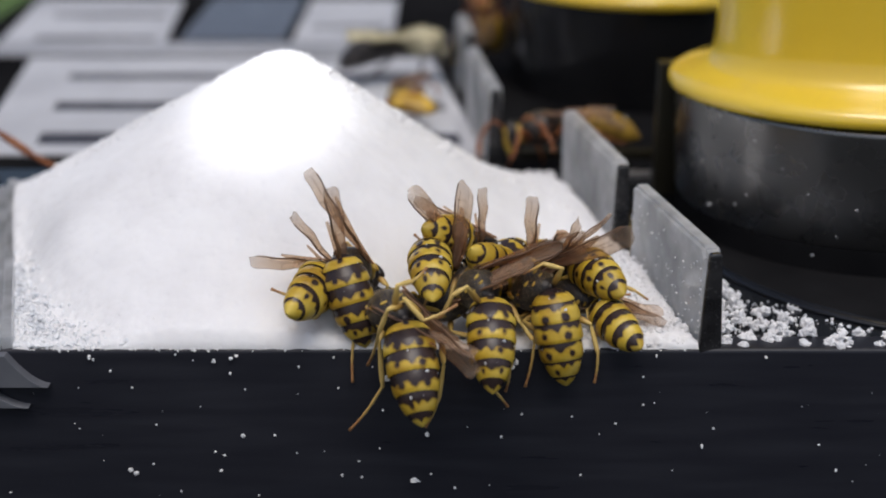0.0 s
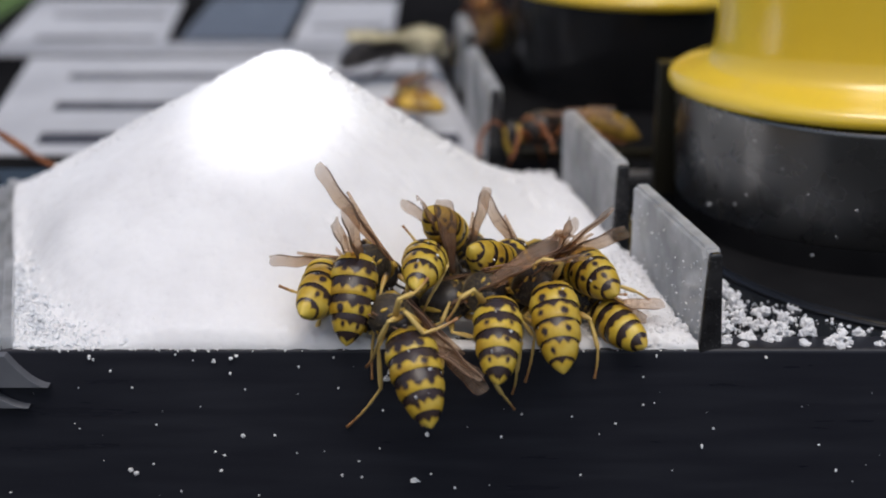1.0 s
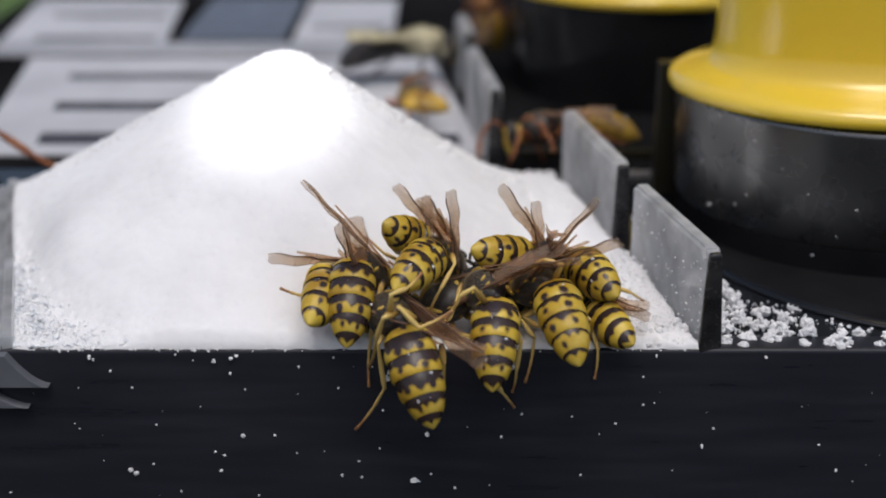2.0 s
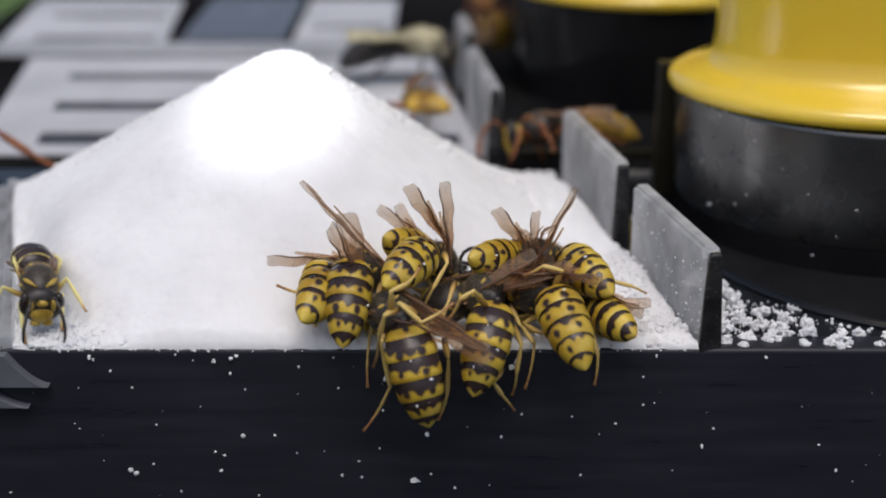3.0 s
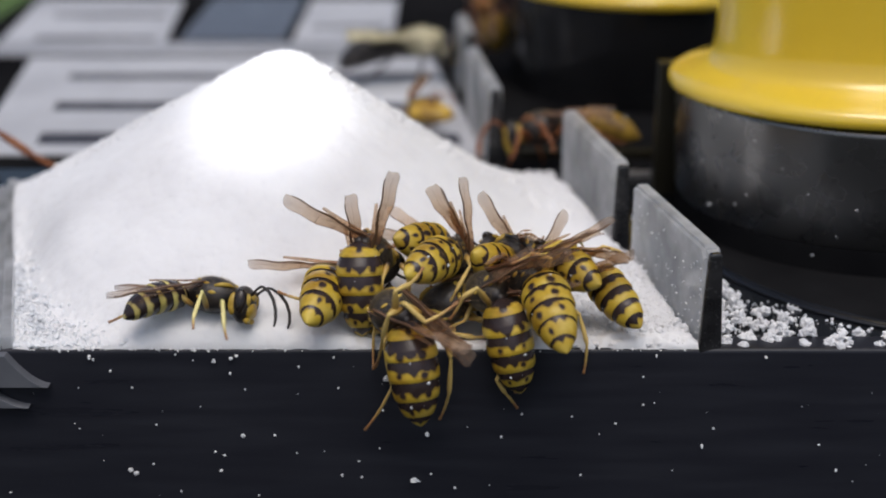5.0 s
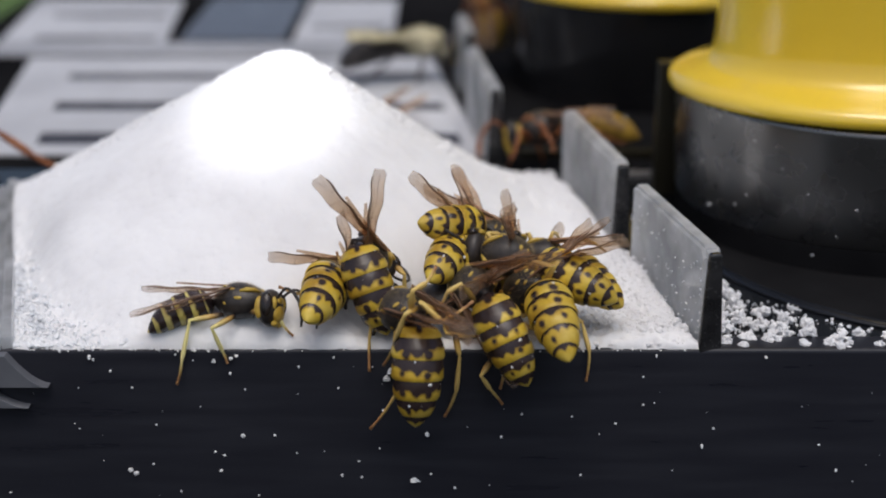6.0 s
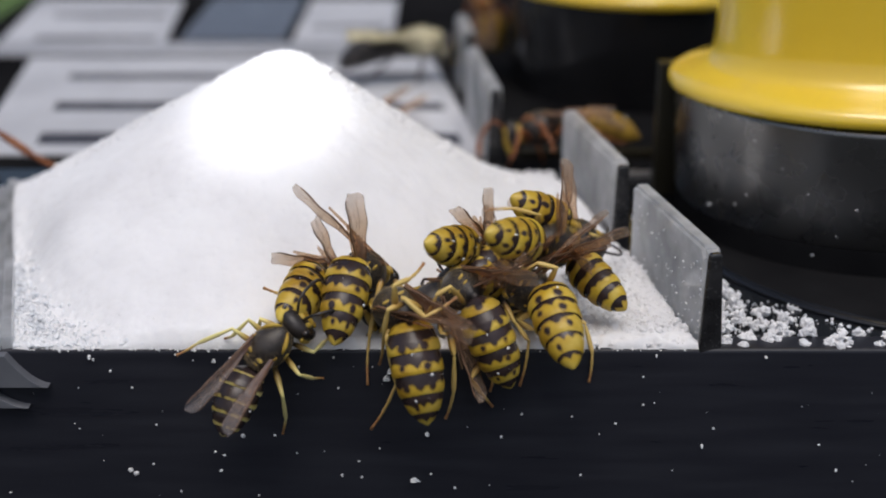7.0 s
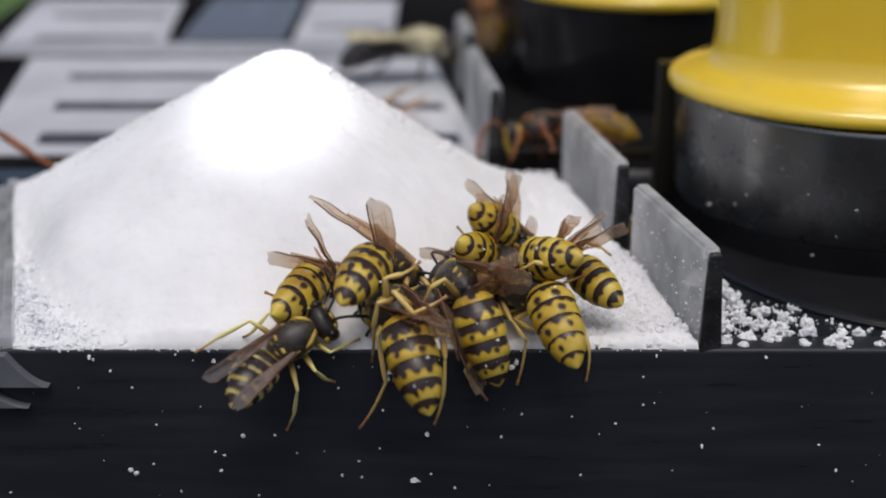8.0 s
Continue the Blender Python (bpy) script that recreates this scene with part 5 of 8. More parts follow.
    walk(dusk["right"], [(0.0, pose(0.00130, 0.00220, 0.00120, -70.9, 58.3, 116.9)),
        (0.5, pose(0.00130, 0.00220, 0.00120, -72.5, 53.9, 118.7)),
        (1.0, pose(0.00130, 0.00220, 0.00120, -75.5, 52.6, 119.2)),
        (1.5, pose(0.00130, 0.00220, 0.00120, -67.4, 64.7, 128.0)),
        (3.0, pose(0.00130, 0.00220, 0.00120, -64.9, 58.8, 130.8)),
        (3.5, pose(0.00130, 0.00220, 0.00120, -78.0, 58.7, 121.3)),
        (4.0, pose(0.00130, 0.00220, 0.00120, -85.2, 51.4, 116.1)),
        (4.5, pose(0.00130, 0.00220, 0.00120, -69.0, 54.6, 124.4)),
        (6.0, pose(0.00130, 0.00220, 0.00120, -11.3, 71.0, 165.1)),
        (6.5, pose(0.00130, 0.00220, 0.00120, -27.0, 69.0, 148.0)),
        (7.0, pose(0.00130, 0.00220, 0.00120, -37.6, 67.4, 149.9)),
        (7.5, pose(0.00130, 0.00220, 0.00120, -43.1, 66.9, 143.0)),
        (8.0, pose(0.00130, 0.00220, 0.00120, -35.4, 66.8, 148.8))])
    walk(ember["body"], [(0.0, pose(0.00344, -0.00040, 0.00441, -13.0, -47.1, 30.9)),
        (0.5, pose(0.00361, -0.00040, 0.00405, -13.0, -47.1, 30.9)),
        (1.0, pose(0.00394, -0.00040, 0.00418, -13.0, -47.1, 30.9)),
        (1.5, pose(0.00393, -0.00040, 0.00441, -13.0, -47.1, 30.9)),
        (3.0, pose(0.00394, -0.00040, 0.00410, -13.0, -47.1, 30.9)),
        (3.5, pose(0.00385, -0.00040, 0.00427, -13.0, -47.1, 30.9)),
        (4.0, pose(0.00393, -0.00040, 0.00454, -13.0, -47.1, 30.9)),
        (4.5, pose(0.00455, -0.00040, 0.00418, -13.0, -47.1, 30.9)),
        (6.0, pose(0.00303, -0.00040, 0.00463, -13.0, -47.1, 30.9)),
        (6.5, pose(0.00386, -0.00040, 0.00352, -13.0, -47.1, 30.9)),
        (7.0, pose(0.00229, -0.00040, 0.00441, -13.0, -47.1, 30.9)),
        (7.5, pose(0.00209, -0.00040, 0.00485, -13.0, -47.1, 30.9)),
        (8.0, pose(0.00188, -0.00040, 0.00498, -13.0, -47.1, 30.9))])
    walk(ember["abdomen"], [(0.0, pose(0.00000, 0.00000, 0.00000, 27.5, 44.3, -32.8)),
        (0.5, pose(0.00000, 0.00000, 0.00000, 18.5, 42.9, -31.5)),
        (1.0, pose(0.00000, 0.00000, 0.00000, 11.9, 46.3, -33.0)),
        (1.5, pose(0.00000, 0.00000, 0.00000, 15.8, 40.7, -33.8)),
        (3.0, pose(0.00000, 0.00000, 0.00000, 18.2, 54.5, -50.3)),
        (3.5, pose(0.00000, 0.00000, 0.00000, 14.7, 54.1, -51.3)),
        (4.0, pose(0.00000, 0.00000, 0.00000, 28.0, 58.1, -57.7)),
        (4.5, pose(0.00000, 0.00000, 0.00000, 61.7, 45.7, -35.1)),
        (6.0, pose(0.00000, 0.00000, 0.00000, 56.7, 24.8, -16.8)),
        (6.5, pose(0.00000, 0.00000, 0.00000, 26.1, 30.9, -23.0)),
        (7.0, pose(0.00000, 0.00000, 0.00000, 68.0, 27.9, -18.2)),
        (7.5, pose(0.00000, 0.00000, 0.00000, 53.9, 35.2, -23.1)),
        (8.0, pose(0.00000, 0.00000, 0.00000, 55.7, 31.9, -20.5))])
    walk(ember["left"], [(0.0, pose(-0.00130, 0.00220, 0.00120, -23.8, 10.4, -115.1)),
        (0.5, pose(-0.00130, 0.00220, 0.00120, -21.7, 12.8, -114.5)),
        (1.0, pose(-0.00130, 0.00220, 0.00120, -19.4, 15.2, -113.5)),
        (1.5, pose(-0.00130, 0.00220, 0.00120, -14.6, 13.3, -119.4)),
        (3.0, pose(-0.00130, 0.00220, 0.00120, -31.3, 9.1, -121.6)),
        (3.5, pose(-0.00130, 0.00220, 0.00120, -10.2, 12.3, -116.7)),
        (4.0, pose(-0.00130, 0.00220, 0.00120, -15.1, 6.5, -107.9)),
        (4.5, pose(-0.00130, 0.00220, 0.00120, -12.0, 6.5, -106.1)),
        (5.2, pose(-0.00130, 0.00220, 0.00120, -52.8, -11.3, -127.0)),
        (6.0, pose(-0.00130, 0.00220, 0.00120, -88.5, -37.4, -132.4)),
        (6.5, pose(-0.00130, 0.00220, 0.00120, -48.2, -56.1, -161.5)),
        (7.0, pose(-0.00130, 0.00220, 0.00120, 77.6, -136.0, 50.7)),
        (7.5, pose(-0.00130, 0.00220, 0.00120, 74.9, -135.8, 53.0)),
        (8.0, pose(-0.00130, 0.00220, 0.00120, 79.6, -136.8, 49.7))])
    walk(ember["right"], [(0.0, pose(0.00130, 0.00220, 0.00120, 46.1, 128.2, -74.9)),
        (0.5, pose(0.00130, 0.00220, 0.00120, -128.8, 54.6, 82.3)),
        (1.0, pose(0.00130, 0.00220, 0.00120, -148.5, 50.5, 65.8)),
        (1.5, pose(0.00130, 0.00220, 0.00120, -165.7, 57.2, 40.9)),
        (3.0, pose(0.00130, 0.00220, 0.00120, -113.7, 41.9, 107.6)),
        (3.5, pose(0.00130, 0.00220, 0.00120, 38.8, 123.8, -105.6)),
        (4.0, pose(0.00130, 0.00220, 0.00120, 67.4, 130.0, -60.7)),
        (4.5, pose(0.00130, 0.00220, 0.00120, 22.8, 101.1, -125.9)),
        (6.0, pose(0.00130, 0.00220, 0.00120, 73.1, 103.5, -76.2)),
        (6.5, pose(0.00130, 0.00220, 0.00120, 10.7, 112.6, -140.1)),
        (7.0, pose(0.00130, 0.00220, 0.00120, 129.6, 103.2, -32.3)),
        (7.5, pose(0.00130, 0.00220, 0.00120, 118.5, 105.4, -44.5)),
        (8.0, pose(0.00130, 0.00220, 0.00120, -50.8, 74.0, 144.7))])
    walk(flint["body"], [(0.0, pose(0.00790, 0.00080, 0.00467, -32.6, -31.8, 49.6)),
        (0.5, pose(0.00833, 0.00080, 0.00436, -32.6, -31.8, 49.6)),
        (1.0, pose(0.00789, 0.00080, 0.00503, -32.6, -31.8, 49.6)),
        (1.5, pose(0.00789, 0.00080, 0.00516, -32.6, -31.8, 49.6)),
        (3.0, pose(0.00791, 0.00080, 0.00449, -32.6, -31.8, 49.6)),
        (3.5, pose(0.00802, 0.00080, 0.00481, -32.6, -31.8, 49.6)),
        (4.0, pose(0.00810, 0.00080, 0.00489, -32.6, -31.8, 49.6)),
        (4.5, pose(0.00706, 0.00080, 0.00547, -32.6, -31.8, 49.6)),
        (6.0, pose(0.00728, 0.00080, 0.00481, -32.6, -31.8, 49.6)),
        (6.5, pose(0.00762, 0.00080, 0.00436, -32.6, -31.8, 49.6)),
        (7.0, pose(0.00749, 0.00080, 0.00472, -32.6, -31.8, 49.6)),
        (7.5, pose(0.00728, 0.00080, 0.00481, -32.6, -31.8, 49.6)),
        (8.0, pose(0.00728, 0.00080, 0.00481, -32.6, -31.8, 49.6))])
    walk(flint["abdomen"], [(0.0, pose(0.00000, 0.00000, 0.00000, 71.6, 34.4, -40.7)),
        (0.5, pose(0.00000, 0.00000, 0.00000, 38.9, 36.7, -42.4)),
        (1.0, pose(0.00000, 0.00000, 0.00000, 35.3, 35.3, -41.3)),
        (1.5, pose(0.00000, 0.00000, 0.00000, 32.5, 29.9, -39.3)),
        (3.0, pose(0.00000, 0.00000, 0.00000, 33.7, 22.3, -33.9)),
        (3.5, pose(0.00000, 0.00000, 0.00000, 33.2, 25.5, -36.5)),
        (4.0, pose(0.00000, 0.00000, 0.00000, 27.0, 28.2, -38.0)),
        (4.5, pose(0.00000, 0.00000, 0.00000, 26.0, 24.6, -36.3)),
        (6.0, pose(0.00000, 0.00000, 0.00000, 26.1, 24.5, -36.5)),
        (6.5, pose(0.00000, 0.00000, 0.00000, 24.7, 28.2, -37.1)),
        (7.0, pose(0.00000, 0.00000, 0.00000, 32.4, 25.4, -36.1)),
        (7.5, pose(0.00000, 0.00000, 0.00000, 32.9, 21.1, -34.7)),
        (8.0, pose(0.00000, 0.00000, 0.00000, 36.1, 21.3, -35.2))])
    walk(flint["left"], [(0.0, pose(-0.00130, 0.00220, 0.00120, -11.1, -20.8, -106.2)),
        (0.5, pose(-0.00130, 0.00220, 0.00120, 0.9, -13.6, -130.0)),
        (1.0, pose(-0.00130, 0.00220, 0.00120, -4.7, -12.6, -127.7)),
        (1.5, pose(-0.00130, 0.00220, 0.00120, -1.4, -8.9, -137.1)),
        (3.0, pose(-0.00130, 0.00220, 0.00120, 16.7, -3.8, -129.5)),
        (3.5, pose(-0.00130, 0.00220, 0.00120, 8.4, -8.6, -145.8)),
        (4.0, pose(-0.00130, 0.00220, 0.00120, -5.1, -3.7, -123.5)),
        (4.5, pose(-0.00130, 0.00220, 0.00120, -14.9, -3.2, -125.9)),
        (6.0, pose(-0.00130, 0.00220, 0.00120, -7.9, -7.4, -131.2)),
        (6.5, pose(-0.00130, 0.00220, 0.00120, -4.9, -3.3, -123.1)),
        (7.0, pose(-0.00130, 0.00220, 0.00120, -5.9, -6.5, -123.0)),
        (7.5, pose(-0.00130, 0.00220, 0.00120, -6.9, -6.2, -123.2)),
        (8.0, pose(-0.00130, 0.00220, 0.00120, -4.5, -12.3, -130.9))])
    walk(flint["right"], [(0.0, pose(0.00130, 0.00220, 0.00120, 54.5, 99.8, -102.9)),
        (0.5, pose(0.00130, 0.00220, 0.00120, -176.3, 54.7, 24.1)),
        (1.0, pose(0.00130, 0.00220, 0.00120, -171.4, 56.7, 24.8)),
        (1.5, pose(0.00130, 0.00220, 0.00120, -177.0, 47.3, 17.4)),
        (3.0, pose(0.00130, 0.00220, 0.00120, -158.2, 70.6, 13.4)),
        (3.5, pose(0.00130, 0.00220, 0.00120, 169.8, 56.5, -15.2)),
        (4.0, pose(0.00130, 0.00220, 0.00120, 178.2, 53.1, -6.3)),
        (4.5, pose(0.00130, 0.00220, 0.00120, 173.5, 36.3, -3.8)),
        (6.0, pose(0.00130, 0.00220, 0.00120, -163.0, 47.8, 32.3)),
        (6.5, pose(0.00130, 0.00220, 0.00120, -171.1, 42.1, 28.2)),
        (7.0, pose(0.00130, 0.00220, 0.00120, -170.1, 46.8, 30.4)),
        (7.5, pose(0.00130, 0.00220, 0.00120, -174.7, 45.6, 23.6)),
        (8.0, pose(0.00130, 0.00220, 0.00120, -168.6, 51.4, 33.9))])
    walk(gold["body"], [(0.0, pose(0.01172, 0.00350, 0.00210, 10.9, -55.3, 40.4)),
        (0.5, pose(0.01190, 0.00350, 0.00187, 11.3, -56.8, 39.9)),
        (1.0, pose(0.01181, 0.00350, 0.00187, 12.4, -59.9, 38.6)),
        (1.5, pose(0.01138, 0.00350, 0.00187, 11.0, -55.6, 40.3)),
        (3.0, pose(0.01159, 0.00350, 0.00210, 14.8, -65.1, 35.9)),
        (3.3, pose(0.01371, 0.00380, 0.00313, 25.7, -71.3, 42.5)),
        (3.5, pose(0.01329, 0.00400, 0.00351, 19.2, -62.3, 61.0)),
        (4.0, pose(0.01353, 0.00400, 0.00305, 18.4, -61.0, 61.9)),
        (4.5, pose(0.01284, 0.00400, 0.00420, 15.6, -55.3, 65.2)),
        (6.0, pose(0.00980, 0.00600, 0.00458, 15.2, -54.3, 65.7)),
        (6.5, pose(0.01023, 0.00600, 0.00458, 16.6, -57.6, 64.0)),
        (7.0, pose(0.01000, 0.00600, 0.00504, 16.6, -57.6, 64.0)),
        (7.5, pose(0.01066, 0.00600, 0.00481, 15.5, -55.2, 65.3)),
        (8.0, pose(0.01024, 0.00600, 0.00434, 14.6, -52.8, 66.3))])
    walk(gold["abdomen"], [(0.0, pose(0.00000, 0.00000, 0.00000, -21.6, -5.1, -15.6)),
        (0.5, pose(0.00000, 0.00000, 0.00000, -24.5, -4.4, -14.9)),
        (1.0, pose(0.00000, 0.00000, 0.00000, -22.6, -3.6, -10.6)),
        (1.5, pose(0.00000, 0.00000, 0.00000, -24.0, -4.5, -12.2)),
        (3.0, pose(0.00000, 0.00000, 0.00000, -32.6, -2.4, -4.8)),
        (3.3, pose(0.00000, 0.00000, 0.00000, -27.9, -0.4, -0.7)),
        (3.5, pose(0.00000, 0.00000, 0.00000, -31.8, -11.7, -24.5)),
        (4.0, pose(0.00000, 0.00000, 0.00000, -33.1, -13.9, -22.6)),
        (4.5, pose(0.00000, 0.00000, 0.00000, -28.8, -16.6, -39.2)),
        (6.0, pose(0.00000, 0.00000, 0.00000, -34.1, -18.3, -23.7)),
        (6.5, pose(0.00000, 0.00000, 0.00000, -38.9, -16.2, -24.7)),
        (7.0, pose(0.00000, 0.00000, 0.00000, -27.3, -18.2, -28.0)),
        (7.5, pose(0.00000, 0.00000, 0.00000, -39.0, -19.5, -28.2)),
        (8.0, pose(0.00000, 0.00000, 0.00000, -41.7, -18.9, -23.0))])
    walk(gold["left"], [(0.0, pose(-0.00130, 0.00220, 0.00120, -28.3, -38.0, -141.0)),
        (0.5, pose(-0.00130, 0.00220, 0.00120, -32.5, -41.3, -143.7)),
        (1.0, pose(-0.00130, 0.00220, 0.00120, -29.5, -39.1, -133.7)),
        (1.5, pose(-0.00130, 0.00220, 0.00120, -1.4, -40.9, -159.3)),
        (3.0, pose(-0.00130, 0.00220, 0.00120, 0.4, -52.3, -159.3)),
        (3.3, pose(-0.00130, 0.00220, 0.00120, 37.8, -51.6, 175.9)),
        (3.5, pose(-0.00130, 0.00220, 0.00120, 6.7, -50.8, -157.6)),
        (4.0, pose(-0.00130, 0.00220, 0.00120, 31.0, -41.4, 162.8)),
        (4.5, pose(-0.00130, 0.00220, 0.00120, 47.4, -32.5, 153.2)),
        (6.0, pose(-0.00130, 0.00220, 0.00120, 61.1, -21.5, -174.8)),
        (6.5, pose(-0.00130, 0.00220, 0.00120, 72.0, -8.9, 116.1)),
        (7.0, pose(-0.00130, 0.00220, 0.00120, 54.2, -25.6, 165.2)),
        (7.5, pose(-0.00130, 0.00220, 0.00120, 66.4, -20.7, -179.8)),
        (8.0, pose(-0.00130, 0.00220, 0.00120, 61.1, -21.9, 179.6))])
    walk(gold["right"], [(0.0, pose(0.00130, 0.00220, 0.00120, -42.4, 51.3, 145.3)),
        (0.5, pose(0.00130, 0.00220, 0.00120, -12.2, 56.8, 165.7)),
        (1.0, pose(0.00130, 0.00220, 0.00120, 22.4, 59.8, -161.5)),
        (1.5, pose(0.00130, 0.00220, 0.00120, 5.2, 61.2, -173.7)),
        (3.0, pose(0.00130, 0.00220, 0.00120, 17.4, 49.2, -164.5)),
        (3.3, pose(0.00130, 0.00220, 0.00120, 44.2, 38.5, -143.4)),
        (3.5, pose(0.00130, 0.00220, 0.00120, 64.1, 45.1, -130.8)),
        (4.0, pose(0.00130, 0.00220, 0.00120, 54.9, 47.2, -145.5)),
        (4.5, pose(0.00130, 0.00220, 0.00120, 84.6, 31.4, -124.1)),
        (6.0, pose(0.00130, 0.00220, 0.00120, 71.3, 47.5, -108.2)),
        (6.5, pose(0.00130, 0.00220, 0.00120, -107.5, 139.2, 23.1)),
        (7.0, pose(0.00130, 0.00220, 0.00120, 78.4, 38.0, -142.2)),
        (7.2, pose(0.00130, 0.00220, 0.00120, 86.8, 27.2, -94.9)),
        (7.5, pose(0.00130, 0.00220, 0.00120, 83.2, 4.9, -54.3)),
        (8.0, pose(0.00130, 0.00220, 0.00120, 89.0, 8.6, -59.5))])
    walk(honey["body"], [(0.0, pose(0.01055, 0.00700, 0.00431, 2.2, -31.1, 86.1)),
        (0.5, pose(0.01031, 0.00689, 0.00489, 0.4, -28.8, 87.6)),
        (1.0, pose(0.01027, 0.00678, 0.00440, 2.2, -28.5, 86.1)),
        (1.5, pose(0.01024, 0.00667, 0.00441, 0.4, -25.0, 87.6)),
        (3.0, pose(0.00941, 0.00633, 0.00498, -6.5, -27.1, 92.9)),
        (3.5, pose(0.00782, 0.00850, 0.00277, -26.5, -51.4, 76.7)),
        (4.0, pose(0.00804, 0.00850, 0.00278, -25.0, -54.9, 77.6)),
        (4.5, pose(0.00846, 0.00850, 0.00287, -18.3, -48.6, 71.9)),
        (5.2, pose(0.00752, 0.00483, 0.00571, -5.6, -47.6, 72.4)),
        (6.0, pose(0.00698, 0.00350, 0.00577, 14.1, -63.4, 67.9)),
        (6.2, pose(0.00513, 0.00355, 0.00507, 56.5, -14.3, -9.2)),
        (6.3, pose(0.00457, 0.00358, 0.00537, 53.4, -4.8, -6.4)),
        (6.5, pose(0.00388, 0.00363, 0.00596, 49.5, 11.7, -8.4)),
        (6.8, pose(0.00445, 0.00369, 0.00817, 20.3, 30.8, -27.9)),
        (7.0, pose(0.00677, 0.00375, 0.00710, 87.8, 104.4, 37.5)),
        (7.05, pose(0.00641, 0.00376, 0.00672, 56.0, 145.4, 7.3)),
        (7.1, pose(0.00606, 0.00378, 0.00634, 49.9, -171.4, 3.6)),
        (7.15, pose(0.00538, 0.00380, 0.00611, 44.3, -128.0, 4.5)),
        (7.2, pose(0.00470, 0.00381, 0.00587, 81.0, -83.2, -35.9)),
        (7.5, pose(0.00649, 0.00387, 0.00488, 55.1, -107.7, -2.0)),
        (8.0, pose(0.00620, 0.00400, 0.00548, 94.5, -110.6, -43.6))])
    walk(honey["abdomen"], [(0.0, pose(0.00000, 0.00000, 0.00000, -35.7, -31.0, -42.8)),
        (0.5, pose(0.00000, 0.00000, 0.00000, -26.8, -30.4, -50.0)),
        (1.0, pose(0.00000, 0.00000, 0.00000, -34.9, -33.5, -45.1)),
        (1.5, pose(0.00000, 0.00000, 0.00000, -28.6, -33.1, -52.8)),
        (3.0, pose(0.00000, 0.00000, 0.00000, -23.4, -28.5, -54.6)),
        (3.5, pose(0.00000, 0.00000, 0.00000, -26.5, -7.4, -17.1)),
        (4.0, pose(0.00000, 0.00000, 0.00000, -30.1, -7.1, -13.7)),
        (4.5, pose(0.00000, 0.00000, 0.00000, -31.3, -9.3, -17.2)),
        (5.2, pose(0.00000, 0.00000, 0.00000, -21.1, -11.8, -26.1)),
        (6.0, pose(0.00000, 0.00000, 0.00000, -19.2, -3.0, -18.2)),
        (6.2, pose(0.00000, 0.00000, 0.00000, -24.1, 7.2, 14.7)),
        (6.3, pose(0.00000, 0.00000, 0.00000, -32.4, 3.8, 5.7)),
        (6.5, pose(0.00000, 0.00000, 0.00000, -31.6, -0.1, -0.2)),
        (6.8, pose(0.00000, 0.00000, 0.00000, -2.5, 1.0, 14.3)),
        (7.0, pose(0.00000, 0.00000, 0.00000, -17.1, -1.6, -8.1)),
        (7.1, pose(0.00000, 0.00000, 0.00000, -7.8, 1.3, 9.5)),
        (7.2, pose(0.00000, 0.00000, 0.00000, -5.3, 4.1, 31.3)),
        (7.5, pose(0.00000, 0.00000, 0.00000, -17.3, 8.8, 15.8)),
        (8.0, pose(0.00000, 0.00000, 0.00000, -19.3, 11.8, -3.4))])
    walk(honey["left"], [(0.0, pose(-0.00130, 0.00220, 0.00120, 75.8, 14.5, 171.4)),
        (0.5, pose(-0.00130, 0.00220, 0.00120, 73.3, 20.0, 166.4)),
        (1.0, pose(-0.00130, 0.00220, 0.00120, -101.2, 160.9, -5.8)),
        (1.5, pose(-0.00130, 0.00220, 0.00120, -93.7, 155.2, -0.2)),
        (3.0, pose(-0.00130, 0.00220, 0.00120, 109.2, 16.2, -144.6)),
        (3.25, pose(-0.00130, 0.00220, 0.00120, 53.8, 10.4, -157.0)),
        (3.5, pose(-0.00130, 0.00220, 0.00120, 1.1, -2.8, -159.4)),
        (4.0, pose(-0.00130, 0.00220, 0.00120, -1.9, 4.4, -160.6)),
        (4.5, pose(-0.00130, 0.00220, 0.00120, 17.5, 41.2, -154.5)),
        (4.8, pose(-0.00130, 0.00220, 0.00120, 98.5, 17.0, -94.4)),
        (5.2, pose(-0.00130, 0.00220, 0.00120, 114.6, -7.1, -52.1)),
        (6.0, pose(-0.00130, 0.00220, 0.00120, 75.2, -24.7, -17.0)),
        (6.1, pose(-0.00130, 0.00220, 0.00120, 87.9, -25.1, 26.3)),
        (6.2, pose(-0.00130, 0.00220, 0.00120, 92.1, -31.6, 71.6)),
        (6.3, pose(-0.00130, 0.00220, 0.00120, 82.4, -36.4, 89.8)),
        (6.5, pose(-0.00130, 0.00220, 0.00120, 72.3, -40.0, 112.3)),
        (6.8, pose(-0.00130, 0.00220, 0.00120, 17.5, -49.4, -172.0)),
        (7.0, pose(-0.00130, 0.00220, 0.00120, 19.1, -23.7, -174.4)),
        (7.1, pose(-0.00130, 0.00220, 0.00120, 33.0, -45.6, 172.8)),
        (7.2, pose(-0.00130, 0.00220, 0.00120, 72.6, -58.8, 138.2)),
        (7.5, pose(-0.00130, 0.00220, 0.00120, 85.8, -46.3, 133.9)),
        (8.0, pose(-0.00130, 0.00220, 0.00120, 89.5, -41.9, 114.0))])
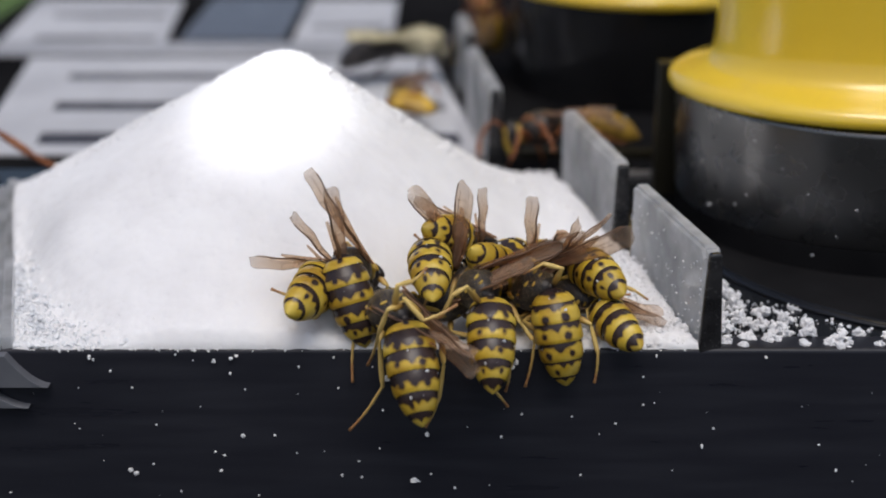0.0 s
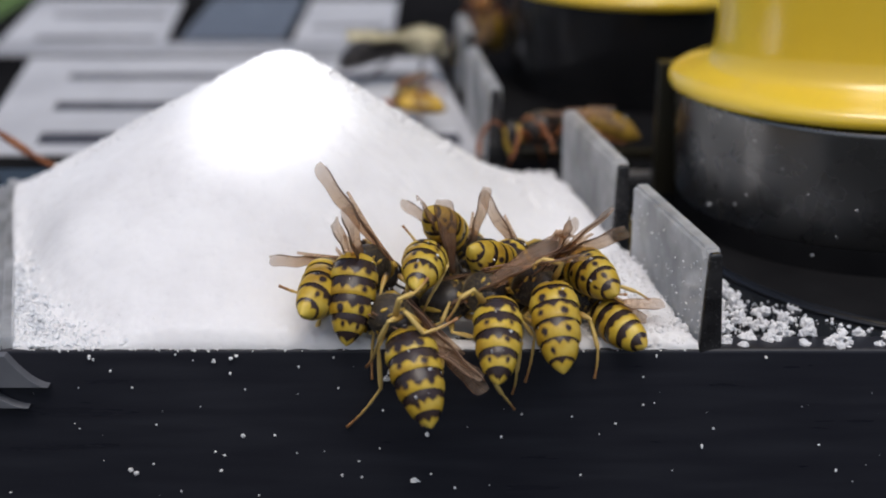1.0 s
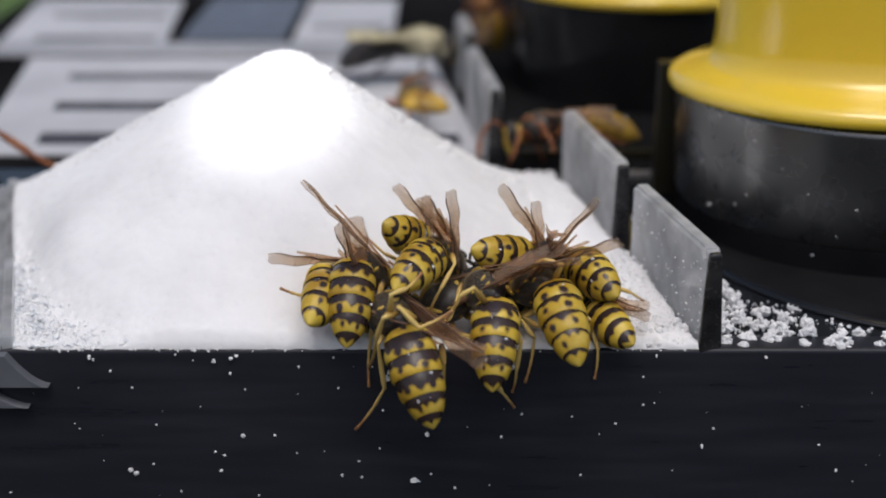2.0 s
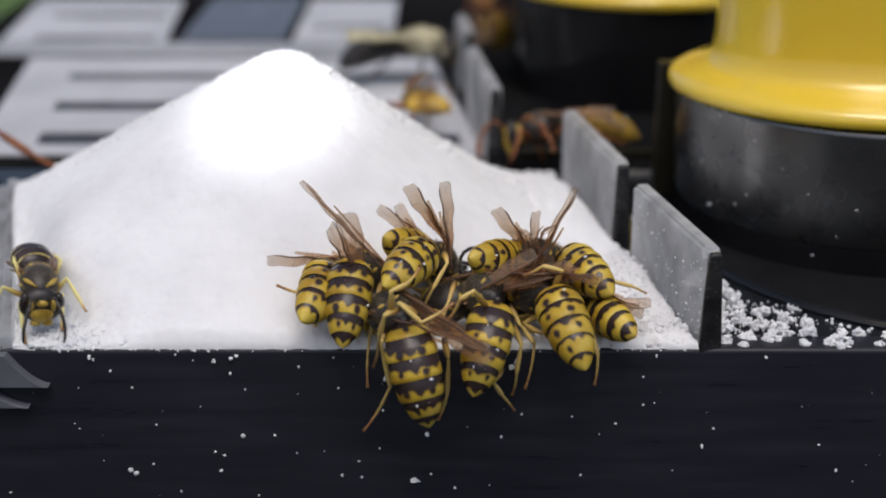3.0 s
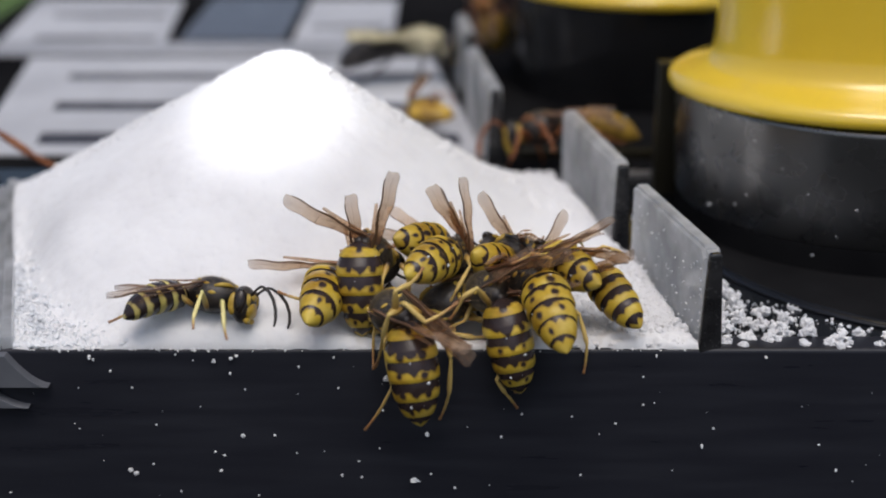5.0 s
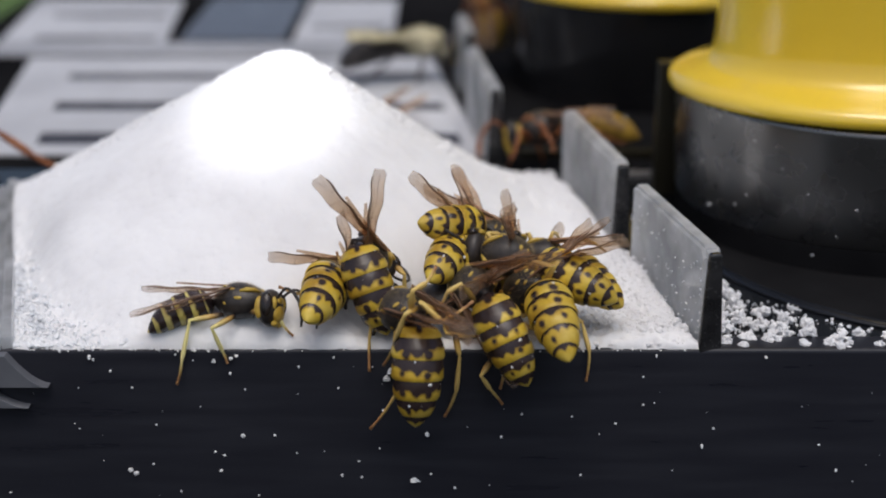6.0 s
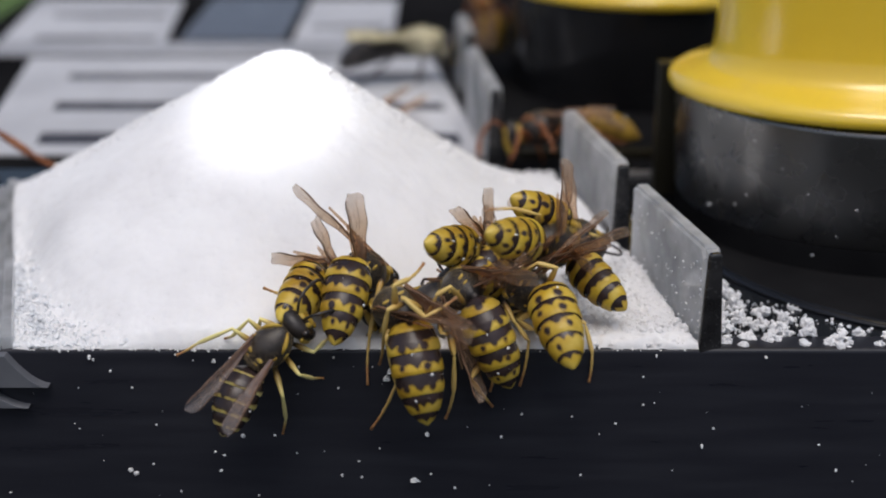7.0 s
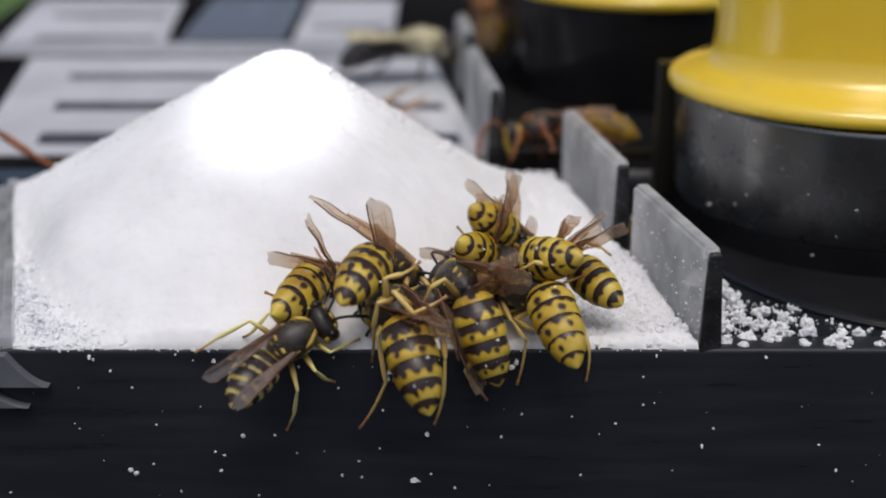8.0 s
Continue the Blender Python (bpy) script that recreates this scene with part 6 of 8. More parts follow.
    walk(honey["right"], [(0.0, pose(0.00130, 0.00220, 0.00120, 123.3, 0.4, -86.5)),
        (0.5, pose(0.00130, 0.00220, 0.00120, 128.1, 9.8, -95.9)),
        (1.0, pose(0.00130, 0.00220, 0.00120, 125.9, 2.5, -86.4)),
        (1.5, pose(0.00130, 0.00220, 0.00120, 128.9, -2.9, -83.1)),
        (3.0, pose(0.00130, 0.00220, 0.00120, 122.0, -21.1, -56.7)),
        (3.25, pose(0.00130, 0.00220, 0.00120, 111.2, 22.2, -64.9)),
        (3.5, pose(0.00130, 0.00220, 0.00120, 78.4, 60.3, -96.3)),
        (4.0, pose(0.00130, 0.00220, 0.00120, 56.1, 59.0, -119.1)),
        (4.5, pose(0.00130, 0.00220, 0.00120, 34.4, 31.2, -158.0)),
        (4.8, pose(0.00130, 0.00220, 0.00120, 97.4, 34.6, -106.6)),
        (5.2, pose(0.00130, 0.00220, 0.00120, 116.0, 12.1, -64.7)),
        (6.0, pose(0.00130, 0.00220, 0.00120, 80.8, 7.4, -26.1)),
        (6.1, pose(0.00130, 0.00220, 0.00120, 86.4, 15.0, 16.3)),
        (6.2, pose(0.00130, 0.00220, 0.00120, 92.0, 18.1, 59.8)),
        (6.3, pose(0.00130, 0.00220, 0.00120, 85.4, 17.8, 56.4)),
        (6.5, pose(0.00130, 0.00220, 0.00120, 73.6, 24.7, 59.8)),
        (6.8, pose(0.00130, 0.00220, 0.00120, 81.9, -8.4, 87.1)),
        (6.9, pose(0.00130, 0.00220, 0.00120, 31.7, -0.4, 94.6)),
        (7.0, pose(0.00130, 0.00220, 0.00120, -0.7, 13.0, 102.6)),
        (7.05, pose(0.00130, 0.00220, 0.00120, -29.7, 23.4, 122.5)),
        (7.1, pose(0.00130, 0.00220, 0.00120, -57.4, 41.5, 136.3)),
        (7.2, pose(0.00130, 0.00220, 0.00120, 120.4, 89.7, 17.2)),
        (7.5, pose(0.00130, 0.00220, 0.00120, 57.5, 102.4, -21.3)),
        (8.0, pose(0.00130, 0.00220, 0.00120, 91.0, 77.6, -39.5))])
    walk(ivory["body"], [(0.0, pose(0.00172, 0.00850, 0.00565, -84.3, 50.0, -132.8)),
        (0.5, pose(0.00158, 0.00850, 0.00588, -80.7, 49.6, -128.0)),
        (1.0, pose(0.00093, 0.00850, 0.00551, 66.9, 134.1, 9.1)),
        (1.5, pose(-0.00191, 0.00850, 0.00559, 86.1, 129.9, 34.8)),
        (3.0, pose(-0.00186, 0.00850, 0.00433, 92.1, 129.8, 42.5)),
        (3.5, pose(-0.00337, 0.00850, 0.00584, 78.1, 130.8, 24.3)),
        (4.0, pose(-0.00106, 0.00850, 0.00471, -72.4, 47.9, -117.0)),
        (4.5, pose(-0.00097, 0.00850, 0.00480, -70.7, 47.3, -114.7)),
        (6.0, pose(0.00299, 0.00850, 0.00658, -74.9, 48.5, -120.4)),
        (6.5, pose(0.00514, 0.00850, 0.00724, 62.2, 136.3, 2.5)),
        (7.0, pose(0.00950, 0.00850, 0.00668, 82.8, 130.1, 30.5)),
        (7.5, pose(0.00343, 0.00850, 0.00668, -65.0, 45.1, -106.9)),
        (8.0, pose(0.00512, 0.00850, 0.00574, 75.3, 131.4, 20.5))])
    walk(ivory["abdomen"], [(0.0, pose(0.00000, 0.00000, 0.00000, -17.8, 3.3, 14.8)),
        (0.5, pose(0.00000, 0.00000, 0.00000, -21.1, 3.1, 14.8)),
        (1.0, pose(0.00000, 0.00000, 0.00000, -20.3, -3.2, -8.1)),
        (1.5, pose(0.00000, 0.00000, 0.00000, -23.2, 0.5, 2.0)),
        (3.0, pose(0.00000, 0.00000, 0.00000, -23.6, 3.3, 7.0)),
        (3.5, pose(0.00000, 0.00000, 0.00000, -27.0, -0.5, -4.2)),
        (4.0, pose(0.00000, 0.00000, 0.00000, -17.3, 6.3, 17.9)),
        (4.5, pose(0.00000, 0.00000, 0.00000, -16.7, 6.6, 19.2)),
        (6.0, pose(0.00000, 0.00000, 0.00000, 2.4, -0.4, 23.5)),
        (6.5, pose(0.00000, 0.00000, 0.00000, -20.5, -1.3, -4.5)),
        (7.0, pose(0.00000, 0.00000, 0.00000, -1.5, 0.4, 7.5)),
        (7.5, pose(0.00000, 0.00000, 0.00000, 3.9, -1.5, 31.3)),
        (8.0, pose(0.00000, 0.00000, 0.00000, -14.2, -0.2, -0.6))])
    walk(ivory["left"], [(0.0, pose(-0.00130, 0.00220, 0.00120, -48.1, -57.8, -135.6)),
        (0.5, pose(-0.00130, 0.00220, 0.00120, -35.4, -66.0, -142.6)),
        (1.0, pose(-0.00130, 0.00220, 0.00120, -44.4, -27.7, -139.6)),
        (1.5, pose(-0.00130, 0.00220, 0.00120, -13.0, -76.6, 177.5)),
        (3.0, pose(-0.00130, 0.00220, 0.00120, -34.8, -62.9, -152.7)),
        (3.5, pose(-0.00130, 0.00220, 0.00120, 0.1, -44.2, -158.9)),
        (4.0, pose(-0.00130, 0.00220, 0.00120, -60.3, -36.5, -111.7)),
        (4.5, pose(-0.00130, 0.00220, 0.00120, -63.4, -38.3, -111.0)),
        (6.0, pose(-0.00130, 0.00220, 0.00120, -75.8, -47.6, -115.9)),
        (6.5, pose(-0.00130, 0.00220, 0.00120, -34.3, -49.3, -161.7)),
        (7.0, pose(-0.00130, 0.00220, 0.00120, -39.2, -41.8, -135.3)),
        (7.5, pose(-0.00130, 0.00220, 0.00120, 69.0, -100.4, 100.0)),
        (8.0, pose(-0.00130, 0.00220, 0.00120, -60.3, -39.6, -138.3))])
    walk(ivory["right"], [(0.0, pose(0.00130, 0.00220, 0.00120, 15.1, 15.2, 149.0)),
        (0.5, pose(0.00130, 0.00220, 0.00120, 20.0, 11.9, 150.1)),
        (1.0, pose(0.00130, 0.00220, 0.00120, -2.5, 23.2, 125.5)),
        (1.5, pose(0.00130, 0.00220, 0.00120, 18.2, 23.1, 152.5)),
        (3.0, pose(0.00130, 0.00220, 0.00120, -8.7, 29.5, 151.8)),
        (3.5, pose(0.00130, 0.00220, 0.00120, 18.6, 39.8, 170.0)),
        (4.0, pose(0.00130, 0.00220, 0.00120, -16.4, 36.4, 172.4)),
        (4.5, pose(0.00130, 0.00220, 0.00120, -44.5, 22.7, 150.4)),
        (6.0, pose(0.00130, 0.00220, 0.00120, -24.0, 11.9, 135.5)),
        (6.5, pose(0.00130, 0.00220, 0.00120, -14.2, 27.9, 122.2)),
        (7.0, pose(0.00130, 0.00220, 0.00120, -26.1, 14.3, 121.5)),
        (7.5, pose(0.00130, 0.00220, 0.00120, 11.8, 3.2, 159.2)),
        (8.0, pose(0.00130, 0.00220, 0.00120, -31.1, 19.0, 117.5))])
    walk(jet["body"], [(0.0, pose(0.00468, 0.00700, 0.00379, 65.1, 140.9, 8.7)),
        (0.5, pose(0.00485, 0.00700, 0.00379, 76.7, 136.3, 26.2)),
        (1.0, pose(0.00485, 0.00700, 0.00393, 72.0, 137.7, 19.2)),
        (1.5, pose(0.00704, 0.00700, 0.00443, 88.7, 134.7, 43.1)),
        (3.0, pose(0.00523, 0.00700, 0.00436, -84.7, 45.0, -127.6)),
        (3.5, pose(0.00488, 0.00700, 0.00425, -77.5, 43.9, -117.2)),
        (4.0, pose(0.00488, 0.00700, 0.00418, -73.6, 42.8, -111.6)),
        (4.5, pose(0.00489, 0.00700, 0.00409, 83.5, 135.1, 35.8)),
        (6.0, pose(0.00443, 0.00850, 0.00208, -86.8, 45.2, -130.4)),
        (6.5, pose(0.00447, 0.00850, 0.00181, 83.8, 135.0, 36.3)),
        (7.0, pose(0.00447, 0.00850, 0.00181, 71.4, 137.9, 18.4)),
        (7.5, pose(0.00447, 0.00850, 0.00181, 63.6, 141.8, 6.3)),
        (8.0, pose(0.00447, 0.00850, 0.00181, 86.2, 134.8, 39.6))])
    walk(jet["abdomen"], [(0.0, pose(0.00000, 0.00000, 0.00000, -22.7, 1.0, 3.8)),
        (0.5, pose(0.00000, 0.00000, 0.00000, -19.0, 2.1, 10.4)),
        (1.0, pose(0.00000, 0.00000, 0.00000, -20.1, 1.8, 8.6)),
        (1.5, pose(0.00000, 0.00000, 0.00000, 3.7, -0.7, 17.5)),
        (3.0, pose(0.00000, 0.00000, 0.00000, -13.9, -3.3, 26.1)),
        (3.5, pose(0.00000, 0.00000, 0.00000, -14.3, -3.0, 19.7)),
        (4.0, pose(0.00000, 0.00000, 0.00000, -12.8, 0.2, 18.7)),
        (4.5, pose(0.00000, 0.00000, 0.00000, -19.2, 2.3, 11.3)),
        (6.0, pose(0.00000, 0.00000, 0.00000, -23.0, 3.3, 15.0)),
        (6.5, pose(0.00000, 0.00000, 0.00000, -27.4, 2.8, 11.4)),
        (7.0, pose(0.00000, 0.00000, 0.00000, -29.5, 1.3, 5.1)),
        (7.5, pose(0.00000, 0.00000, 0.00000, -30.1, 0.0, 0.1)),
        (8.0, pose(0.00000, 0.00000, 0.00000, -27.0, 3.9, 12.1))])
    walk(jet["left"], [(0.0, pose(-0.00130, 0.00220, 0.00120, 152.0, -102.2, -10.1)),
        (0.5, pose(-0.00130, 0.00220, 0.00120, 124.6, -107.5, 27.8)),
        (1.0, pose(-0.00130, 0.00220, 0.00120, -71.1, -44.6, -137.6)),
        (1.5, pose(-0.00130, 0.00220, 0.00120, -89.9, -52.9, -119.8)),
        (3.0, pose(-0.00130, 0.00220, 0.00120, 16.1, -82.9, 157.7)),
        (3.5, pose(-0.00130, 0.00220, 0.00120, 56.6, -82.9, 118.8)),
        (4.0, pose(-0.00130, 0.00220, 0.00120, 117.0, -84.5, 58.7)),
        (4.5, pose(-0.00130, 0.00220, 0.00120, -41.0, -64.2, -148.2)),
        (6.0, pose(-0.00130, 0.00220, 0.00120, 46.1, -115.2, 85.7)),
        (6.5, pose(-0.00130, 0.00220, 0.00120, 83.5, -119.0, 54.0)),
        (7.0, pose(-0.00130, 0.00220, 0.00120, -74.4, -47.3, -139.3)),
        (7.5, pose(-0.00130, 0.00220, 0.00120, -62.1, -36.2, -144.1)),
        (8.0, pose(-0.00130, 0.00220, 0.00120, 74.4, -115.6, 59.5))])
    walk(jet["right"], [(0.0, pose(0.00130, 0.00220, 0.00120, -3.6, 7.1, 90.9)),
        (0.5, pose(0.00130, 0.00220, 0.00120, 8.8, 10.4, 129.3)),
        (1.0, pose(0.00130, 0.00220, 0.00120, -1.7, 7.3, 97.5)),
        (1.5, pose(0.00130, 0.00220, 0.00120, -4.9, 12.0, 143.0)),
        (3.0, pose(0.00130, 0.00220, 0.00120, 17.1, 7.6, 151.9)),
        (3.5, pose(0.00130, 0.00220, 0.00120, 19.7, 0.7, 136.5)),
        (4.0, pose(0.00130, 0.00220, 0.00120, 26.0, -6.0, 137.0)),
        (4.5, pose(0.00130, 0.00220, 0.00120, 2.3, 6.7, 104.7)),
        (6.0, pose(0.00130, 0.00220, 0.00120, 11.9, 2.7, 105.1)),
        (6.5, pose(0.00130, 0.00220, 0.00120, -14.7, 8.1, 116.7)),
        (7.0, pose(0.00130, 0.00220, 0.00120, -15.6, 9.2, 105.8)),
        (7.5, pose(0.00130, 0.00220, 0.00120, -36.0, 17.3, 111.2)),
        (8.0, pose(0.00130, 0.00220, 0.00120, -8.7, 6.2, 114.4))])
    walk(nook["body"], [(0.0, pose(0.00246, 0.00320, 0.00315, -16.7, -27.6, 100.9)),
        (4.5, pose(0.00264, 0.00320, 0.00306, -18.9, -27.1, 103.7)),
        (6.0, pose(0.00195, 0.00320, 0.00315, -19.4, -25.7, 104.1)),
        (8.0, pose(0.00132, 0.00320, 0.00315, -20.8, -27.7, 106.4))])
    walk(nook["abdomen"], [(0.0, pose(0.00000, 0.00000, 0.00000, 13.5, -13.3, 43.7)),
        (4.5, pose(0.00000, 0.00000, 0.00000, 15.8, -13.6, 39.7)),
        (6.0, pose(0.00000, 0.00000, 0.00000, 16.5, -14.8, 40.8)),
        (8.0, pose(0.00000, 0.00000, 0.00000, 16.0, -13.0, 38.1))])
    walk(nook["left"], [(0.0, pose(-0.00130, 0.00220, 0.00120, 30.6, -7.8, 159.4)),
        (4.5, pose(-0.00130, 0.00220, 0.00120, 29.8, -9.5, 166.4)),
        (6.0, pose(-0.00130, 0.00220, 0.00120, 26.7, -9.1, 164.8)),
        (8.0, pose(-0.00130, 0.00220, 0.00120, 27.1, -11.5, 162.4))])
    walk(nook["right"], [(0.0, pose(0.00130, 0.00220, 0.00120, -133.4, 85.4, 38.8)),
        (4.5, pose(0.00130, 0.00220, 0.00120, -22.0, 93.6, 154.1)),
        (6.0, pose(0.00130, 0.00220, 0.00120, -139.0, 84.5, 31.9)),
        (8.0, pose(0.00130, 0.00220, 0.00120, -90.7, 97.2, 60.2))])
    walk(walker["body"], [(0.0, pose(-0.04734, 0.00350, 0.00395, 2.9, 5.5, -95.6)),
        (1.7, pose(-0.04607, 0.00350, 0.00395, 3.0, 8.0, -104.3)),
        (2.4, pose(-0.03581, 0.00350, 0.00440, 3.1, 15.5, -107.6)),
        (2.8, pose(-0.03053, 0.00750, 0.00489, -5.4, -6.7, -161.6)),
        (2.9, pose(-0.03175, 0.00700, 0.00452, -7.3, -6.4, -162.6)),
        (3.0, pose(-0.03126, 0.00620, 0.00380, -8.1, -7.1, -160.6)),
        (3.1, pose(-0.03038, 0.00580, 0.00372, -8.7, -7.7, -158.8)),
        (3.2, pose(-0.02967, 0.00520, 0.00401, -7.9, -13.0, -141.6)),
        (3.3, pose(-0.02880, 0.00420, 0.00329, -5.1, -14.1, -137.4)),
        (3.4, pose(-0.02652, 0.00300, 0.00351, 2.8, -18.3, -117.6)),
        (3.5, pose(-0.02662, 0.00240, 0.00366, 1.3, -26.1, -104.5)),
        (4.0, pose(-0.02343, 0.00240, 0.00357, 3.3, -23.9, -118.7)),
        (4.5, pose(-0.02039, 0.00240, 0.00366, 2.7, -25.0, -112.5)),
        (5.2, pose(-0.01851, 0.00240, 0.00343, -0.6, -26.4, -100.7)),
        (5.8, pose(-0.01671, 0.00240, 0.00320, -6.0, -26.6, -82.5)),
        (6.0, pose(-0.01704, 0.00227, 0.00289, 7.0, -25.4, -109.9)),
        (6.2, pose(-0.01660, 0.00200, 0.00250, 14.4, -25.4, -110.0)),
        (6.3, pose(-0.01578, 0.00120, 0.00157, 24.0, 33.3, -85.6)),
        (6.4, pose(-0.01361, -0.00300, -0.00113, 87.6, 48.1, -41.4)),
        (6.5, pose(-0.01306, -0.00310, -0.00349, 98.1, 24.3, -23.5)),
        (6.6, pose(-0.01367, -0.00320, -0.00285, 54.7, 33.2, -31.4)),
        (6.7, pose(-0.01358, -0.00290, -0.00186, 56.8, 35.2, -28.1)),
        (6.8, pose(-0.01373, -0.00260, -0.00087, 52.0, 29.8, -37.3)),
        (7.0, pose(-0.01395, -0.00253, -0.00014, 57.1, 36.6, -37.1)),
        (7.2, pose(-0.01381, -0.00247, -0.00035, 54.5, 29.3, -34.2)),
        (7.5, pose(-0.01328, -0.00237, -0.00112, 53.6, 38.0, -42.6)),
        (7.8, pose(-0.01275, -0.00227, 0.00010, 52.1, 37.3, -32.8)),
        (8.0, pose(-0.01265, -0.00220, 0.00060, 40.2, 45.4, -41.4))])
    walk(walker["abdomen"], [(0.0, pose(0.00000, 0.00000, 0.00000, -6.3, 8.0, 33.3)),
        (1.7, pose(0.00000, 0.00000, 0.00000, -8.4, 8.5, 41.0)),
        (2.4, pose(0.00000, 0.00000, 0.00000, -4.2, 3.6, 44.9)),
        (2.8, pose(0.00000, 0.00000, 0.00000, 12.1, 0.0, -0.0)),
        (2.9, pose(0.00000, 0.00000, 0.00000, 13.3, -1.6, 3.2)),
        (3.0, pose(0.00000, 0.00000, 0.00000, 12.4, -2.6, 5.0)),
        (3.1, pose(0.00000, 0.00000, 0.00000, 12.2, -4.5, 8.7)),
        (3.2, pose(0.00000, 0.00000, 0.00000, 14.1, 0.7, -1.6)),
        (3.3, pose(0.00000, 0.00000, 0.00000, 10.5, -2.1, 5.7)),
        (3.4, pose(0.00000, 0.00000, 0.00000, 19.3, -0.1, 0.4)),
        (3.5, pose(0.00000, 0.00000, 0.00000, 31.1, -4.4, 58.6)),
        (4.0, pose(0.00000, 0.00000, 0.00000, 29.0, -8.4, 65.5)),
        (4.5, pose(0.00000, 0.00000, 0.00000, 24.4, -6.1, 56.9)),
        (5.2, pose(0.00000, 0.00000, 0.00000, 21.9, -3.7, 43.0)),
        (5.8, pose(0.00000, 0.00000, 0.00000, 18.6, -0.9, 19.2)),
        (6.0, pose(0.00000, 0.00000, 0.00000, 23.8, -0.9, 28.7)),
        (6.2, pose(0.00000, 0.00000, 0.00000, 14.9, 2.7, 28.8)),
        (6.3, pose(0.00000, 0.00000, 0.00000, -22.5, 1.9, 15.0)),
        (6.4, pose(0.00000, 0.00000, 0.00000, -42.9, 23.9, 27.9)),
        (6.5, pose(0.00000, 0.00000, 0.00000, -49.5, 2.7, -0.8)),
        (6.6, pose(0.00000, 0.00000, 0.00000, -8.7, 4.6, 16.7)),
        (6.7, pose(0.00000, 0.00000, 0.00000, -11.3, 3.4, 7.2)),
        (6.8, pose(0.00000, 0.00000, 0.00000, -4.1, 7.7, 22.8)),
        (7.0, pose(0.00000, 0.00000, 0.00000, -12.5, 8.9, 28.9)),
        (7.2, pose(0.00000, 0.00000, 0.00000, -6.5, 7.9, 17.4)),
        (7.5, pose(0.00000, 0.00000, 0.00000, -26.4, 10.8, 21.3)),
        (7.8, pose(0.00000, 0.00000, 0.00000, -8.1, 5.8, 9.9)),
        (8.0, pose(0.00000, 0.00000, 0.00000, -35.7, 7.4, 27.7))])
    walk(walker["left"], [(0.0, pose(-0.00130, 0.00220, 0.00120, 164.7, -34.2, 65.3)),
        (1.7, pose(-0.00130, 0.00220, 0.00120, -19.0, -146.4, -104.6)),
        (2.4, pose(-0.00130, 0.00220, 0.00120, -23.4, -140.9, -98.5)),
        (2.6, pose(-0.00130, 0.00220, 0.00120, -40.8, -151.9, -66.5)),
        (2.67, pose(-0.00130, 0.00220, 0.00120, 171.9, -27.2, 67.1)),
        (2.73, pose(-0.00130, 0.00220, 0.00120, -168.5, -10.6, 34.3)),
        (2.8, pose(-0.00130, 0.00220, 0.00120, -160.1, 17.1, 3.8)),
        (2.9, pose(-0.00130, 0.00220, 0.00120, -160.9, 15.3, 6.0)),
        (3.0, pose(-0.00130, 0.00220, 0.00120, -163.7, 19.8, 7.4)),
        (3.1, pose(-0.00130, 0.00220, 0.00120, -165.0, 21.3, 13.0)),
        (3.2, pose(-0.00130, 0.00220, 0.00120, -168.0, 14.2, 5.4)),
        (3.3, pose(-0.00130, 0.00220, 0.00120, -168.9, 4.4, 6.7)),
        (3.4, pose(-0.00130, 0.00220, 0.00120, -175.1, -1.5, -3.1)),
        (3.5, pose(-0.00130, 0.00220, 0.00120, -165.9, -2.5, 0.1)),
        (4.0, pose(-0.00130, 0.00220, 0.00120, -169.0, -7.7, 9.3)),
        (4.5, pose(-0.00130, 0.00220, 0.00120, -173.8, -12.2, 13.4)),
        (5.2, pose(-0.00130, 0.00220, 0.00120, -172.9, -15.8, 21.0)),
        (5.8, pose(-0.00130, 0.00220, 0.00120, -175.2, -14.1, 4.6)),
        (6.0, pose(-0.00130, 0.00220, 0.00120, 179.8, -15.1, 31.1)),
        (6.2, pose(-0.00130, 0.00220, 0.00120, 177.9, -10.3, 4.0)),
        (6.25, pose(-0.00130, 0.00220, 0.00120, 174.8, -52.1, 3.2)),
        (6.3, pose(-0.00130, 0.00220, 0.00120, 13.9, -85.7, 161.2)),
        (6.4, pose(-0.00130, 0.00220, 0.00120, 28.6, -62.2, -158.5)),
        (6.5, pose(-0.00130, 0.00220, 0.00120, -63.2, -162.9, -27.1)),
        (6.6, pose(-0.00130, 0.00220, 0.00120, 33.4, -35.3, -163.6)),
        (6.7, pose(-0.00130, 0.00220, 0.00120, 38.0, -30.5, -179.2)),
        (6.8, pose(-0.00130, 0.00220, 0.00120, 43.0, -38.3, 167.2)),
        (7.0, pose(-0.00130, 0.00220, 0.00120, 42.4, -33.6, 169.7)),
        (7.2, pose(-0.00130, 0.00220, 0.00120, 44.8, -35.7, 161.2)),
        (7.5, pose(-0.00130, 0.00220, 0.00120, 52.4, -30.8, 159.0)),
        (7.8, pose(-0.00130, 0.00220, 0.00120, 40.4, -29.4, 161.7)),
        (8.0, pose(-0.00130, 0.00220, 0.00120, 36.3, -27.8, 170.9))])
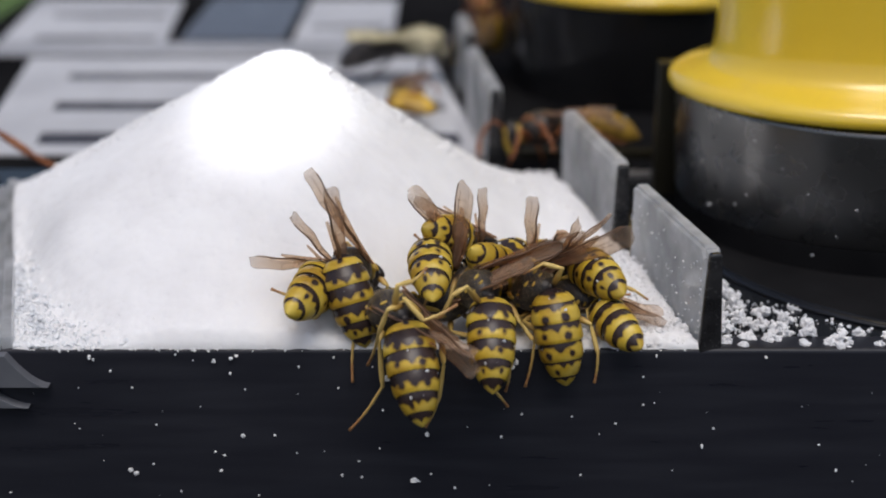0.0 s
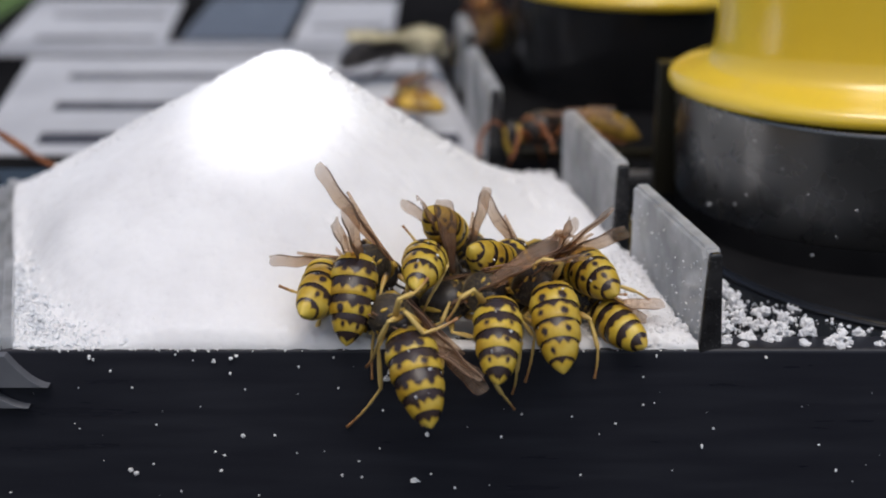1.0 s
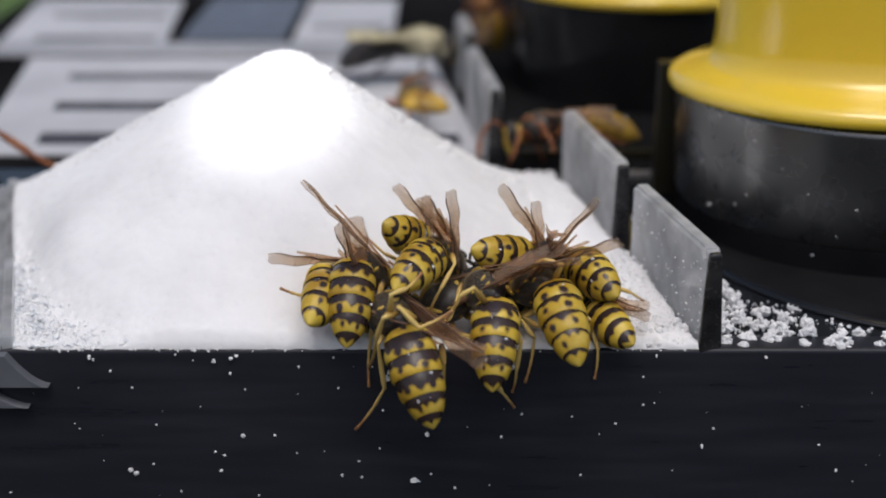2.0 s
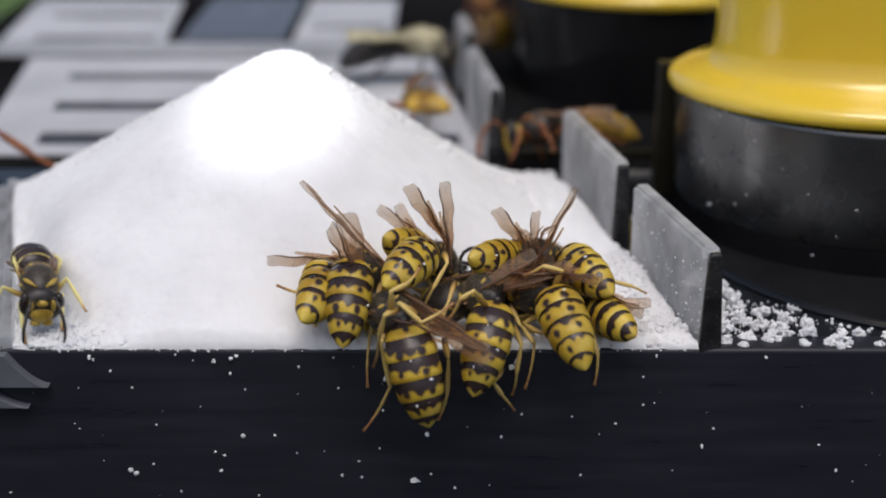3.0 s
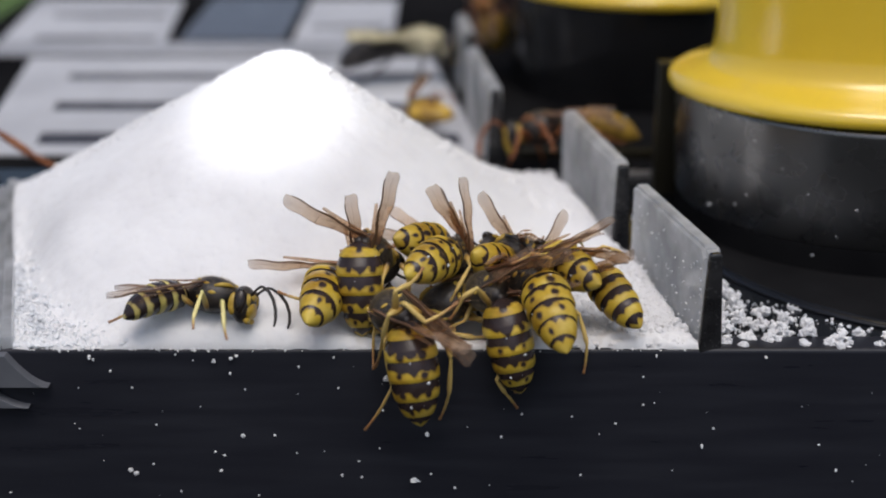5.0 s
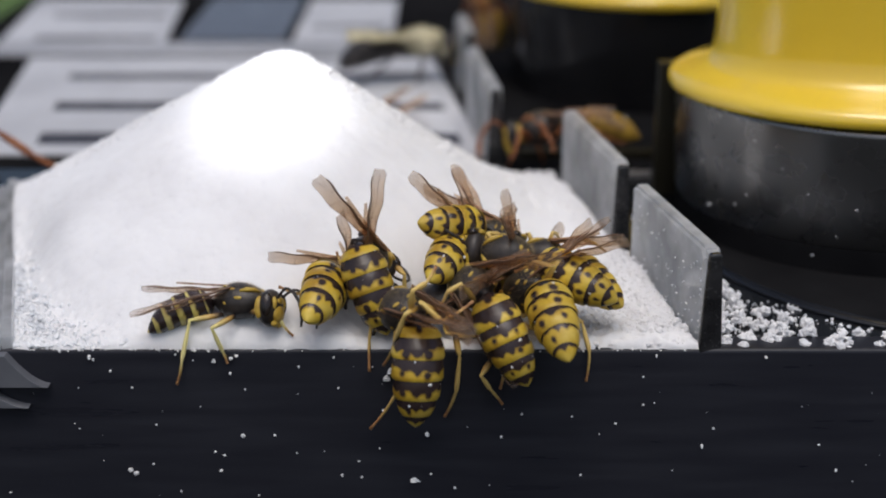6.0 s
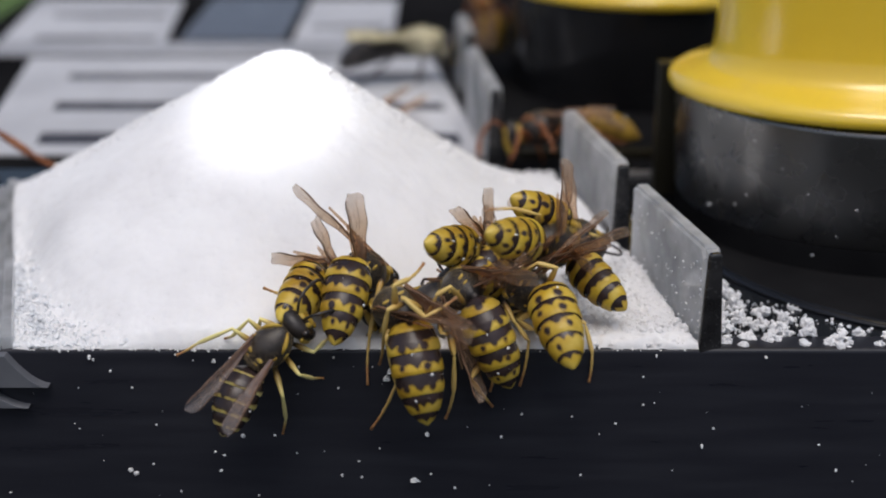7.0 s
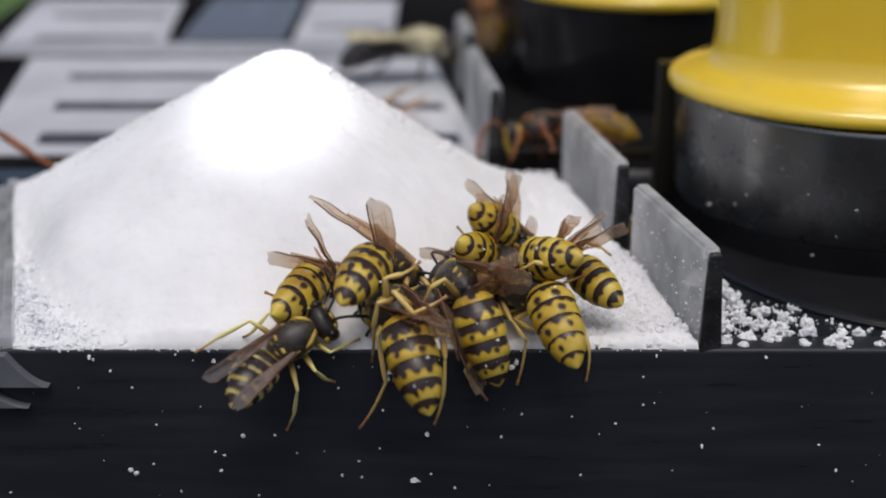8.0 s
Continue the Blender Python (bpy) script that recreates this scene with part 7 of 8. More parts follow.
    walk(walker["right"], [(0.0, pose(0.00130, 0.00220, 0.00120, 21.5, -2.2, -120.5)),
        (1.7, pose(0.00130, 0.00220, 0.00120, 24.5, -1.7, -113.8)),
        (2.4, pose(0.00130, 0.00220, 0.00120, 31.6, -2.1, -104.3)),
        (2.6, pose(0.00130, 0.00220, 0.00120, 45.3, -15.2, -80.3)),
        (2.67, pose(0.00130, 0.00220, 0.00120, 32.2, 11.2, -111.1)),
        (2.73, pose(0.00130, 0.00220, 0.00120, 9.4, 24.3, -144.8)),
        (2.8, pose(0.00130, 0.00220, 0.00120, -22.1, 20.3, 171.7)),
        (2.9, pose(0.00130, 0.00220, 0.00120, -25.4, 22.8, 172.2)),
        (3.0, pose(0.00130, 0.00220, 0.00120, -28.4, 27.8, 172.8)),
        (3.1, pose(0.00130, 0.00220, 0.00120, -32.5, 32.1, 173.5)),
        (3.2, pose(0.00130, 0.00220, 0.00120, -27.5, 29.7, 168.8)),
        (3.3, pose(0.00130, 0.00220, 0.00120, -27.5, 30.1, 165.4)),
        (3.4, pose(0.00130, 0.00220, 0.00120, -11.0, 12.0, 166.9)),
        (3.45, pose(0.00130, 0.00220, 0.00120, -8.5, -1.2, -152.5)),
        (3.5, pose(0.00130, 0.00220, 0.00120, -15.3, -12.8, -111.2)),
        (4.0, pose(0.00130, 0.00220, 0.00120, -15.0, -7.3, -105.8)),
        (4.5, pose(0.00130, 0.00220, 0.00120, -15.9, -11.8, -118.5)),
        (5.2, pose(0.00130, 0.00220, 0.00120, -19.4, -14.9, -138.8)),
        (5.8, pose(0.00130, 0.00220, 0.00120, -20.1, -20.3, -167.8)),
        (6.0, pose(0.00130, 0.00220, 0.00120, -21.7, -19.1, -142.4)),
        (6.2, pose(0.00130, 0.00220, 0.00120, -22.5, -11.5, -111.3)),
        (6.25, pose(0.00130, 0.00220, 0.00120, -10.6, -1.3, -152.3)),
        (6.3, pose(0.00130, 0.00220, 0.00120, -8.2, 14.1, 168.3)),
        (6.4, pose(0.00130, 0.00220, 0.00120, -5.0, -26.9, -128.0)),
        (6.5, pose(0.00130, 0.00220, 0.00120, 72.2, -34.7, -130.4)),
        (6.6, pose(0.00130, 0.00220, 0.00120, 42.9, -0.7, -124.6)),
        (6.7, pose(0.00130, 0.00220, 0.00120, 46.4, 1.2, -139.9)),
        (6.8, pose(0.00130, 0.00220, 0.00120, 37.4, -5.8, -150.0)),
        (7.0, pose(0.00130, 0.00220, 0.00120, 42.9, -2.7, -146.8)),
        (7.2, pose(0.00130, 0.00220, 0.00120, 31.9, -1.9, -160.4)),
        (7.5, pose(0.00130, 0.00220, 0.00120, 44.4, -2.6, -157.3)),
        (7.8, pose(0.00130, 0.00220, 0.00120, 32.9, 5.5, -164.5)),
        (8.0, pose(0.00130, 0.00220, 0.00120, 39.7, 5.7, -153.4))])
    walk(walker["legs"][0], [(0.0, pose(0.00031, -0.00020, -0.00086, 12.0, -1.3, 4.5)),
        (1.7, pose(0.00031, -0.00020, -0.00086, 12.0, -1.3, 4.5)),
        (2.4, pose(0.00031, -0.00020, -0.00086, 12.0, -1.3, 4.5)),
        (2.6, pose(-0.00074, 0.00033, 0.00024, -2.6, 4.2, -12.9)),
        (2.8, pose(0.00199, -0.00010, -0.00121, 17.5, 0.8, 27.8)),
        (2.9, pose(0.00230, 0.00001, -0.00070, 11.8, 7.6, 31.8)),
        (3.0, pose(0.00217, -0.00002, -0.00063, 10.8, 8.1, 29.7)),
        (3.1, pose(0.00224, 0.00009, -0.00015, 5.2, 14.7, 29.1)),
        (3.2, pose(0.00317, 0.00068, 0.00021, 0.9, 23.2, 41.3)),
        (3.3, pose(0.00460, 0.00243, 0.00007, 2.6, 19.9, 76.0)),
        (3.4, pose(0.00476, 0.00325, 0.00028, -0.5, 21.0, 86.8)),
        (3.5, pose(0.00451, 0.00186, -0.00095, 14.4, 3.4, 73.0)),
        (3.65, pose(0.00188, 0.00109, -0.00036, 6.1, 7.1, 30.1)),
        (3.8, pose(-0.00074, 0.00033, 0.00024, -2.6, 4.2, -12.9)),
        (3.87, pose(0.00125, 0.00173, 0.00002, 1.5, 4.4, 30.0)),
        (3.93, pose(0.00297, 0.00294, -0.00017, 4.3, 2.4, 66.6)),
        (4.0, pose(0.00497, 0.00434, -0.00039, 5.3, -1.6, 109.2)),
        (4.07, pose(0.00297, 0.00294, -0.00017, 4.3, 2.4, 66.6)),
        (4.13, pose(0.00125, 0.00173, 0.00002, 1.5, 4.4, 30.0)),
        (4.2, pose(-0.00074, 0.00033, 0.00024, -2.6, 4.2, -12.9)),
        (4.3, pose(0.00089, 0.00204, 0.00048, -8.2, 4.2, 32.0)),
        (4.4, pose(0.00252, 0.00375, 0.00072, -12.3, 8.2, 76.9)),
        (4.5, pose(0.00415, 0.00546, 0.00096, -12.2, 13.9, 122.2)),
        (4.6, pose(0.00287, 0.00357, 0.00036, -8.6, 3.3, 83.5)),
        (4.7, pose(0.00159, 0.00168, -0.00025, 0.9, -2.7, 44.2)),
        (4.8, pose(0.00031, -0.00020, -0.00086, 12.0, -1.3, 4.5)),
        (5.0, pose(-0.00074, 0.00033, 0.00024, -2.6, 4.2, -12.9)),
        (5.1, pose(0.00194, 0.00171, 0.00040, -9.1, 16.6, 31.5)),
        (5.2, pose(0.00462, 0.00309, 0.00056, -4.3, 29.9, 79.1)),
        (5.3, pose(0.00194, 0.00171, 0.00040, -9.1, 16.6, 31.5)),
        (5.4, pose(-0.00074, 0.00033, 0.00024, -2.6, 4.2, -12.9)),
        (5.6, pose(0.00031, -0.00020, -0.00086, 12.0, -1.3, 4.5)),
        (5.8, pose(0.00137, 0.00021, 0.00075, -7.8, 23.5, 10.0)),
        (6.0, pose(0.00446, 0.00177, -0.00094, 14.4, 3.9, 71.5)),
        (6.2, pose(0.00355, 0.00191, 0.00140, -37.9, 57.8, 9.5)),
        (6.25, pose(0.00063, 0.00205, 0.00117, -34.4, 22.8, -16.6)),
        (6.3, pose(-0.00229, 0.00219, 0.00093, -16.7, -7.8, -42.6)),
        (6.4, pose(0.00082, 0.00372, 0.00305, -73.0, 15.0, -87.8)),
        (6.5, pose(0.00003, 0.00225, 0.00261, -50.4, 27.0, -56.0)),
        (6.55, pose(0.00133, 0.00124, 0.00032, -6.0, 42.0, -4.1)),
        (6.6, pose(0.00262, 0.00022, -0.00196, 34.5, 22.2, 44.1)),
        (7.0, pose(0.00052, 0.00007, 0.00045, -2.5, 32.8, -4.6)),
        (7.5, pose(0.00180, -0.00008, -0.00033, 11.8, 37.4, 20.5)),
        (8.0, pose(0.00035, -0.00020, -0.00146, 25.1, 17.0, 7.1))])
    walk(walker["legs"][1], [(0.0, pose(-0.00071, 0.00032, -0.00021, 4.0, -1.4, -15.7)),
        (1.7, pose(-0.00071, 0.00032, -0.00021, 4.0, -1.4, -15.7)),
        (2.4, pose(-0.00071, 0.00032, -0.00021, 4.0, -1.4, -15.7)),
        (2.6, pose(0.00021, -0.00034, -0.00083, 14.8, -6.3, 5.2)),
        (2.8, pose(0.00082, -0.00047, -0.00173, 24.3, -28.9, 14.2)),
        (2.9, pose(0.00112, -0.00050, -0.00150, 24.5, -16.0, 20.8)),
        (3.0, pose(0.00045, -0.00040, -0.00079, 16.2, -0.7, 8.8)),
        (3.1, pose(0.00023, -0.00025, -0.00041, 12.4, 9.7, 2.0)),
        (3.2, pose(0.00040, -0.00008, 0.00012, 7.3, 34.9, -7.3)),
        (3.3, pose(-0.00014, 0.00020, 0.00024, 3.0, 27.0, -17.8)),
        (3.4, pose(-0.00073, 0.00144, 0.00093, -15.6, 36.0, -64.4)),
        (3.5, pose(0.00128, -0.00011, 0.00021, -28.1, 79.7, -48.1)),
        (3.65, pose(0.00074, -0.00023, -0.00031, 13.2, 38.1, -2.6)),
        (3.8, pose(0.00021, -0.00034, -0.00083, 14.8, -6.3, 5.2)),
        (3.9, pose(-0.00031, 0.00090, 0.00013, 7.3, 21.2, -34.2)),
        (4.0, pose(-0.00083, 0.00213, 0.00109, -21.0, 35.3, -86.3)),
        (4.1, pose(-0.00031, 0.00090, 0.00013, 7.3, 21.2, -34.2)),
        (4.2, pose(0.00021, -0.00034, -0.00083, 14.8, -6.3, 5.2)),
        (4.35, pose(-0.00033, 0.00106, 0.00014, 7.1, 20.6, -37.9)),
        (4.5, pose(-0.00086, 0.00247, 0.00111, -21.3, 32.6, -93.0)),
        (4.65, pose(-0.00079, 0.00139, 0.00045, -1.7, 19.6, -50.5)),
        (4.8, pose(-0.00071, 0.00032, -0.00021, 4.0, -1.4, -15.7)),
        (5.0, pose(0.00021, -0.00034, -0.00083, 14.8, -6.3, 5.2)),
        (5.1, pose(-0.00034, 0.00093, 0.00012, 6.8, 19.6, -34.2)),
        (5.2, pose(-0.00088, 0.00221, 0.00107, -19.8, 32.4, -84.5)),
        (5.3, pose(-0.00034, 0.00093, 0.00012, 6.8, 19.6, -34.2)),
        (5.4, pose(0.00021, -0.00034, -0.00083, 14.8, -6.3, 5.2)),
        (5.6, pose(-0.00071, 0.00032, -0.00021, 4.0, -1.4, -15.7)),
        (5.8, pose(-0.00090, 0.00178, 0.00093, -15.4, 29.8, -67.9)),
        (6.0, pose(-0.00004, 0.00060, 0.00079, -20.4, 56.6, -60.3)),
        (6.2, pose(-0.00053, 0.00133, 0.00102, -24.2, 48.1, -79.2)),
        (6.3, pose(-0.00042, 0.00022, 0.00001, 0.5, 1.5, -10.3)),
        (6.4, pose(-0.00061, 0.00161, 0.00110, -23.7, 10.7, -40.3)),
        (6.5, pose(0.00001, 0.00071, 0.00091, -14.9, 32.6, -33.0)),
        (6.6, pose(0.00141, -0.00049, -0.00146, 37.2, 18.4, 28.7)),
        (7.0, pose(0.00038, -0.00034, -0.00060, 17.3, 12.9, 4.8)),
        (7.5, pose(0.00077, -0.00045, -0.00080, 23.7, 19.6, 12.7)),
        (8.0, pose(0.00042, -0.00042, -0.00098, 21.9, 4.4, 7.8))])
    walk(walker["legs"][2], [(0.0, pose(-0.00008, -0.00006, -0.00015, 1.3, -6.5, 1.8)),
        (1.7, pose(-0.00008, -0.00006, -0.00015, 1.3, -6.5, 1.8)),
        (2.4, pose(-0.00008, -0.00006, -0.00015, 1.3, -6.5, 1.8)),
        (2.6, pose(-0.00021, 0.00007, -0.00011, 0.8, -5.0, -4.6)),
        (2.8, pose(-0.00061, 0.00113, 0.00012, -15.9, -11.0, -29.0)),
        (2.9, pose(-0.00060, 0.00099, 0.00009, -11.6, -8.7, -28.7)),
        (3.0, pose(-0.00059, 0.00104, 0.00012, -16.0, -11.1, -25.8)),
        (3.1, pose(-0.00056, 0.00090, 0.00011, -15.4, -10.8, -21.4)),
        (3.2, pose(0.00010, -0.00025, -0.00027, 7.3, -4.5, 6.2)),
        (3.3, pose(0.00022, -0.00036, -0.00038, 13.2, -1.4, 8.1)),
        (3.4, pose(-0.00035, 0.00018, -0.00016, 7.7, 2.4, -16.0)),
        (3.5, pose(-0.00062, 0.00065, -0.00011, 7.3, 4.8, -34.5)),
        (3.8, pose(-0.00021, 0.00007, -0.00011, 0.8, -5.0, -4.6)),
        (4.0, pose(-0.00030, 0.00013, -0.00016, 7.0, 1.2, -13.1)),
        (4.2, pose(-0.00021, 0.00007, -0.00011, 0.8, -5.0, -4.6)),
        (4.5, pose(-0.00036, 0.00022, -0.00013, 5.6, 0.9, -16.0)),
        (4.8, pose(-0.00008, -0.00006, -0.00015, 1.3, -6.5, 1.8)),
        (5.0, pose(-0.00021, 0.00007, -0.00011, 0.8, -5.0, -4.6)),
        (5.2, pose(-0.00053, 0.00044, -0.00013, 8.2, 4.9, -27.6)),
        (5.4, pose(-0.00021, 0.00007, -0.00011, 0.8, -5.0, -4.6)),
        (5.6, pose(-0.00008, -0.00006, -0.00015, 1.3, -6.5, 1.8)),
        (5.8, pose(-0.00064, 0.00078, -0.00004, 2.2, 0.7, -35.0)),
        (6.0, pose(-0.00022, -0.00018, -0.00054, 32.0, 23.9, -14.0)),
        (6.2, pose(-0.00044, 0.00013, -0.00035, 22.2, 17.1, -24.5)),
        (6.3, pose(0.00028, 0.00060, 0.00060, -22.7, 10.6, -2.6)),
        (6.4, pose(0.00035, 0.00037, 0.00051, -15.7, 11.8, 0.6)),
        (6.5, pose(0.00030, 0.00033, 0.00046, -10.4, 16.9, -8.0)),
        (6.6, pose(0.00087, -0.00053, -0.00038, 25.0, 20.9, 19.2)),
        (7.0, pose(0.00078, -0.00040, -0.00014, 13.3, 13.8, 18.2)),
        (7.5, pose(0.00067, -0.00033, -0.00007, 13.4, 19.9, 10.8)),
        (8.0, pose(0.00094, -0.00051, -0.00033, 17.9, 10.0, 25.1))])
    walk(walker["legs"][3], [(0.0, pose(0.00074, 0.00033, 0.00024, -2.6, -4.2, 12.9)),
        (1.7, pose(0.00074, 0.00033, 0.00024, -2.6, -4.2, 12.9)),
        (2.4, pose(0.00074, 0.00033, 0.00024, -2.6, -4.2, 12.9)),
        (2.6, pose(-0.00031, -0.00020, -0.00086, 12.0, 1.3, -4.5)),
        (2.8, pose(-0.00218, 0.00010, -0.00217, 29.2, 9.0, -29.2)),
        (2.9, pose(-0.00191, -0.00004, -0.00192, 25.9, 6.9, -25.8)),
        (3.0, pose(-0.00210, 0.00003, -0.00202, 27.2, 7.6, -28.5)),
        (3.1, pose(-0.00180, -0.00007, -0.00192, 25.9, 7.1, -24.2)),
        (3.2, pose(-0.00238, 0.00003, -0.00136, 19.4, 0.1, -33.4)),
        (3.3, pose(-0.00129, -0.00008, -0.00222, 29.5, 11.2, -15.6)),
        (3.5, pose(0.00074, 0.00033, 0.00024, -2.6, -4.2, 12.9)),
        (3.6, pose(0.00074, 0.00033, 0.00024, -2.6, -4.2, 12.9)),
        (3.8, pose(-0.00031, -0.00020, -0.00086, 12.0, 1.3, -4.5)),
        (4.0, pose(0.00074, 0.00033, 0.00024, -2.6, -4.2, 12.9)),
        (4.2, pose(-0.00031, -0.00020, -0.00086, 12.0, 1.3, -4.5)),
        (4.4, pose(0.00074, 0.00033, 0.00024, -2.6, -4.2, 12.9)),
        (4.5, pose(0.00074, 0.00033, 0.00024, -2.6, -4.2, 12.9)),
        (4.6, pose(-0.00031, -0.00020, -0.00086, 12.0, 1.3, -4.5)),
        (4.8, pose(0.00074, 0.00033, 0.00024, -2.6, -4.2, 12.9)),
        (5.0, pose(-0.00031, -0.00020, -0.00086, 12.0, 1.3, -4.5)),
        (5.2, pose(0.00074, 0.00033, 0.00024, -2.6, -4.2, 12.9)),
        (5.4, pose(-0.00031, -0.00020, -0.00086, 12.0, 1.3, -4.5)),
        (5.6, pose(0.00074, 0.00033, 0.00024, -2.6, -4.2, 12.9)),
        (5.8, pose(-0.00031, -0.00020, -0.00086, 12.0, 1.3, -4.5)),
        (6.0, pose(0.00074, 0.00033, 0.00024, -2.6, -4.2, 12.9)),
        (6.2, pose(-0.00031, -0.00020, -0.00086, 12.0, 1.3, -4.5)),
        (6.27, pose(0.00036, 0.00224, -0.00037, -16.1, 8.4, 26.8)),
        (6.33, pose(0.00093, 0.00434, 0.00005, -35.5, 24.8, 49.9)),
        (6.4, pose(0.00160, 0.00678, 0.00054, -51.1, 51.1, 73.8)),
        (6.5, pose(0.00309, 0.00343, -0.00005, -17.3, 41.6, 51.0)),
        (6.6, pose(0.00302, 0.00258, -0.00075, -2.5, 41.8, 49.8)),
        (7.0, pose(0.00180, 0.00454, 0.00199, -42.5, 15.2, 63.7)),
        (7.5, pose(0.00292, 0.00377, 0.00053, -24.1, 34.6, 52.6)),
        (8.0, pose(0.00129, 0.00539, 0.00210, -49.8, 19.0, 73.3))])
    walk(walker["legs"][4], [(0.0, pose(-0.00021, -0.00034, -0.00083, 14.8, 6.3, -5.2)),
        (1.7, pose(-0.00021, -0.00034, -0.00083, 14.8, 6.3, -5.2)),
        (2.4, pose(-0.00021, -0.00034, -0.00083, 14.8, 6.3, -5.2)),
        (2.6, pose(0.00071, 0.00032, -0.00021, 4.0, 1.4, 15.7)),
        (2.7, pose(-0.00099, 0.00035, -0.00150, 29.3, 16.7, -13.9)),
        (2.8, pose(-0.00270, 0.00038, -0.00278, 46.8, 41.8, -38.9)),
        (2.9, pose(-0.00236, -0.00003, -0.00237, 38.2, 30.6, -38.4)),
        (3.0, pose(-0.00225, -0.00008, -0.00238, 38.1, 32.4, -35.4)),
        (3.1, pose(-0.00222, -0.00001, -0.00257, 41.3, 39.4, -31.0)),
        (3.2, pose(-0.00262, 0.00017, -0.00249, 40.8, 32.4, -42.9)),
        (3.3, pose(-0.00209, -0.00006, -0.00258, 41.2, 41.4, -27.3)),
        (3.5, pose(-0.00021, -0.00034, -0.00083, 14.8, 6.3, -5.2)),
        (3.6, pose(-0.00021, -0.00034, -0.00083, 14.8, 6.3, -5.2)),
        (3.8, pose(0.00071, 0.00032, -0.00021, 4.0, 1.4, 15.7)),
        (4.0, pose(-0.00021, -0.00034, -0.00083, 14.8, 6.3, -5.2)),
        (4.2, pose(0.00071, 0.00032, -0.00021, 4.0, 1.4, 15.7)),
        (4.4, pose(-0.00021, -0.00034, -0.00083, 14.8, 6.3, -5.2)),
        (4.5, pose(-0.00021, -0.00034, -0.00083, 14.8, 6.3, -5.2)),
        (4.6, pose(0.00071, 0.00032, -0.00021, 4.0, 1.4, 15.7)),
        (4.8, pose(-0.00021, -0.00034, -0.00083, 14.8, 6.3, -5.2)),
        (5.0, pose(0.00071, 0.00032, -0.00021, 4.0, 1.4, 15.7)),
        (5.2, pose(-0.00021, -0.00034, -0.00083, 14.8, 6.3, -5.2)),
        (5.4, pose(0.00071, 0.00032, -0.00021, 4.0, 1.4, 15.7)),
        (5.6, pose(-0.00021, -0.00034, -0.00083, 14.8, 6.3, -5.2)),
        (5.8, pose(0.00071, 0.00032, -0.00021, 4.0, 1.4, 15.7)),
        (6.0, pose(-0.00021, -0.00034, -0.00083, 14.8, 6.3, -5.2)),
        (6.2, pose(0.00071, 0.00032, -0.00021, 4.0, 1.4, 15.7)),
        (6.3, pose(0.00065, 0.00231, 0.00024, -24.9, 9.1, 41.5)),
        (6.4, pose(0.00059, 0.00429, 0.00069, -49.6, 27.7, 61.9)),
        (6.5, pose(0.00145, 0.00214, 0.00041, -40.8, 31.5, 15.4)),
        (6.6, pose(0.00133, 0.00204, 0.00055, -33.7, 24.2, 22.3)),
        (7.0, pose(0.00122, 0.00223, 0.00074, -33.0, 18.2, 29.8)),
        (7.5, pose(0.00139, 0.00221, 0.00052, -38.1, 27.6, 20.6)),
        (8.0, pose(0.00096, 0.00258, 0.00102, -33.9, 9.1, 43.4))])
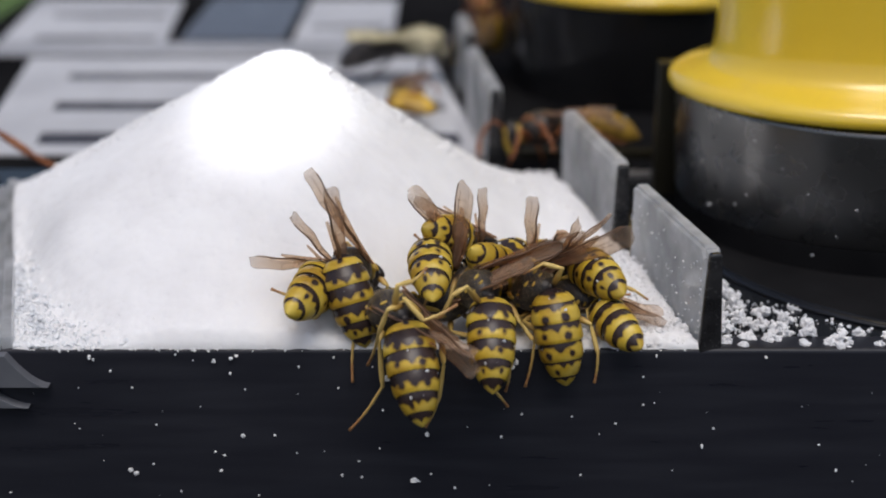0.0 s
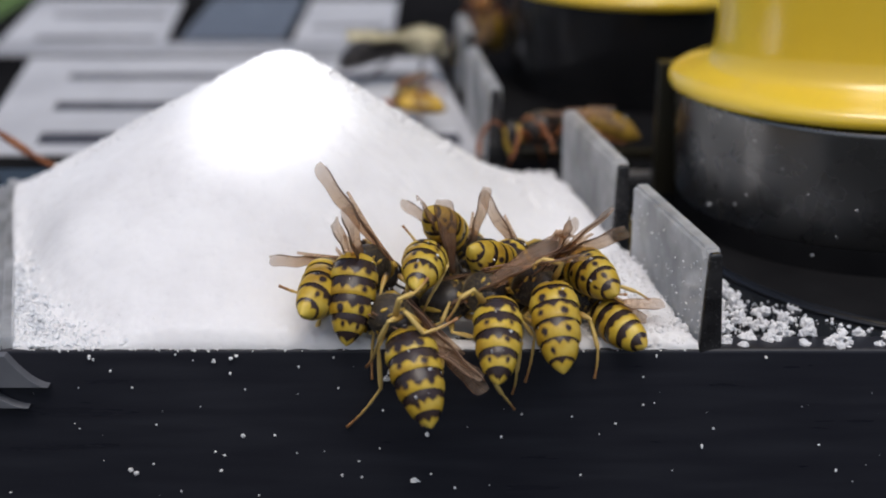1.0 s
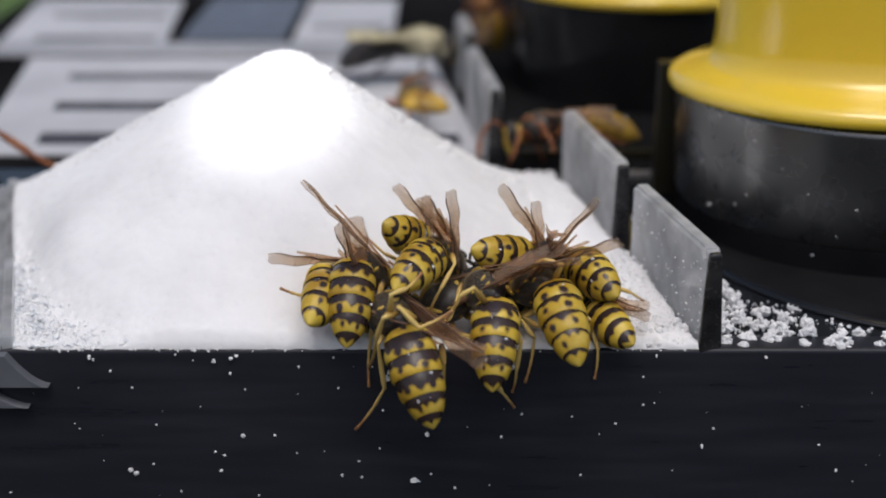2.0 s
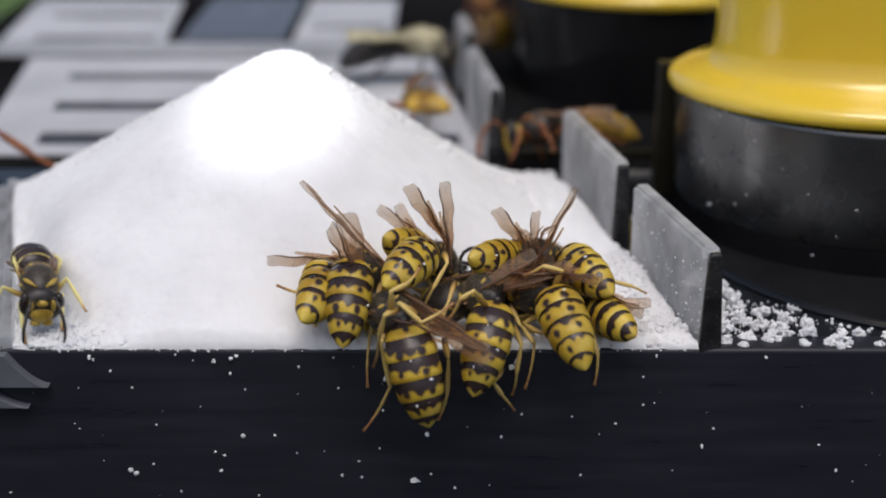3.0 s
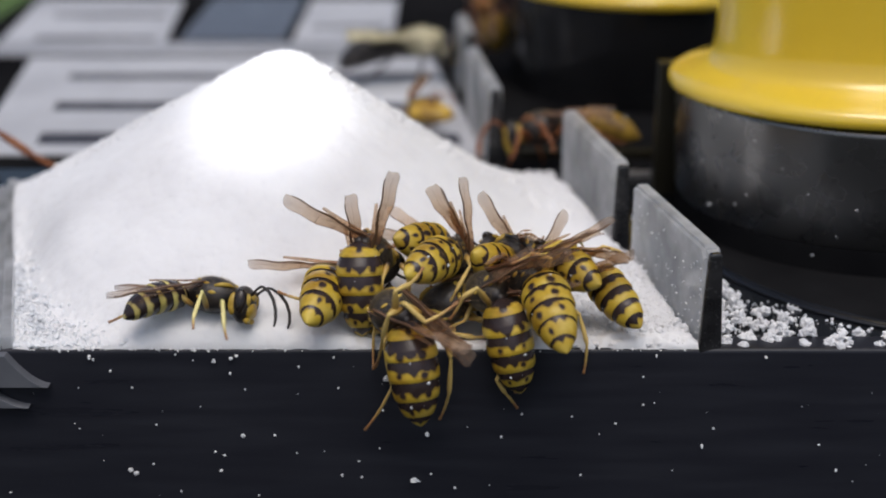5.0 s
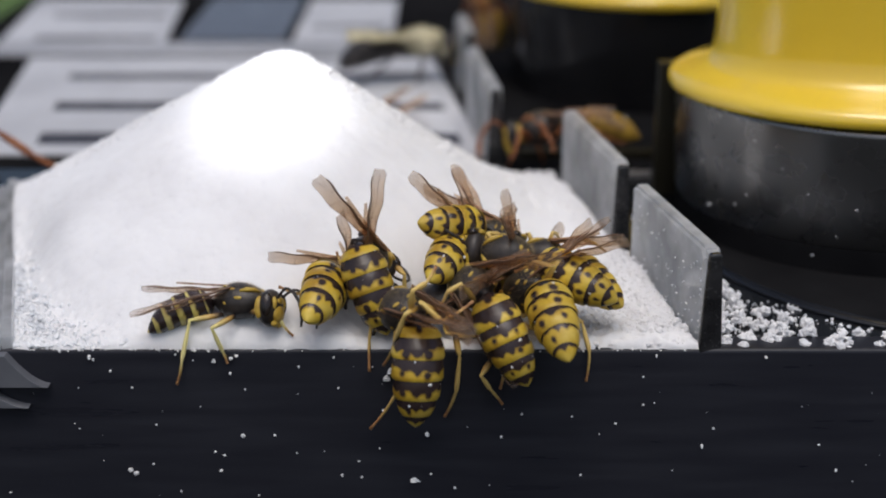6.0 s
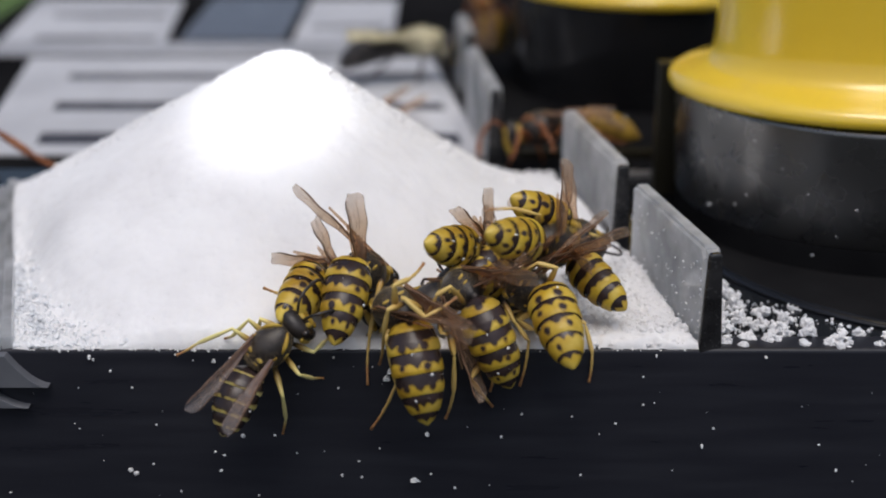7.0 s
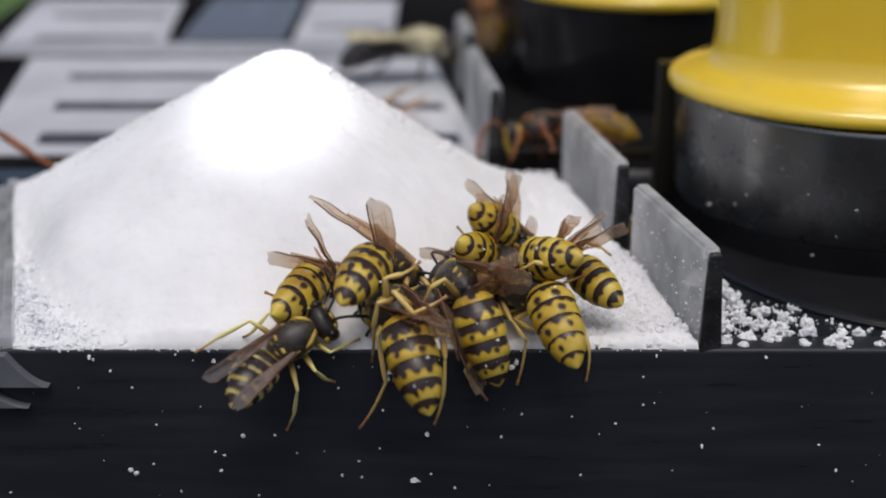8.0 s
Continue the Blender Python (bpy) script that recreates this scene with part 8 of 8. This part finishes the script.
    walk(walker["legs"][5], [(0.0, pose(0.00021, 0.00007, -0.00011, 0.8, 5.0, 4.6)),
        (1.7, pose(0.00021, 0.00007, -0.00011, 0.8, 5.0, 4.6)),
        (2.4, pose(0.00021, 0.00007, -0.00011, 0.8, 5.0, 4.6)),
        (2.6, pose(0.00008, -0.00006, -0.00015, 1.3, 6.5, -1.8)),
        (2.8, pose(0.00059, 0.00109, 0.00013, -18.3, 12.1, 25.1)),
        (2.9, pose(0.00060, 0.00102, 0.00010, -13.3, 9.7, 27.9)),
        (3.0, pose(0.00058, 0.00098, 0.00011, -15.3, 10.7, 24.2)),
        (3.1, pose(0.00058, 0.00093, 0.00010, -13.0, 9.5, 25.0)),
        (3.2, pose(0.00050, 0.00076, 0.00012, -17.7, 12.4, 13.3)),
        (3.3, pose(0.00052, 0.00084, 0.00014, -20.2, 13.3, 13.4)),
        (3.5, pose(0.00021, 0.00007, -0.00011, 0.8, 5.0, 4.6)),
        (3.6, pose(0.00021, 0.00007, -0.00011, 0.8, 5.0, 4.6)),
        (3.8, pose(0.00008, -0.00006, -0.00015, 1.3, 6.5, -1.8)),
        (4.0, pose(0.00021, 0.00007, -0.00011, 0.8, 5.0, 4.6)),
        (4.2, pose(0.00008, -0.00006, -0.00015, 1.3, 6.5, -1.8)),
        (4.4, pose(0.00021, 0.00007, -0.00011, 0.8, 5.0, 4.6)),
        (4.5, pose(0.00021, 0.00007, -0.00011, 0.8, 5.0, 4.6)),
        (4.6, pose(0.00008, -0.00006, -0.00015, 1.3, 6.5, -1.8)),
        (4.8, pose(0.00021, 0.00007, -0.00011, 0.8, 5.0, 4.6)),
        (5.0, pose(0.00008, -0.00006, -0.00015, 1.3, 6.5, -1.8)),
        (5.2, pose(0.00021, 0.00007, -0.00011, 0.8, 5.0, 4.6)),
        (5.4, pose(0.00008, -0.00006, -0.00015, 1.3, 6.5, -1.8)),
        (5.6, pose(0.00021, 0.00007, -0.00011, 0.8, 5.0, 4.6)),
        (5.8, pose(0.00008, -0.00006, -0.00015, 1.3, 6.5, -1.8)),
        (6.0, pose(0.00021, 0.00007, -0.00011, 0.8, 5.0, 4.6)),
        (6.2, pose(0.00008, -0.00006, -0.00015, 1.3, 6.5, -1.8)),
        (6.4, pose(-0.00016, 0.00161, 0.00071, -41.7, -5.2, 30.7)),
        (6.5, pose(-0.00028, 0.00074, 0.00066, -38.1, -2.9, -20.6)),
        (6.6, pose(-0.00045, 0.00023, 0.00045, -21.9, -1.0, -23.4)),
        (7.0, pose(-0.00030, 0.00068, 0.00064, -30.0, -6.5, -8.0)),
        (7.5, pose(-0.00026, 0.00087, 0.00069, -36.3, -6.0, -8.3)),
        (8.0, pose(-0.00030, 0.00050, 0.00056, -19.0, -11.9, 3.1))])
    walk(back_three["body"], [(0.0, pose(-0.00608, 0.06200, 0.00291, 6.0, -6.2, -39.3)),
        (1.0, pose(-0.00543, 0.06200, 0.00291, 5.9, 0.5, -38.6)),
        (1.5, pose(-0.00511, 0.06200, 0.00291, 6.0, 5.3, -38.1)),
        (3.0, pose(-0.00447, 0.06200, 0.00264, 5.9, -0.3, -38.7)),
        (3.5, pose(-0.00317, 0.06200, 0.00245, 5.9, -0.0, -38.7)),
        (4.0, pose(-0.00220, 0.06200, 0.00245, 5.9, 0.2, -38.6)),
        (4.5, pose(-0.00220, 0.06200, 0.00238, 5.9, 0.5, -38.6)),
        (6.0, pose(-0.00939, 0.06200, -0.00091, 6.0, 3.1, -38.4)),
        (6.5, pose(-0.00939, 0.06200, -0.00091, 6.0, 3.9, -38.3)),
        (7.0, pose(-0.00939, 0.06200, -0.00091, 6.0, 3.8, -38.3)),
        (8.0, pose(-0.00939, 0.06200, -0.00091, 6.0, 3.5, -38.3))])
    walk(back_three["abdomen"], [(0.0, pose(0.00000, 0.00000, 0.00000, 10.0, -23.8, 96.9)),
        (1.0, pose(0.00000, 0.00000, 0.00000, 6.5, -19.8, 112.4)),
        (1.5, pose(0.00000, 0.00000, 0.00000, 1.9, -23.6, 113.6)),
        (3.0, pose(0.00000, 0.00000, 0.00000, 0.8, -19.6, 104.5)),
        (3.5, pose(0.00000, 0.00000, 0.00000, 0.6, -18.9, 113.9)),
        (4.0, pose(0.00000, 0.00000, 0.00000, -4.7, -20.4, 102.3)),
        (4.5, pose(0.00000, 0.00000, 0.00000, -1.0, -20.1, 109.8)),
        (6.0, pose(0.00000, 0.00000, 0.00000, -23.1, -21.5, 86.1)),
        (6.5, pose(0.00000, 0.00000, 0.00000, -24.0, -21.5, 86.4)),
        (7.0, pose(0.00000, 0.00000, 0.00000, -23.7, -20.7, 86.0)),
        (8.0, pose(0.00000, 0.00000, 0.00000, -23.1, -19.0, 85.1))])
    walk(back_three["left"], [(0.0, pose(-0.00130, 0.00220, 0.00120, 156.5, 20.7, 81.7)),
        (1.0, pose(-0.00130, 0.00220, 0.00120, 146.1, 25.5, 64.6)),
        (1.5, pose(-0.00130, 0.00220, 0.00120, 142.1, 19.8, 60.6)),
        (3.0, pose(-0.00130, 0.00220, 0.00120, 144.2, 17.2, 59.4)),
        (3.5, pose(-0.00130, 0.00220, 0.00120, 141.2, 8.8, 50.9)),
        (4.0, pose(-0.00130, 0.00220, 0.00120, 140.3, 2.4, 45.1)),
        (4.5, pose(-0.00130, 0.00220, 0.00120, 139.6, 2.2, 45.1)),
        (6.0, pose(-0.00130, 0.00220, 0.00120, -51.7, 134.3, -79.1)),
        (6.5, pose(-0.00130, 0.00220, 0.00120, -53.5, 133.7, -80.7)),
        (7.0, pose(-0.00130, 0.00220, 0.00120, -54.0, 133.3, -81.5)),
        (8.0, pose(-0.00130, 0.00220, 0.00120, 125.0, 47.6, 96.9))])
    walk(back_three["right"], [(0.0, pose(0.00130, 0.00220, 0.00120, 8.3, 16.7, -113.2)),
        (1.0, pose(0.00130, 0.00220, 0.00120, 13.8, 14.7, -111.6)),
        (1.5, pose(0.00130, 0.00220, 0.00120, 19.5, 15.8, -114.2)),
        (3.0, pose(0.00130, 0.00220, 0.00120, 16.7, 12.6, -122.5)),
        (3.5, pose(0.00130, 0.00220, 0.00120, 19.7, 9.8, -134.2)),
        (4.0, pose(0.00130, 0.00220, 0.00120, 20.2, 7.3, -143.9)),
        (4.5, pose(0.00130, 0.00220, 0.00120, 21.0, 7.5, -143.8)),
        (5.25, pose(0.00130, 0.00220, 0.00120, 21.5, 10.5, -90.0)),
        (6.0, pose(0.00130, 0.00220, 0.00120, 24.3, 11.8, -35.8)),
        (6.5, pose(0.00130, 0.00220, 0.00120, 24.7, 11.1, -35.7)),
        (7.0, pose(0.00130, 0.00220, 0.00120, 24.4, 11.3, -35.9)),
        (8.0, pose(0.00130, 0.00220, 0.00120, 23.7, 11.5, -36.3))])
    walk(back_four["body"], [(0.0, pose(0.00569, 0.08600, 0.00797, 48.4, -15.0, 10.3)),
        (3.0, pose(0.00598, 0.08600, 0.00819, 48.2, -14.4, 11.0)),
        (3.5, pose(0.00613, 0.08600, 0.00819, 49.4, -18.1, 6.6)),
        (4.5, pose(0.00613, 0.08600, 0.00797, 50.1, -19.7, 4.7)),
        (6.0, pose(0.00569, 0.08600, 0.00841, 48.6, -15.7, 9.5)),
        (8.0, pose(0.00613, 0.08600, 0.00797, 48.5, -15.5, 9.7))])
    walk(back_four["abdomen"], [(0.0, pose(0.00000, 0.00000, 0.00000, 73.3, -3.7, 7.7)),
        (3.0, pose(0.00000, 0.00000, 0.00000, 70.7, -5.3, 11.3)),
        (3.5, pose(0.00000, 0.00000, 0.00000, 71.1, -1.1, 2.2)),
        (4.5, pose(0.00000, 0.00000, 0.00000, 74.3, 1.4, -2.8)),
        (6.0, pose(0.00000, 0.00000, 0.00000, 71.5, -3.4, 6.9)),
        (8.0, pose(0.00000, 0.00000, 0.00000, 69.3, 0.1, -0.2))])
    walk(back_four["left"], [(0.0, pose(-0.00130, 0.00220, 0.00120, 32.4, -55.4, 138.6)),
        (3.0, pose(-0.00130, 0.00220, 0.00120, 27.5, -54.9, 140.6)),
        (3.5, pose(-0.00130, 0.00220, 0.00120, 38.4, -63.8, 130.0)),
        (4.5, pose(-0.00130, 0.00220, 0.00120, 66.0, -62.2, 105.2)),
        (6.0, pose(-0.00130, 0.00220, 0.00120, 12.2, -55.9, 156.6)),
        (8.0, pose(-0.00130, 0.00220, 0.00120, 22.3, -56.8, 144.8))])
    walk(back_four["right"], [(0.0, pose(0.00130, 0.00220, 0.00120, 40.3, 63.6, -159.6)),
        (3.0, pose(0.00130, 0.00220, 0.00120, 35.5, 64.9, -166.4)),
        (3.5, pose(0.00130, 0.00220, 0.00120, 26.6, 55.7, -173.6)),
        (4.5, pose(0.00130, 0.00220, 0.00120, 40.0, 50.6, -160.4)),
        (6.0, pose(0.00130, 0.00220, 0.00120, 5.8, 60.6, 170.0)),
        (8.0, pose(0.00130, 0.00220, 0.00120, 16.9, 60.6, 177.2))])


motions()
